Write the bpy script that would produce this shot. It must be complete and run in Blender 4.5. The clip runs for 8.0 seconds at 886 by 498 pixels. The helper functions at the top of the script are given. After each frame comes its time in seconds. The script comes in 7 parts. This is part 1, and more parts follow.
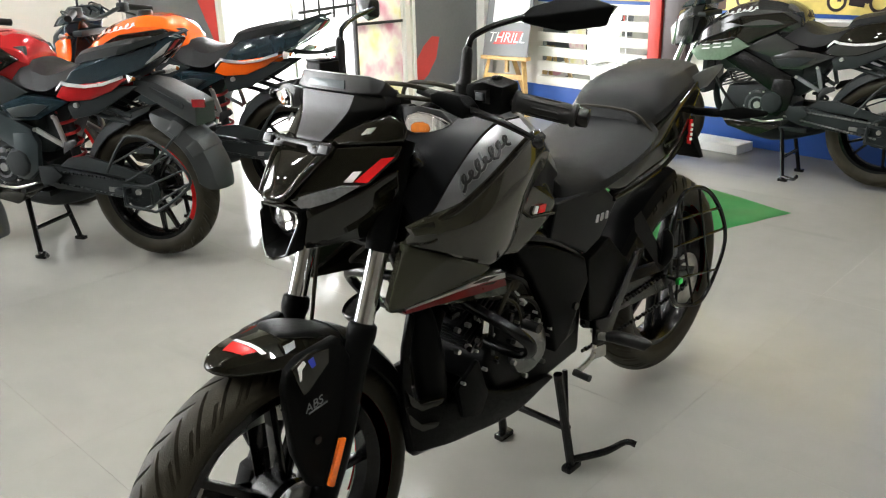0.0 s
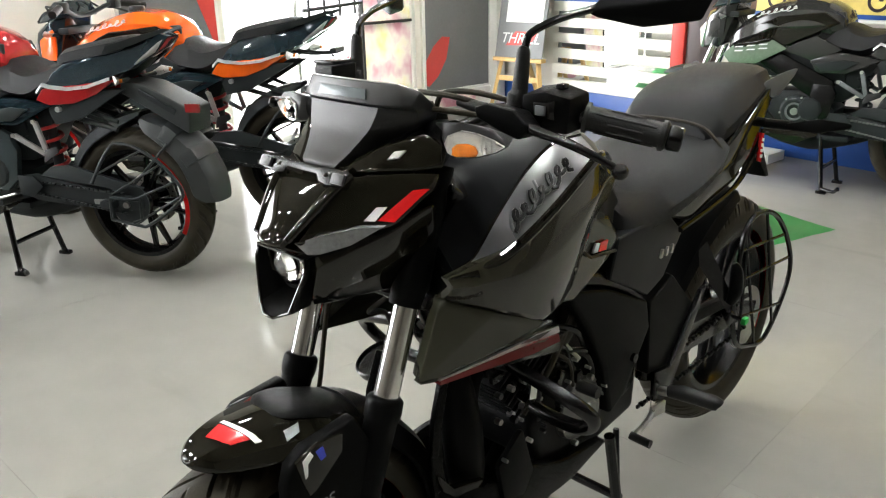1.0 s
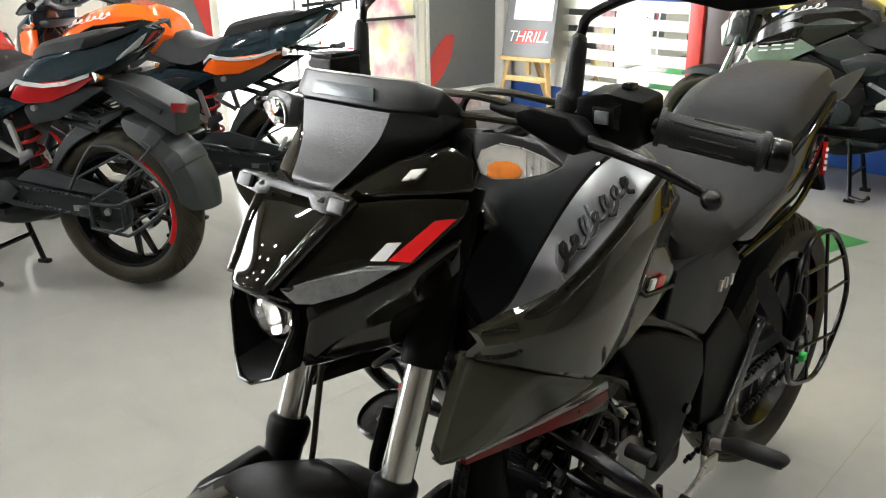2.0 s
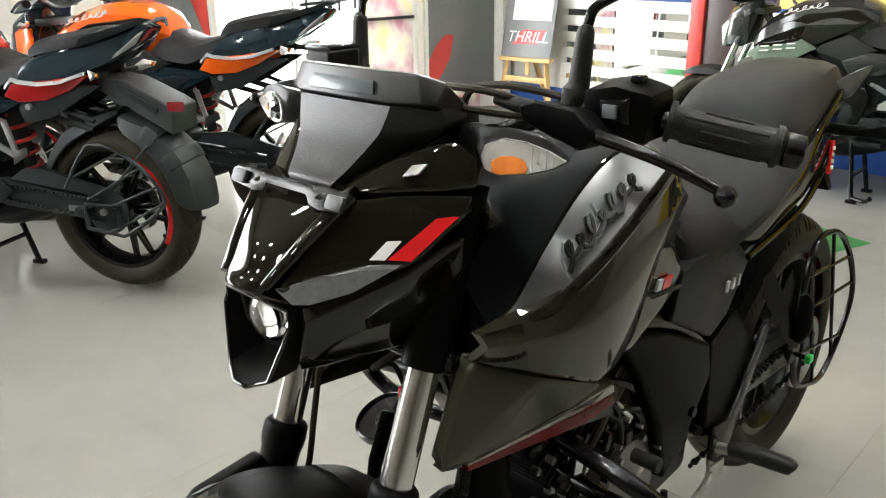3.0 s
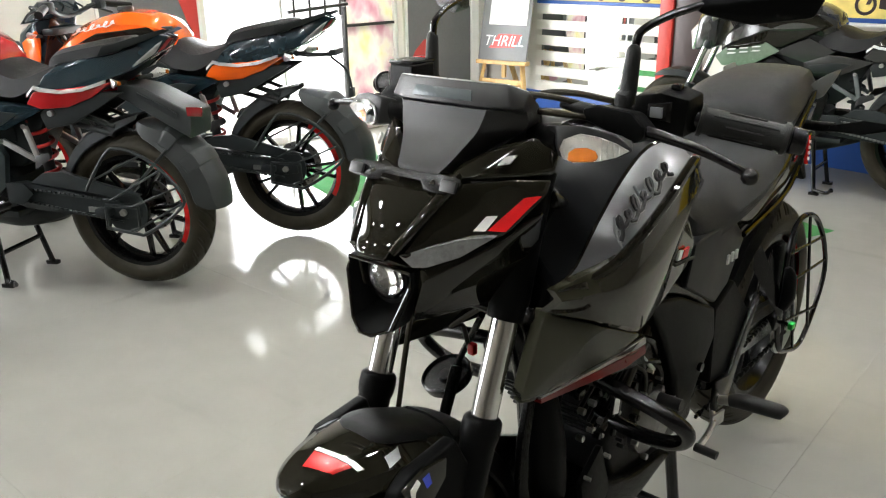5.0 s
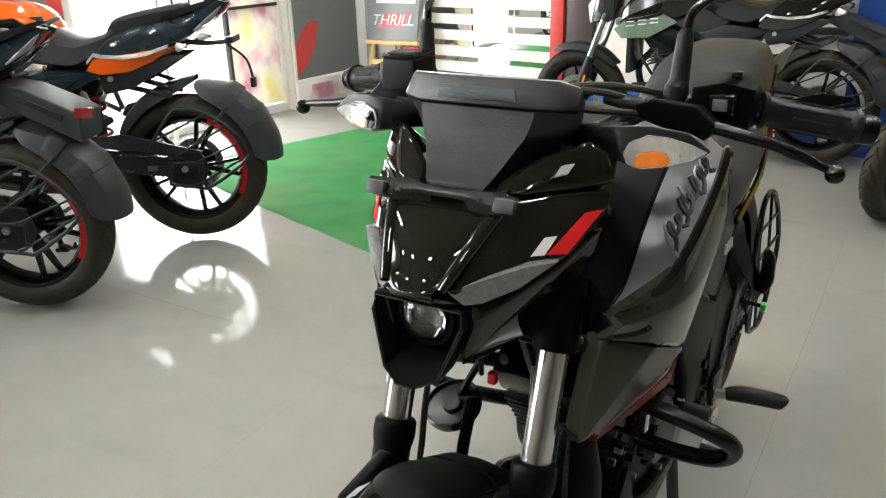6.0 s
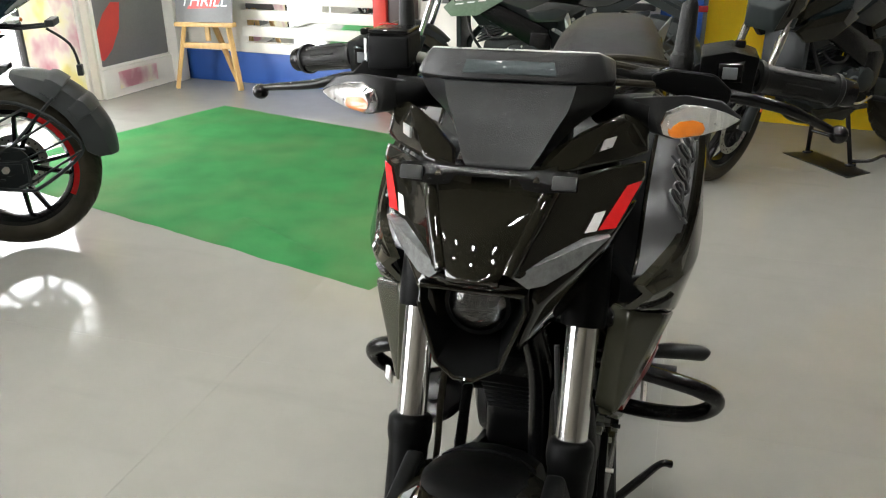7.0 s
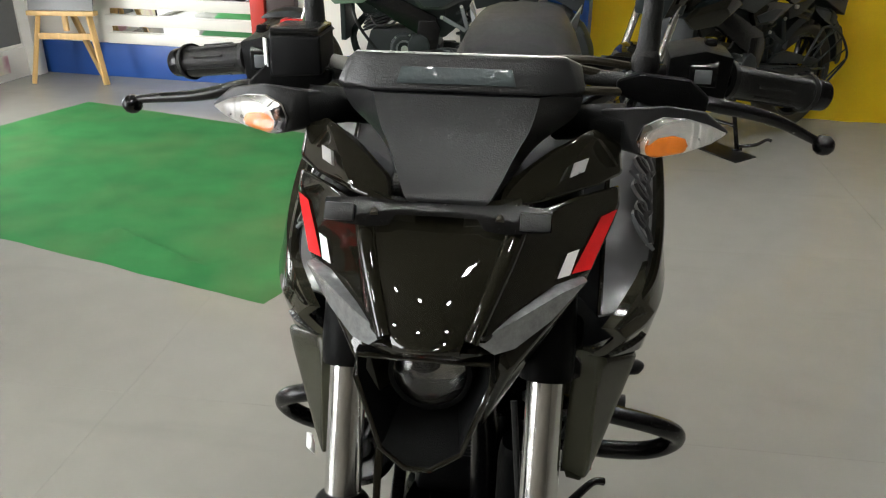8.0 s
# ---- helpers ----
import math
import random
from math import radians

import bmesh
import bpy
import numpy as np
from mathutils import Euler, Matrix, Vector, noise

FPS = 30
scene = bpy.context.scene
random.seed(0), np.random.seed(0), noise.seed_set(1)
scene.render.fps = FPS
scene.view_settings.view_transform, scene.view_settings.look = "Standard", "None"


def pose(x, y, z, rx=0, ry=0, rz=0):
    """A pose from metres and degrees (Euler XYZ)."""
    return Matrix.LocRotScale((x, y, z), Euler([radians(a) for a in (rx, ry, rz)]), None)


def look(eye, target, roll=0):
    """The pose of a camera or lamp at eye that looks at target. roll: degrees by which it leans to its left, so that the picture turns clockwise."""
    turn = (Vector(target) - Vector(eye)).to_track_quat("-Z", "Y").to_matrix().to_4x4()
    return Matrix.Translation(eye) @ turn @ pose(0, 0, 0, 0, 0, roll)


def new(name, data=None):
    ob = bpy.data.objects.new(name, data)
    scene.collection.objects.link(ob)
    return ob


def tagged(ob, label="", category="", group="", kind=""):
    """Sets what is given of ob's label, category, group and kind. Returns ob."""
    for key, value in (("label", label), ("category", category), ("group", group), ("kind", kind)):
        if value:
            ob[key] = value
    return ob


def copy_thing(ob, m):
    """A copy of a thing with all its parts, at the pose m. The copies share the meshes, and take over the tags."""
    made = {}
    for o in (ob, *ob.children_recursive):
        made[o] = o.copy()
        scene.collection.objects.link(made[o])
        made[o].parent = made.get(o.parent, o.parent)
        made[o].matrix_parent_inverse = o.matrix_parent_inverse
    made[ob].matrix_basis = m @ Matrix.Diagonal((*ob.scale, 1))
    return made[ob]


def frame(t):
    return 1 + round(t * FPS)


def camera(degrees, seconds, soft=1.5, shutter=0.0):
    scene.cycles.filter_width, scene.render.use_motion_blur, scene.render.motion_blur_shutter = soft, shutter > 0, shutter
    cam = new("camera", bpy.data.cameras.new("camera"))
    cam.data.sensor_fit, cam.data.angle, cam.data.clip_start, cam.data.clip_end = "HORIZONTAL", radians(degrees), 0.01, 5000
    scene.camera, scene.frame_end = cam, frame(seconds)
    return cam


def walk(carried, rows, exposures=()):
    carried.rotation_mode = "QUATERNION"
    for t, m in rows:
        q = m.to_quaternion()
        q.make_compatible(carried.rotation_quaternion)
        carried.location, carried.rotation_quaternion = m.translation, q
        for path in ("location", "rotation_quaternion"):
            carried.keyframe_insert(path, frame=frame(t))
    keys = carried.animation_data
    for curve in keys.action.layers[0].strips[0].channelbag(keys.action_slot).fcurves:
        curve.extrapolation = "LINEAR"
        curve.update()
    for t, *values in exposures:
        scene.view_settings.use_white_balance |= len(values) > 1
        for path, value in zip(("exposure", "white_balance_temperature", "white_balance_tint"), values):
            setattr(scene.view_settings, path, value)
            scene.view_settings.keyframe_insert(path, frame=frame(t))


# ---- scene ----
cam = camera(57.5, 8.0, 1.15)
PATH = [
    (0, (1.13, -0.949, 1.295), (-0.168, 0.408, 0.605), -1.5),
    (0.5, (0.993, -0.861, 1.285), (-0.307, 0.494, 0.596), -1.3),
    (1, (0.863, -0.758, 1.259), (-0.438, 0.597, 0.572), -1.2),
    (1.5, (0.719, -0.64, 1.236), (-0.583, 0.714, 0.549), -0.9),
    (3, (0.645, -0.581, 1.207), (-0.652, 0.779, 0.523), -0.7),
    (3.5, (0.711, -0.671, 1.222), (-0.585, 0.697, 0.552), -0.7),
    (4, (0.77, -0.765, 1.238), (-0.527, 0.607, 0.579), -0.6),
    (4.5, (0.777, -0.833, 1.243), (-0.513, 0.548, 0.586), -0.7),
    (4.7, (0.749, -0.842, 1.247), (-0.525, 0.549, 0.58), -0.7),
    (5.8, (0.471, -0.807, 1.25), (-0.573, 0.737, 0.526), -1.7),
    (6, (0.424, -0.81, 1.25), (-0.556, 0.77, 0.514), -1.7),
    (6.5, (0.273, -0.847, 1.241), (-0.482, 0.842, 0.482), -1.5),
    (7, (0.176, -0.875, 1.242), (-0.357, 0.885, 0.456), -0.6),
    (7.5, (0.132, -0.819, 1.231), (-0.24, 0.975, 0.429), 0.3),
    (8, (0.084, -0.714, 1.228), (-0.172, 1.094, 0.412), 0.4),
]
walk(cam, [(t, look(eye, target, roll)) for t, eye, target, roll in PATH], [(0, 0.63), (4.7, 0.63), (6.0, 0.46), (7.2, 0.46), (8.0, 0.23)])

# ---- world and light ----
world = bpy.data.worlds.new("world")
scene.world = world
world.use_nodes = True
wn = world.node_tree
wbg = wn.nodes["Background"]
sky = wn.nodes.new("ShaderNodeTexSky")
sky.sky_type, sky.sun_disc = "NISHITA", False
sky.sun_elevation, sky.sun_rotation = radians(55), radians(200)
wn.links.new(sky.outputs[0], wbg.inputs[0])
wbg.inputs[1].default_value = 0.12
sun_data = bpy.data.lights.new("sun", "SUN")
sun_data.energy, sun_data.angle, sun_data.color = 3.0, radians(0.5), (1.0, 0.96, 0.9)
sun = new("sun", sun_data)
sun.matrix_world = look((-3, 6, 9), (0, 0, 0))
LAMP_GLOW = 240.0
WINDOW_WATTS = 66.0
SHOPFRONT_WATTS = 185.0


def window_lamp(name, place, target, w, h, watts, color=(0.96, 0.98, 1.0)):
    """An area lamp in a window's opening, in place of the sky's light."""
    d = bpy.data.lights.new(name, "AREA")
    d.shape, d.size, d.size_y, d.energy, d.color = "RECTANGLE", w, h, watts, color
    ob = new(name, d)
    ob.matrix_world = look(place, target)
    return ob


# ---- materials ----
def mat(name, color, rough=0.5, metal=0.0, coat=0.0, var=0.12, scale=8.0, bump=0.0, bscale=60.0, spec=0.5, dust=0.0, rvar=0.1, stretch=(1, 1, 1)):
    """A principled surface with colour varied at two scales, worn gloss and fine relief."""
    m = bpy.data.materials.new(name)
    m.use_nodes = True
    n, l = m.node_tree.nodes, m.node_tree.links
    p = n["Principled BSDF"]
    tc = n.new("ShaderNodeTexCoord")
    mp = n.new("ShaderNodeMapping")
    mp.inputs["Scale"].default_value = stretch
    l.new(tc.outputs["Object"], mp.inputs["Vector"])
    big, fine = n.new("ShaderNodeTexNoise"), n.new("ShaderNodeTexNoise")
    big.inputs["Scale"].default_value, big.inputs["Detail"].default_value = scale, 4
    fine.inputs["Scale"].default_value, fine.inputs["Detail"].default_value = bscale, 3
    for t in (big, fine):
        l.new(mp.outputs[0], t.inputs["Vector"])
    add = n.new("ShaderNodeMath")
    add.operation = "MULTIPLY_ADD"
    l.new(fine.outputs["Fac"], add.inputs[0])
    add.inputs[1].default_value = 0.4
    l.new(big.outputs["Fac"], add.inputs[2])
    ramp = n.new("ShaderNodeMapRange")
    ramp.inputs["From Min"].default_value, ramp.inputs["From Max"].default_value = 0.4, 1.0
    ramp.inputs["To Min"].default_value, ramp.inputs["To Max"].default_value = 1 - var, 1 + var
    l.new(add.outputs[0], ramp.inputs["Value"])
    mul = n.new("ShaderNodeVectorMath")
    mul.operation = "SCALE"
    mul.inputs[0].default_value = color
    l.new(ramp.outputs[0], mul.inputs["Scale"])
    l.new(mul.outputs[0], p.inputs["Base Color"])
    rr = n.new("ShaderNodeMapRange")
    rr.inputs["From Min"].default_value, rr.inputs["From Max"].default_value = 0.3, 0.7
    rr.inputs["To Min"].default_value, rr.inputs["To Max"].default_value = max(0.0, rough * (1 - rvar)), min(1.0, rough * (1 + rvar))
    l.new(fine.outputs["Fac"], rr.inputs["Value"])
    l.new(rr.outputs[0], p.inputs["Roughness"])
    p.inputs["Metallic"].default_value = metal
    p.inputs["Specular IOR Level"].default_value = spec
    p.inputs["Coat Weight"].default_value = coat
    p.inputs["Coat Roughness"].default_value = 0.03
    if bump:
        b = n.new("ShaderNodeBump")
        b.inputs["Strength"].default_value, b.inputs["Distance"].default_value = bump, 0.002
        l.new(fine.outputs["Fac"], b.inputs["Height"])
        l.new(b.outputs[0], p.inputs["Normal"])
    return m


def glow(name, color, strength):
    m = bpy.data.materials.new(name)
    m.use_nodes = True
    n, l = m.node_tree.nodes, m.node_tree.links
    n.remove(n["Principled BSDF"])
    e = n.new("ShaderNodeEmission")
    e.inputs[0].default_value, e.inputs[1].default_value = (*color, 1), strength
    l.new(e.outputs[0], n["Material Output"].inputs[0])
    return m


def glass(name, color=(1, 1, 1), rough=0.02):
    m = bpy.data.materials.new(name)
    m.use_nodes = True
    p = m.node_tree.nodes["Principled BSDF"]
    p.inputs["Base Color"].default_value = (*color, 1)
    p.inputs["Transmission Weight"].default_value = 1.0
    p.inputs["Roughness"].default_value, p.inputs["IOR"].default_value = rough, 1.45
    return m


M = {
    "gloss": mat("gloss_black_paint", (0.0075, 0.007, 0.0045), 0.035, 0.0, 0.0, 0.15, 3, 0, 12, spec=0.52, rvar=0.15),
    "bronze": mat("dark_bronze_paint", (0.038, 0.038, 0.026), 0.24, 0.1, 0.0, 0.08, 4, 0, 12, spec=0.45, rvar=0.1),
    "pewter": mat("pewter_grey_tank_paint", (0.21, 0.212, 0.222), 0.34, 0.6, 0.2, 0.06, 4, 0, 12, rvar=0.08),
    "fairing": mat("dark_olive_bronze_paint", (0.023, 0.022, 0.0145), 0.09, 0.0, 0.3, 0.08, 4, 0, 12, spec=0.5, rvar=0.12),
    "navy": mat("gloss_blue_black_paint", (0.009, 0.018, 0.024), 0.1, 0.0, 0.5, 0.1, 5, 0, 14, spec=0.35, rvar=0.1),
    "tankside": mat("satin_blue_black_plastic", (0.0045, 0.0052, 0.0065), 0.36, 0.0, 0.0, 0.06, 5, 0, 14, spec=0.2),
    "matte": mat("matte_black_plastic", (0.0023, 0.0024, 0.0025), 0.4, 0, 0, 0.2, 20, 0.25, 900, spec=0.07),
    "visor": mat("grained_charcoal_plastic", (0.0115, 0.0118, 0.0125), 0.34, 0, 0, 0.15, 15, 0.25, 700, spec=0.4),
    "satin": mat("satin_black_metal", (0.0018, 0.0018, 0.002), 0.25, 0.0, 0.05, 0.25, 25, 0.1, 300, spec=0.3),
    "dark": mat("dark_engine_casting", (0.0016, 0.0016, 0.0018), 0.4, 0.0, 0, 0.3, 30, 0.4, 500, spec=0.15),
    "rubber": mat("tyre_rubber", (0.025, 0.0215, 0.014), 0.55, 0, 0, 0.35, 14, 0.3, 350, spec=0.2),
    "grip": mat("rubber_grip", (0.0055, 0.0055, 0.0055), 0.45, 0, 0, 0.2, 30, 0.4, 500, spec=0.3),
    "seat": mat("black_seat_vinyl", (0.0085, 0.0088, 0.0095), 0.45, 0, 0, 0.12, 10, 0.45, 1100, spec=0.2),
    "chrome": mat("polished_chrome", (0.8, 0.8, 0.79), 0.16, 1.0, 0, 0.05, 30, rvar=0.3),
    "alloy": mat("cast_aluminium", (0.45, 0.45, 0.44), 0.34, 0.9, 0, 0.15, 40, 0.2, 400),
    "pan": mat("satin_black_belly_plastic", (0.0018, 0.0019, 0.0019), 0.28, 0, 0, 0.15, 12, 0.1, 500, spec=0.1),
    "casting": mat("dull_alloy_casting", (0.2, 0.2, 0.195), 0.42, 0.7, 0, 0.25, 40, 0.4, 300),
    # parked mudguards' grey, raised to carry the window's veil of light
    "mudplastic": mat("weathered_grey_plastic", (0.022, 0.0255, 0.0265), 0.45, 0, 0, 0.18, 12, 0.25, 500, spec=0.4),
    # black of the parked motorcycles, lightened to put glare and haze into its colour
    "dusty": mat("dusty_charcoal_plastic", (0.011, 0.0145, 0.0155), 0.45, 0, 0, 0.25, 20, 0.25, 500, spec=0.3),
    "steel": mat("zinc_steel", (0.5, 0.49, 0.46), 0.3, 1.0, 0, 0.15, 60),
    "framegrey": mat("satin_graphite_frame_paint", (0.035, 0.047, 0.05), 0.32, 0.4, 0.3, 0.12, 12, 0.15, 300),
    "gunmetal": mat("gunmetal_footrest_alloy", (0.17, 0.18, 0.19), 0.4, 0.6, 0, 0.15, 30, 0.2, 300),
    "red": mat("red_decal", (0.62, 0.012, 0.014), 0.25, 0, 0.5, 0.08, 60),
    "redspring": mat("red_spring_paint", (0.35, 0.015, 0.015), 0.35, 0, 0.2, 0.15, 60),
    "darkred": mat("dark_red_decal", (0.14, 0.008, 0.008), 0.3, 0, 0.0, 0.1, 60, spec=0.2),
    "maroon": mat("red_metallic_paint", (0.42, 0.012, 0.015), 0.2, 0.2, 1.0, 0.06, 5, 0, 14),
    "white": mat("white_decal", (0.75, 0.75, 0.74), 0.3, 0, 0.4, 0.05, 60),
    "silver": mat("silver_decal", (0.5, 0.5, 0.49), 0.3, 0.5, 0.4, 0.06, 60),
    "orange": mat("orange_tank_paint", (0.8, 0.115, 0.008), 0.18, 0.05, 1.0, 0.06, 5, 0, 14),
    "amber": mat("amber_reflector", (0.9, 0.16, 0.01), 0.2, 0, 0.6, 0.2, 300),
    "ambershade": mat("orange_lamp_shade", (0.55, 0.15, 0.012), 0.2, 0, 0.5, 0.25, 150, 0.2, 200),
    "bulb": mat("amber_bulb", (0.5, 0.13, 0.01), 0.15, 0.0, 0.6, 0.25, 200),
    "reflector": mat("silvered_reflector", (0.72, 0.71, 0.68), 0.3, 0.8, 0, 0.15, 160, 0.2, 120),
    "bowl": mat("smooth_reflector", (0.5, 0.5, 0.5), 0.06, 1.0, 0, 0.3, 40, 0.1, 60),
    "lens": glass("clear_lens", (0.97, 0.97, 0.97)),
    "drl": mat("smoked_running_light", (0.16, 0.165, 0.17), 0.18, 0.1, 0.8, 0.25, 120, 0.2, 500),
    "taillens": mat("red_tail_lens", (0.18, 0.01, 0.012), 0.1, 0, 0.8, 0.1, 90),
    "green": mat("green_tag_plastic", (0.02, 0.5, 0.08), 0.35, 0, 0, 0.1, 60),
    "grey": mat("graphite_grey_paint", (0.045, 0.046, 0.046), 0.2, 0.5, 0.5, 0.06, 4, 0, 14),
    "palegreen": mat("pale_grey_green_decal", (0.2, 0.26, 0.2), 0.25, 0.3, 0.6, 0.1, 60),
    "sticker": mat("white_paper_sticker", (0.8, 0.8, 0.78), 0.6, 0, 0, 0.05, 90),
    "blueglint": mat("blue_paper_sticker", (0.03, 0.05, 0.5), 0.4, 0, 0.3, 0.05, 90),
    "mirror": mat("mirror_glass", (0.8, 0.82, 0.82), 0.02, 1.0, 0, 0.0),
}


# ---- mesh kit ----
def part(name, bm, material, parent=None, label="", sharp=35, flat=False):
    """Links a bmesh as one mesh object under a thing or part."""
    bmesh.ops.recalc_face_normals(bm, faces=bm.faces)
    me = bpy.data.meshes.new(name)
    bm.to_mesh(me)
    bm.free()
    me.materials.append(M[material] if isinstance(material, str) else material)
    if not flat:
        me.shade_smooth()
        me.set_sharp_from_angle(angle=radians(sharp))
    ob = new(name, me)
    if parent is not None:
        ob.parent = parent
    if label:
        ob["label"] = label
    return ob


def thing(name, label, category, m=None, group="", kind=""):
    ob = tagged(new(name), label, category, group, kind)
    if m is not None:
        ob.matrix_world = m
    return ob


def bevel(bm, w, seg=2, angle=25):
    if w <= 0:
        return bm
    es = [e for e in bm.edges if len(e.link_faces) == 2 and e.calc_face_angle(0) > radians(angle)]
    bmesh.ops.bevel(bm, geom=es, offset=w, segments=seg, affect="EDGES", profile=0.6, clamp_overlap=True)
    return bm


def hull(pts, w=0.004, seg=2):
    bm = bmesh.new()
    for p in pts:
        bm.verts.new(p)
    r = bmesh.ops.convex_hull(bm, input=bm.verts)
    junk = [v for v in r["geom_interior"] if isinstance(v, bmesh.types.BMVert)]
    if junk:
        bmesh.ops.delete(bm, geom=junk, context="VERTS")
    bmesh.ops.dissolve_limit(bm, angle_limit=radians(4), verts=bm.verts, edges=bm.edges)
    return bevel(bm, w, seg)


def both(pts):
    """Points and their mirror images across the centre plane."""
    return [*pts, *((-x, y, z) for x, y, z in pts)]


def box(c, s, w=0.003, m=None, seg=2):
    bm = bmesh.new()
    bmesh.ops.create_cube(bm, size=1, matrix=Matrix.Translation(c) @ (m or Matrix()) @ Matrix.Diagonal((*s, 1)))
    return bevel(bm, min(w, min(s) * 0.45), seg)


def slab(outline, depth, w=0.002, seg=2):
    """A plate: an outline pushed along depth."""
    bm = bmesh.new()
    d = Vector(depth)
    a = [bm.verts.new(p) for p in outline]
    b = [bm.verts.new(Vector(p) + d) for p in outline]
    bm.faces.new(a)
    bm.faces.new(b[::-1])
    n = len(a)
    for i in range(n):
        bm.faces.new((a[i], b[i], b[(i + 1) % n], a[(i + 1) % n]))
    bmesh.ops.recalc_face_normals(bm, faces=bm.faces)
    return bevel(bm, w, seg)


def spline(pts, k=6, closed=False):
    """A smooth way through the points."""
    p = [Vector(q) for q in pts]
    n = len(p)
    out = []
    for i in range(n if closed else n - 1):
        a = p[(i - 1) % n] if closed or i else p[0]
        b, c = p[i], p[(i + 1) % n]
        d = p[(i + 2) % n] if closed or i + 2 < n else p[-1]
        for j in range(k):
            t = j / k
            out.append(0.5 * (2 * b + (c - a) * t + (2 * a - 5 * b + 4 * c - d) * t * t + (3 * b - a - 3 * c + d) * t ** 3))
    if not closed:
        out.append(p[-1])
    return out


def tube(pts, r, n=10, k=6, closed=False, bm=None):
    """A round bar along a smooth way; r may be a list, one radius a point."""
    bm = bm or bmesh.new()
    way = spline(pts, k, closed) if k else [Vector(q) for q in pts]
    m = len(way)
    rs = [r] * m if not isinstance(r, (list, tuple)) else [float(np.interp(i / max(k, 1), range(len(r)), r)) for i in range(m)]
    rings, up = [], Vector((0.3, 0.2, 0.93))
    for i, c in enumerate(way):
        a, b = (way[(i - 1) % m], way[(i + 1) % m]) if closed else (way[max(i - 1, 0)], way[min(i + 1, m - 1)])
        t = (b - a).normalized()
        s = t.cross(up)
        if s.length < 0.05:
            s = t.cross(Vector((1, 0, 0)))
        s.normalize()
        up = s.cross(t).normalized()
        rings.append([bm.verts.new(c + (s * math.cos(q) + up * math.sin(q)) * rs[i]) for q in (2 * math.pi * j / n for j in range(n))])
    for i in range(m if closed else m - 1):
        a, b = rings[i], rings[(i + 1) % m]
        for j in range(n):
            bm.faces.new((a[j], a[(j + 1) % n], b[(j + 1) % n], b[j]))
    if not closed:
        bm.faces.new(rings[0][::-1])
        bm.faces.new(rings[-1])
    return bm


def rod(a, b, r, r2=None, n=16, w=0.0):
    bm = tube([a, b], [r, r if r2 is None else r2], n, 1)
    return bevel(bm, w, 2, 60) if w else bm


def lathe(profile, c, n=48, axis="x", bm=None, closed=False):
    """A turned body: (radius, along) pairs round an axis through c."""
    bm = bm or bmesh.new()
    rings = []
    for i in range(n):
        a = 2 * math.pi * i / n
        row = []
        for r, h in profile:
            q = (h, r * math.cos(a), r * math.sin(a)) if axis == "x" else (r * math.cos(a), h, r * math.sin(a)) if axis == "y" else (r * math.cos(a), r * math.sin(a), h)
            row.append(bm.verts.new(Vector(c) + Vector(q)))
        rings.append(row)
    m = len(profile)
    for i in range(n):
        a, b = rings[i], rings[(i + 1) % n]
        for j in range(m if closed else m - 1):
            bm.faces.new((a[j], a[(j + 1) % m], b[(j + 1) % m], b[j]))
    if not closed:
        for j in (0, m - 1):
            if profile[j][0] > 1e-5:
                bm.faces.new([rings[i][j] for i in range(n)][:: 1 if j else -1])
    bmesh.ops.remove_doubles(bm, verts=bm.verts, dist=1e-6)
    return bm


def loft(sections, k=4, caps=True, smooth=True):
    """A skin over closed rings of equal count, smoothed along the way."""
    n = len(sections[0])
    if smooth:
        cols = [spline([s[j] for s in sections], k) for j in range(n)]
        rows = [[cols[j][i] for j in range(n)] for i in range(len(cols[0]))]
    else:
        rows = sections
    bm = bmesh.new()
    vs = [[bm.verts.new(p) for p in r] for r in rows]
    for a, b in zip(vs, vs[1:]):
        for j in range(n):
            bm.faces.new((a[j], a[(j + 1) % n], b[(j + 1) % n], b[j]))
    if caps:
        bm.faces.new(vs[0][::-1])
        bm.faces.new(vs[-1])
    return bm


def ringed(half):
    """A closed ring from half a profile, (x, z) pairs from top to bottom, mirrored."""
    return [*half, *((-x, z) for x, z in half[::-1] if x > 1e-6)]


def merge(*bms):
    out = bms[0]
    for b in bms[1:]:
        me = bpy.data.meshes.new("scratch")
        b.to_mesh(me)
        b.free()
        out.from_mesh(me)
        bpy.data.meshes.remove(me)
    return out


def moved(bm, m):
    bmesh.ops.transform(bm, matrix=m, verts=bm.verts)
    return bm


def soft(ob, crease=0.7, levels=2):
    """Rounds a panel: subdivision with half-sharp edges."""
    me = ob.data
    at = me.attributes.get("crease_edge") or me.attributes.new("crease_edge", "FLOAT", "EDGE")
    at.data.foreach_set("value", [crease] * len(me.edges))
    for e in me.edges:
        e.use_edge_sharp = False
    m = ob.modifiers.new("rounding", "SUBSURF")
    m.levels = m.render_levels = levels
    return ob


# ---- the showroom ----
ROOM = pose(0, 0, 0, 0, 0, -6.144)
LEFT, BACK, RIGHT, FRONT, HIGH = -4.12, 4.28, 4.6, -4.6, 3.2


def setting(name, bm, material, label, category, kind="structure", flat=False):
    ob = part(name, bm, material, flat=flat)
    ob.matrix_world = ROOM
    return tagged(ob, label, category, kind=kind)


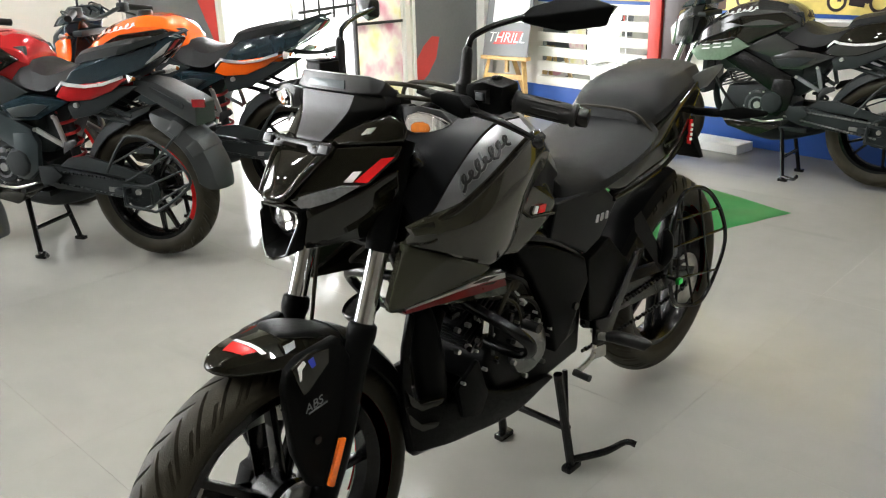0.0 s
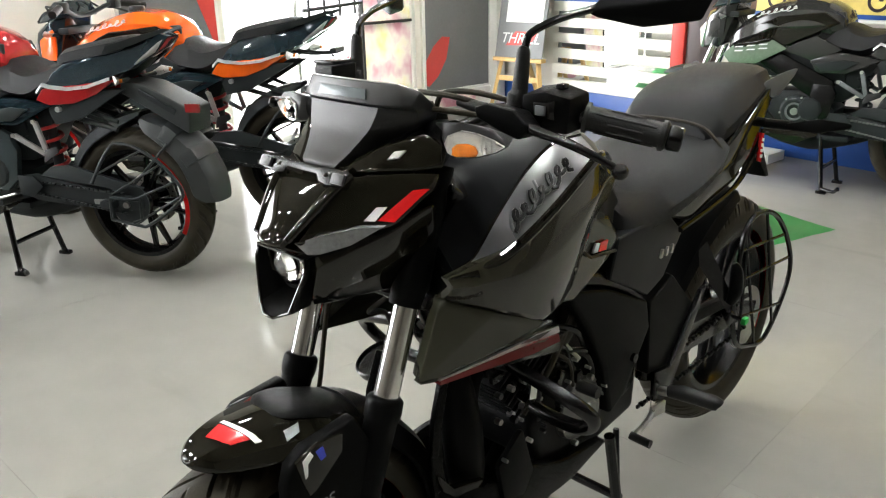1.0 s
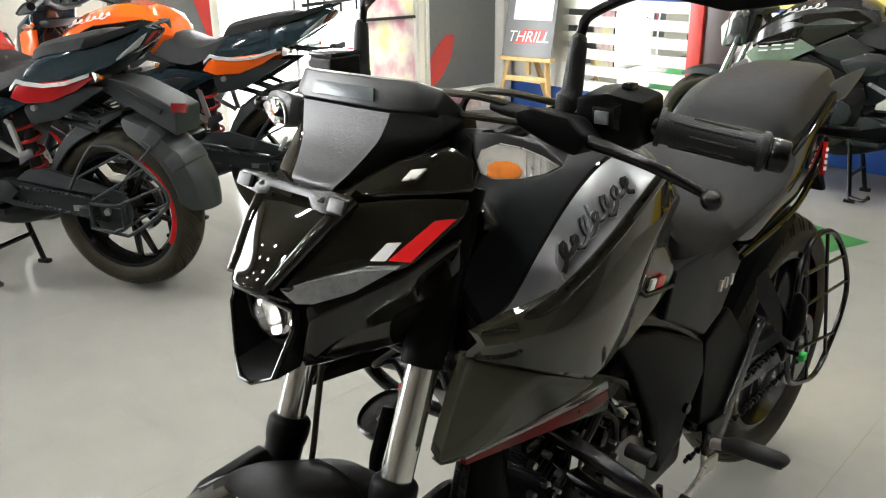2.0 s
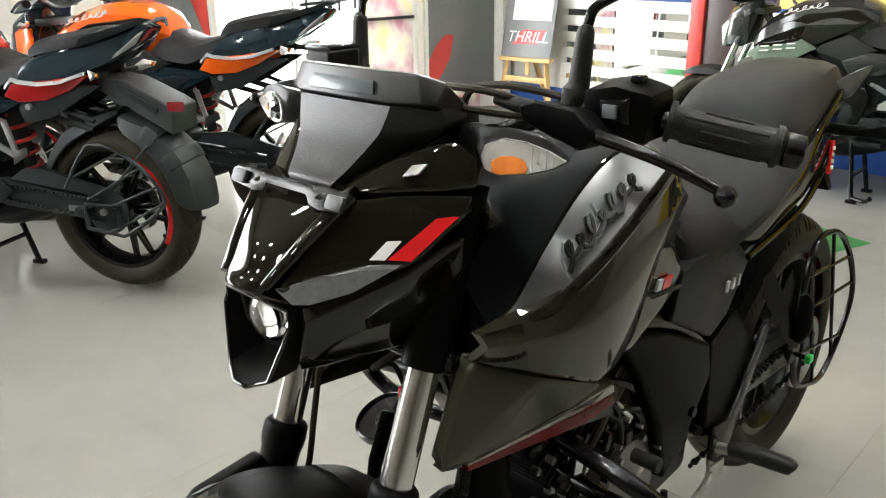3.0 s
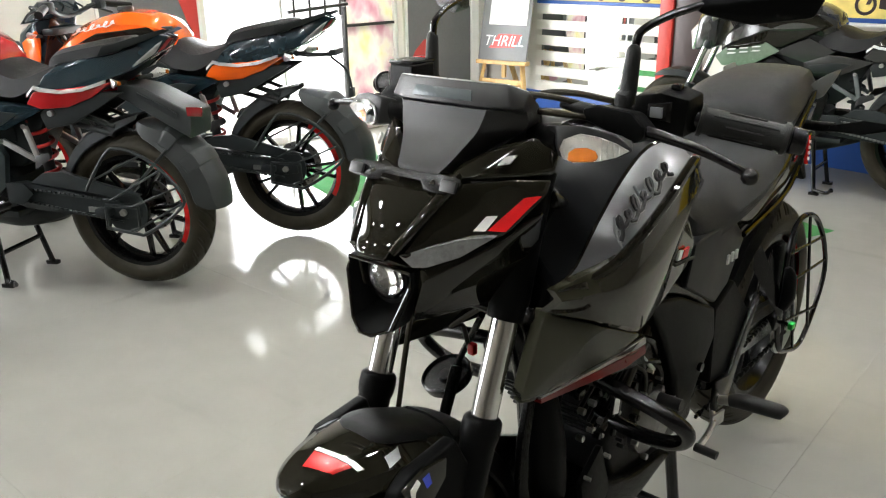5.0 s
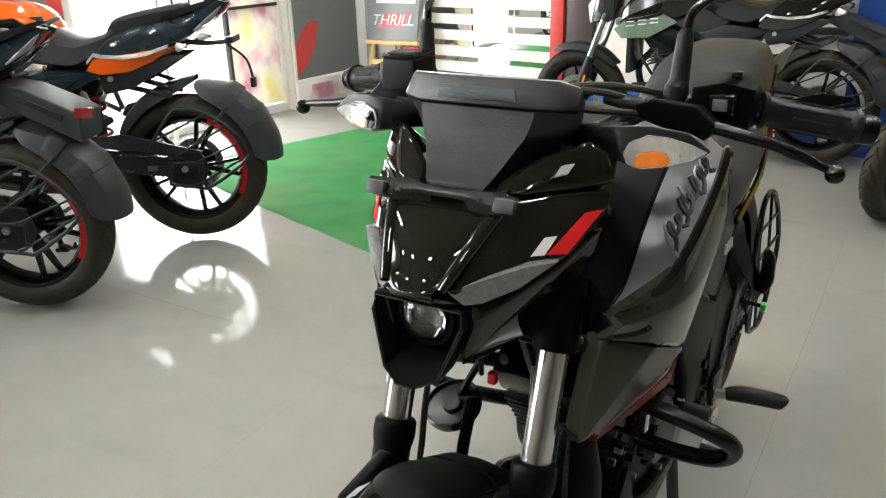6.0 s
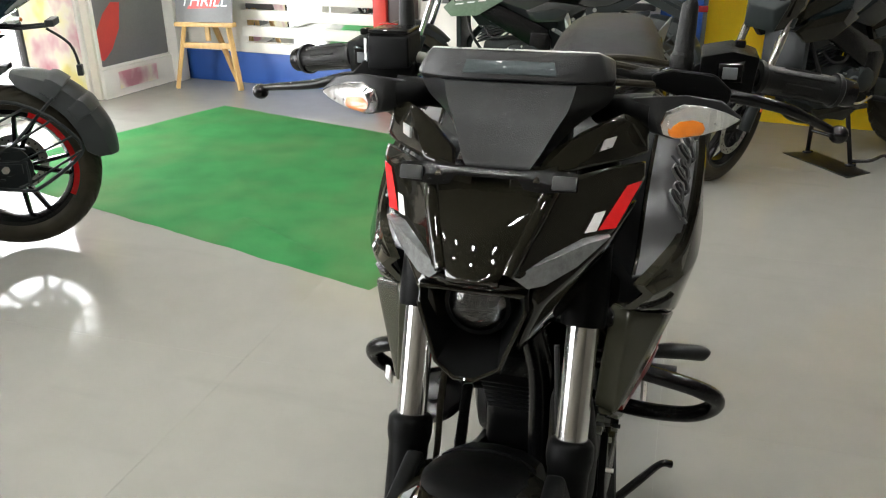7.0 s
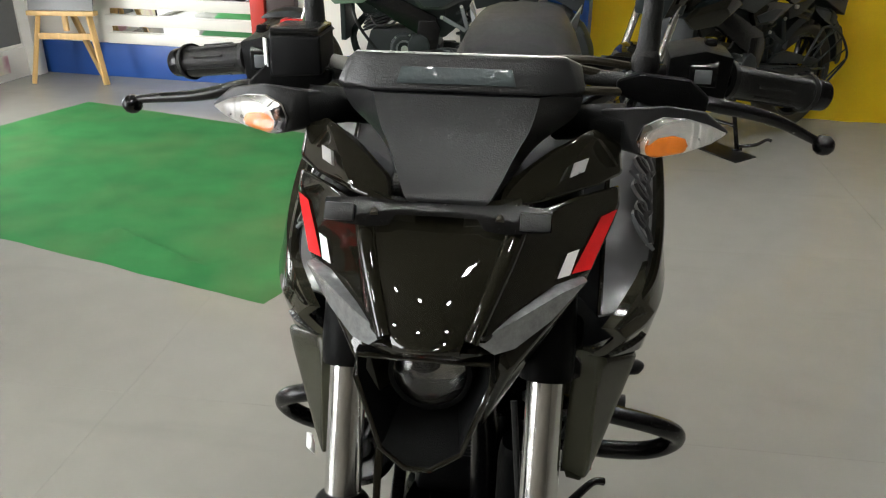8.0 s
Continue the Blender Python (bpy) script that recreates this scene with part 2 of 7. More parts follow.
def floor_material():
    m = mat("polished_floor_tile", (0.218, 0.2155, 0.194), 0.1, 0, 0, 0.09, 1.1, 0, 9, rvar=0.35, spec=0.14)
    n, l = m.node_tree.nodes, m.node_tree.links
    mp = n["Mapping"]
    geo, info = n.new("ShaderNodeNewGeometry"), n.new("ShaderNodeObjectInfo")
    l.new(geo.outputs["Position"], mp.inputs["Vector"])
    tone = n.new("ShaderNodeMapRange")
    tone.inputs["To Min"].default_value, tone.inputs["To Max"].default_value = 0.975, 1.02
    l.new(info.outputs["Random"], tone.inputs["Value"])
    # thin scuffs and dull smears
    scuff = n.new("ShaderNodeTexNoise")
    scuff.inputs["Scale"].default_value, scuff.inputs["Detail"].default_value = 2.2, 3
    st = n.new("ShaderNodeMapping")
    st.inputs["Scale"].default_value, st.inputs["Rotation"].default_value = (0.6, 3.0, 1), (0, 0, 0.7)
    l.new(geo.outputs["Position"], st.inputs["Vector"])
    l.new(st.outputs[0], scuff.inputs["Vector"])
    dirt = n.new("ShaderNodeMapRange")
    dirt.inputs["From Min"].default_value, dirt.inputs["From Max"].default_value = 0.6, 0.72
    dirt.inputs["To Min"].default_value, dirt.inputs["To Max"].default_value = 1.0, 0.93
    l.new(scuff.outputs["Fac"], dirt.inputs["Value"])
    k1, k2 = n.new("ShaderNodeMath"), n.new("ShaderNodeMath")
    k1.operation = k2.operation = "MULTIPLY"
    l.new(tone.outputs[0], k1.inputs[0])
    l.new(dirt.outputs[0], k1.inputs[1])
    sc = n["Vector Math"]
    l.new(sc.inputs["Scale"].links[0].from_socket, k2.inputs[0])
    l.new(k1.outputs[0], k2.inputs[1])
    l.new(k2.outputs[0], sc.inputs["Scale"])
    return m


M["floor"] = floor_material()
M["grout"] = mat("pale_grey_grout", (0.24, 0.232, 0.207), 0.3, 0, 0, 0.1, 10)
M["wall"] = mat("cream_wall_paint", (0.73, 0.7, 0.64), 0.7, 0, 0, 0.05, 1.5, 0.1, 120)
# for walls out of view: kept dark to limit bounced light and reflections
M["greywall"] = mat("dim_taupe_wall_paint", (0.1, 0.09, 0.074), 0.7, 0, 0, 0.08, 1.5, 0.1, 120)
M["ceiling"] = mat("dim_ceiling_paint", (0.1, 0.088, 0.07), 0.8, 0, 0, 0.04, 2, 0.1, 90)
M["bluepaint"] = mat("blue_wall_paint", (0.018, 0.075, 0.3), 0.4, 0, 0, 0.12, 3, 0.1, 100)
M["yellow"] = mat("yellow_cloth", (0.85, 0.62, 0.012), 0.6, 0, 0, 0.1, 2.5, 0.3, 160)
M["redpaint"] = mat("red_wall_panel", (0.5, 0.035, 0.025), 0.4, 0, 0, 0.1, 3, 0.05, 90)
M["darkpanel"] = mat("dark_maroon_panel", (0.05, 0.03, 0.03), 0.4, 0, 0, 0.1, 3)
M["slat"] = mat("white_slat_board", (0.72, 0.7, 0.64), 0.4, 0, 0, 0.05, 4, 0.05, 80)
M["poster"] = mat("grey_poster_print", (0.17, 0.175, 0.18), 0.35, 0, 0, 0.15, 2)
M["posterred"] = mat("red_poster_print", (0.6, 0.06, 0.05), 0.35, 0, 0, 0.1, 4)
M["trimwhite"] = mat("white_trim_paint", (0.78, 0.77, 0.74), 0.4, 0, 0, 0.04, 5)
M["frame"] = mat("dark_window_frame", (0.05, 0.05, 0.05), 0.4, 0.3, 0, 0.1, 10)
M["wood"] = mat("pale_pine_wood", (0.62, 0.4, 0.16), 0.45, 0, 0, 0.22, 5, 0.15, 60, stretch=(6, 6, 0.6))
M["carpet"] = mat("green_carpet_pile", (0.03, 0.155, 0.048), 0.95, 0, 0, 0.2, 5, 1.0, 500, spec=0.1)
def dusty(m, dust, lo, hi, scale):
    """Blends a material's colour towards dust in broad worn patches."""
    n, l = m.node_tree.nodes, m.node_tree.links
    p = n["Principled BSDF"]
    geo, no, rg, mx = n.new("ShaderNodeNewGeometry"), n.new("ShaderNodeTexNoise"), n.new("ShaderNodeMapRange"), n.new("ShaderNodeMix")
    no.inputs["Scale"].default_value, no.inputs["Detail"].default_value = scale, 6
    l.new(geo.outputs["Position"], no.inputs["Vector"])
    rg.inputs["From Min"].default_value, rg.inputs["From Max"].default_value = lo, hi
    rg.inputs["To Max"].default_value = 0.55
    l.new(no.outputs["Fac"], rg.inputs["Value"])
    mx.data_type = "RGBA"
    l.new(rg.outputs[0], mx.inputs[0])
    l.new(p.inputs["Base Color"].links[0].from_socket, mx.inputs[6])
    mx.inputs[7].default_value = (*dust, 1)
    l.new(mx.outputs[2], p.inputs["Base Color"])


dusty(M["visor"], (0.2, 0.2, 0.2), 0.72, 0.8, 240)
dusty(M["carpet"], (0.11, 0.14, 0.06), 0.45, 0.7, 1.7)
M["outdoor"] = glow("bright_street_glow", (1.0, 0.99, 0.97), 2.4)
M["lampglow"] = glow("ceiling_light_glow", (0.98, 0.98, 0.93), LAMP_GLOW)
M["pane"] = glass("window_glass")


def bars(rects, x0, depth):
    """Upright plates on the left wall: (v0, v1, z0, z1) each, from x0 inwards."""
    return merge(*[box((x0 + depth / 2, (a + b) / 2, (c + d) / 2), (depth, b - a, d - c), 0.002) for a, b, c, d in rects])


FLOOR = setting("floor", box((0.25, -0.05, -0.066), (10.5, 11.5, 0.12), 0), "grout", "glossy warm grey vitrified tile floor, lightly scuffed", "floor")
setting("ceiling", box((0.25, -0.05, HIGH + 0.06), (10.5, 11.5, 0.12), 0), "ceiling", "plain dark painted ceiling with light panels", "ceiling")
# left wall: an opening for the street window between 1.76 and 3.40
WIN0, WIN1, WTOP, STOP = 1.76, 3.40, 1.6, 2.5
T = 0.2
SH0, SH1, SHLOW = -3.9, -0.7, 0.35
setting("wall_left", merge(
    box((LEFT - T / 2, (SH1 + WIN0) / 2, HIGH / 2), (T, WIN0 - SH1, HIGH), 0),
    box((LEFT - T / 2, (FRONT - 0.3 + SH0) / 2, HIGH / 2), (T, SH0 - FRONT + 0.3, HIGH), 0),
    box((LEFT - T / 2, (SH0 + SH1) / 2, (HIGH + STOP) / 2), (T, SH1 - SH0, HIGH - STOP), 0),
    box((LEFT - T / 2, (SH0 + SH1) / 2, SHLOW / 2), (T, SH1 - SH0, SHLOW), 0),
    box((LEFT - T / 2, (WIN1 + BACK + T) / 2, HIGH / 2), (T, BACK + T - WIN1, HIGH), 0),
    box((LEFT - T / 2, (WIN0 + WIN1) / 2, (HIGH + WTOP) / 2), (T, WIN1 - WIN0, HIGH - WTOP), 0)), "wall", "cream painted showroom wall beside a street window", "wall")
setting("wall_back", box(((LEFT - 0.33) / 2 + 0.0, BACK + T / 2, HIGH / 2), (-0.33 - LEFT, T, HIGH), 0), "wall", "cream painted back wall behind the display boards", "wall")
setting("wall_right", box((RIGHT + T / 2, 0, HIGH / 2), (T, 10.4, HIGH), 0), "greywall", "unseen plain side wall, taupe kept dark to limit bounced light", "wall")
setting("wall_front", box((0.25, FRONT - T / 2, HIGH / 2), (9.6, T, HIGH), 0), "greywall", "unseen plain wall, taupe kept dark to limit bounced light", "wall")
setting("wall_blue_dado", box((-2.35, BACK - 0.012, 0.115), (3.5, 0.02, 0.23), 0.002), "bluepaint", "glossy blue painted band along the wall's foot", "wall panel")
# yellow cloth wall, hung in shallow folds
bm = bmesh.new()
prev = None
for i in range(61):
    u = -0.33 + i * 0.035
    dv = 0.012 * math.sin(u * 9 + 0.8 * math.sin(u * 3.1)) + 0.008 * math.sin(u * 23)
    col = [bm.verts.new((u, BACK + 0.08 + dv * (1 - 0.3 * z / HIGH), z)) for z in (0.0, 0.02, 0.8, 1.6, 2.4, HIGH)]
    if prev:
        for a, b, c, d in zip(prev, col, col[1:], prev[1:]):
            bm.faces.new((a, b, c, d))
    prev = col
bmesh.ops.solidify(bm, geom=bm.faces[:], thickness=0.004)
setting("curtain_yellow", bm, "yellow", "bright yellow cloth backdrop hanging to the floor", "cloth backdrop")
setting("wall_yellow_back", box((2.2, BACK + 0.23, HIGH / 2), (5.2, 0.2, HIGH), 0), "wall", "plain wall behind the yellow cloth", "wall")
setting("pillar_blue", box((-0.33, BACK - 0.02, HIGH / 2), (0.24, 0.3, HIGH), 0.006), "bluepaint", "glossy dark blue painted square pillar", "pillar")
setting("pillar_red", box((-2.325, BACK - 0.04, HIGH / 2), (0.1, 0.08, HIGH), 0.004), "redpaint", "red painted flat pillar between display boards", "pillar")
setting("corner_post", box((LEFT + 0.05, BACK - 0.1, HIGH / 2), (0.1, 0.1, HIGH), 0.004), "trimwhite", "white painted corner post", "post")

setting("panel_dark", box((-2.17, BACK - 0.03, 0.235 + (HIGH - 0.24) / 2), (0.2, 0.06, HIGH - 0.24), 0.003), "darkpanel", "dark maroon panel beside the red pillar", "wall panel")

# window with frame, glass and the bright street behind
win = thing("window_1", "tall overexposed street window with dark slim frame", "window", ROOM, kind="structure")
for a, b, c, d in ((WIN0, WIN0 + 0.04, 0, WTOP), (2.9, 2.918, 0, WTOP), (WIN1 - 0.03, WIN1, 0, WTOP), (WIN0 + 0.04, 2.9, WTOP - 0.05, WTOP), (WIN0 + 0.04, 2.9, 0, 0.05), (2.918, WIN1 - 0.03, 0, 0.06), (2.918, WIN1 - 0.03, 0.77, 0.79)):
    part("window_frame", bars([(a, b, c, d)], LEFT - 0.12, 0.06), "frame" if c == 0.77 or a == 2.9 else "trimwhite", win)
for a, b in ((WIN0 + 0.04, 2.9), (2.918, WIN1 - 0.03)):
    g = part("pane", bars([(a, b, 0.06, WTOP - 0.05)], LEFT - 0.095, 0.006), "pane", win)
    g.visible_shadow = False
shop = thing("window_2", "wide shopfront window with slim white frame", "window", ROOM, kind="structure")
for k in range(4):
    v = SH0 + (SH1 - SH0 - 0.05) * k / 3
    part("window_frame", bars([(v, v + 0.05, SHLOW, STOP)], LEFT - 0.12, 0.06), "trimwhite", shop)
g = part("pane", bars([(SH0, SH1, SHLOW, STOP)], LEFT - 0.09, 0.006), "pane", shop)
g.visible_shadow = False
street = setting("backdrop_street", bars([(SH0 - 2.0, WIN1 + 1.2, -0.1, 3.6)], LEFT - 1.3, 0.02), "outdoor", "overexposed white daylight on the street outside", "backdrop", "structure")


def film_material():
    """Printed window film: soft yellow, pink and white patches."""
    m = bpy.data.materials.new("printed_window_film")
    m.use_nodes = True
    n, l = m.node_tree.nodes, m.node_tree.links
    p = n["Principled BSDF"]
    tc, mp, no, cr = n.new("ShaderNodeTexCoord"), n.new("ShaderNodeMapping"), n.new("ShaderNodeTexNoise"), n.new("ShaderNodeValToRGB")
    mp.inputs["Scale"].default_value = (1, 3.2, 2.4)
    no.inputs["Scale"].default_value, no.inputs["Detail"].default_value = 1.6, 3
    l.new(tc.outputs["Object"], mp.inputs[0])
    l.new(mp.outputs[0], no.inputs["Vector"])
    l.new(no.outputs["Fac"], cr.inputs[0])
    e = cr.color_ramp.elements
    e[0].position, e[0].color = 0.32, (0.72, 0.42, 0.5, 1)
    e[1].position, e[1].color = 0.66, (0.92, 0.86, 0.5, 1)
    for pos, c in ((0.42, (0.85, 0.7, 0.72, 1)), (0.5, (0.95, 0.92, 0.85, 1)), (0.58, (0.96, 0.93, 0.75, 1))):
        q = e.new(pos)
        q.color = c
    l.new(cr.outputs[0], p.inputs["Base Color"])
    p.inputs["Roughness"].default_value = 0.35
    p.inputs["Transmission Weight"].default_value = 0.0
    tl, mx = n.new("ShaderNodeBsdfTranslucent"), n.new("ShaderNodeMixShader")
    l.new(cr.outputs[0], tl.inputs[0])
    mx.inputs[0].default_value = 0.6
    l.new(p.outputs[0], mx.inputs[1])
    l.new(tl.outputs[0], mx.inputs[2])
    l.new(mx.outputs[0], n["Material Output"].inputs[0])
    return m


w0 = ROOM @ Vector((LEFT + 0.02, 2.36, 0.82))
window_lamp("window_daylight", w0, ROOM @ Vector((LEFT + 2.0, 2.3, 0.7)), 1.1, 1.45, WINDOW_WATTS)
w1 = ROOM @ Vector((LEFT + 0.03, (SH0 + SH1) / 2, 1.45))
window_lamp("shopfront_daylight", w1, ROOM @ Vector((LEFT + 2.0, -2.0, 1.0)), 3.1, 2.1, SHOPFRONT_WATTS)


M["film"] = film_material()
film = part("window_film", bars([(2.92, 3.365, 0.07, WTOP - 0.06)], LEFT - 0.082, 0.003), "film")
film.matrix_world = ROOM
tagged(film, "translucent printed window film in yellow, pink and white", "window film")

# wall posters
def poster(name, v0, v1, z0, z1, label, red):
    t = thing(name, label, "poster", ROOM)
    part("board", bars([(v0, v1, z0, z1)], LEFT + 0.002, 0.012), "poster", t)
    part("border", bars([(v0 - 0.02, v0, z0, z1), (v1, v1 + 0.02, z0, z1), (v0 - 0.02, v1 + 0.02, z0 - 0.02, z0)], LEFT + 0.002, 0.016), "trimwhite", t)
    part("red_stroke", slab([(LEFT + 0.0145, v, z) for v, z in red], (0.002, 0, 0), 0), "posterred", t)
    return t


poster("poster", 3.44, 4.12, 0.22, 2.3, "dark grey wall poster with a red diagonal stroke", [(3.44, 0.27), (3.47, 0.26), (3.56, 0.33), (3.65, 0.46), (3.69, 0.63), (3.61, 0.64), (3.52, 0.57), (3.44, 0.46)])
poster("poster", 1.1, 1.71, 0.62, 2.3, "grey wall poster with a red diagonal corner", [(1.71, 0.66), (1.71, 1.05), (1.5, 1.7), (1.38, 1.7), (1.6, 1.0)])
low = thing("low_panel", "white low panel with a small colour print", "wall panel", ROOM)
part("board", bars([(3.42, 4.16, 0.0, 0.2)], LEFT + 0.002, 0.03), "trimwhite", low)
part("print", bars([(3.56, 3.95, 0.05, 0.17)], LEFT + 0.033, 0.002), M["film"], low)

# slatted display board: white boards with mirror strips between
board = thing("slat_board", "white slatted display board with mirrored strips", "display board", ROOM)
part("backing", box((-2.93, BACK - 0.008, 0.55), (1.06, 0.012, 0.66), 0.001), "mirror", board)
for i in range(6):
    z = 0.27 + i * 0.118
    part("slat", box((-2.945, BACK - 0.026, z), (1.1, 0.022, 0.072), 0.003), "slat", board)
M["posteryellow"] = mat("sunlit_landscape_print", (0.75, 0.6, 0.18), 0.4, 0, 0, 0.45, 3.5, 0, 12)
M["posterdark"] = mat("dark_photo_print", (0.12, 0.07, 0.05), 0.4, 0, 0, 0.6, 6, 0, 15)


def picture_motorcycle(bm, u, z, s):
    """A flat silhouette of a motorcycle for the prints."""
    y = BACK - 0.034
    for c in (-0.62, 0.62):
        for i in range(20):
            a, b = 2 * math.pi * i / 20, 2 * math.pi * (i + 1) / 20
            bm.faces.new([bm.verts.new((u + s * (c + r * math.cos(q)), y, z + s * (0.3 + r * math.sin(q)))) for r, q in ((0.3, a), (0.3, b), (0.21, b), (0.21, a))])
    for shape in ([(-0.62, 0.3), (-0.5, 0.3), (-0.3, 0.85), (-0.42, 0.85)], [(-0.4, 0.5), (0.3, 0.25), (0.45, 0.5), (0.9, 0.75), (0.3, 0.65), (-0.1, 0.85), (-0.4, 0.8)], [(-0.25, 0.2), (0.2, 0.15), (0.25, 0.45), (-0.25, 0.5)]):
        bm.faces.new([bm.verts.new((u + s * a, y, z + s * b)) for a, b in shape])
    return bm


def print_board(u0, u1, z0, label, spots):
    t = thing("picture_board", label, "picture board", ROOM)
    part("frame_strip", box(((u0 + u1) / 2, BACK - 0.02, z0 + 0.012), (u1 - u0, 0.03, 0.024), 0.002), "bluepaint", t)
    part("white_strip", box(((u0 + u1) / 2, BACK - 0.018, z0 - 0.012), (u1 - u0, 0.026, 0.022), 0.002), "trimwhite", t)
    part("print", box(((u0 + u1) / 2, BACK - 0.016, z0 + 0.5), (u1 - u0, 0.03, 0.95), 0.002), "posteryellow", t)
    part("dark_area", box((u0 + 0.13, BACK - 0.018, z0 + 0.5), (0.25, 0.03, 0.94), 0.002), "posterdark", t)
    bm = bmesh.new()
    for u, z, s in spots:
        picture_motorcycle(bm, u, z, s)
    bmesh.ops.solidify(bm, geom=bm.faces[:], thickness=0.001)
    tagged(part("printed_motorcycle", bm, "darkpanel", t, flat=True), kind="stuff")
    return t


print_board(-3.5, -2.4, 0.9, "long colour print of motorcycles in a blue frame", [(-3.0, 0.93, 0.16), (-2.62, 0.93, 0.16)])
print_board(-2.06, -0.48, 0.86, "wide colour print of motorcycles above a white wall", [(-1.55, 0.9, 0.2), (-0.95, 0.9, 0.2)])
shelf = thing("wall_shelf", "narrow grey wall shelf with a dark rail", "shelf", ROOM)
part("rail", box((-1.2, BACK - 0.03, 0.66), (1.4, 0.05, 0.04), 0.004), "frame", shelf)
part("rail", box((-1.2, BACK - 0.03, 0.8), (1.4, 0.04, 0.03), 0.004), "frame", shelf)
carton = part("carton", box((-1.68, BACK - 0.2, 0.03), (0.42, 0.2, 0.06), 0.004), "sticker")
carton.matrix_world = ROOM
tagged(carton, "flat white cardboard carton on the floor", "carton")

# dark hanging rack before the window
rack = thing("tool_rack", "black metal rod rack hanging before the window", "rack", ROOM)
part("rail", rod((LEFT + 0.35, 2.15, 0.93), (LEFT + 0.35, 2.62, 0.96), 0.012), "frame", rack)
for i in range(4):
    v = 2.2 + i * 0.12
    part("rod", rod((LEFT + 0.35, v, 0.86 + 0.01 * i), (LEFT + 0.35, v, 1.9), 0.009), "frame", rack)
part("top_rail", rod((LEFT + 0.35, 2.1, 1.9), (LEFT + 0.35, 2.66, 1.9), 0.012), "frame", rack)
part("post", rod((LEFT + 0.35, 2.1, 0.0), (LEFT + 0.35, 2.1, 1.9), 0.012), "trimwhite", rack)

# ceiling lights
def ceiling_light(u, v):
    t = thing("ceiling_light", "white oblong ceiling light panel, lit", "ceiling light", ROOM @ pose(u, v, HIGH), "ceiling lights")
    part("frame", merge(*[box(c, q, 0.002) for c, q in (((0, 0.095, -0.02), (0.14, 0.014, 0.04)), ((0, -0.095, -0.02), (0.14, 0.014, 0.04)), ((0.063, 0, -0.02), (0.014, 0.176, 0.04)), ((-0.063, 0, -0.02), (0.014, 0.176, 0.04)))]), "trimwhite", t)
    part("diffuser", box((0, 0, -0.018), (0.112, 0.176, 0.02), 0), "lampglow", t)
    return t


first = ceiling_light(-3.2, -3.4)
# the spots at 1.3, 2.6 and 2.9 are added fill for the back
spots = [(-3.2 + 1.3 * i, v) for i in range(4) for v in (-3.4, -2.2)] + [(-3.3 + 1.5 * i, v) for i in range(4) for v in (1.3, 2.6)] + [(2.4, 2.9)] + [(-1.8, 0.6), (0.4, 0.6), (-2.4, -0.8), (0.4, -0.9)]
for u, v in spots[1:]:
    copy_thing(first, ROOM @ pose(u, v, HIGH))

# green carpet, slightly rumpled
def carpet():
    bm = bmesh.new()
    a, b = Vector((0.303, 0.953, 0)), Vector((-0.957, 0.29, 0))
    nu, nv = 90, 60
    rows = []
    for i in range(nu + 1):
        row = []
        for j in range(nv + 1):
            s, t = 2.62 * i / nu, 1.717 * j / nv
            z = 0.006 + 0.012 * max(0, noise.noise((s * 1.6, t * 3, 0.3))) + 0.02 * math.exp(-((t - 0.35 - 0.5 * s + 0.4) / 0.025) ** 2) * max(0, math.sin((s - 0.5) * 2.2)) * (0.5 if s < 1.9 else 0)
            z += 0.02 * math.exp(-((t - 0.12 - 0.25 * (s - 0.4)) / 0.02) ** 2) * (1 if 0.3 < s < 0.9 else 0)
            edge = 0.012 * noise.noise((s * 5, t * 5, 2.0)) if i in (0, nu) or j in (0, nv) else 0
            row.append(bm.verts.new(Vector((-0.81, 1.483, z if 0 < i < nu and 0 < j < nv else 0.0015)) + b * (s + edge) + a * (t + edge)))
        rows.append(row)
    for r, q in zip(rows, rows[1:]):
        for j in range(nv):
            bm.faces.new((r[j], r[j + 1], q[j + 1], q[j]))
    return tagged(part("carpet", bm, "carpet"), "flat green felt carpet with a few creases", "carpet")


carpet()


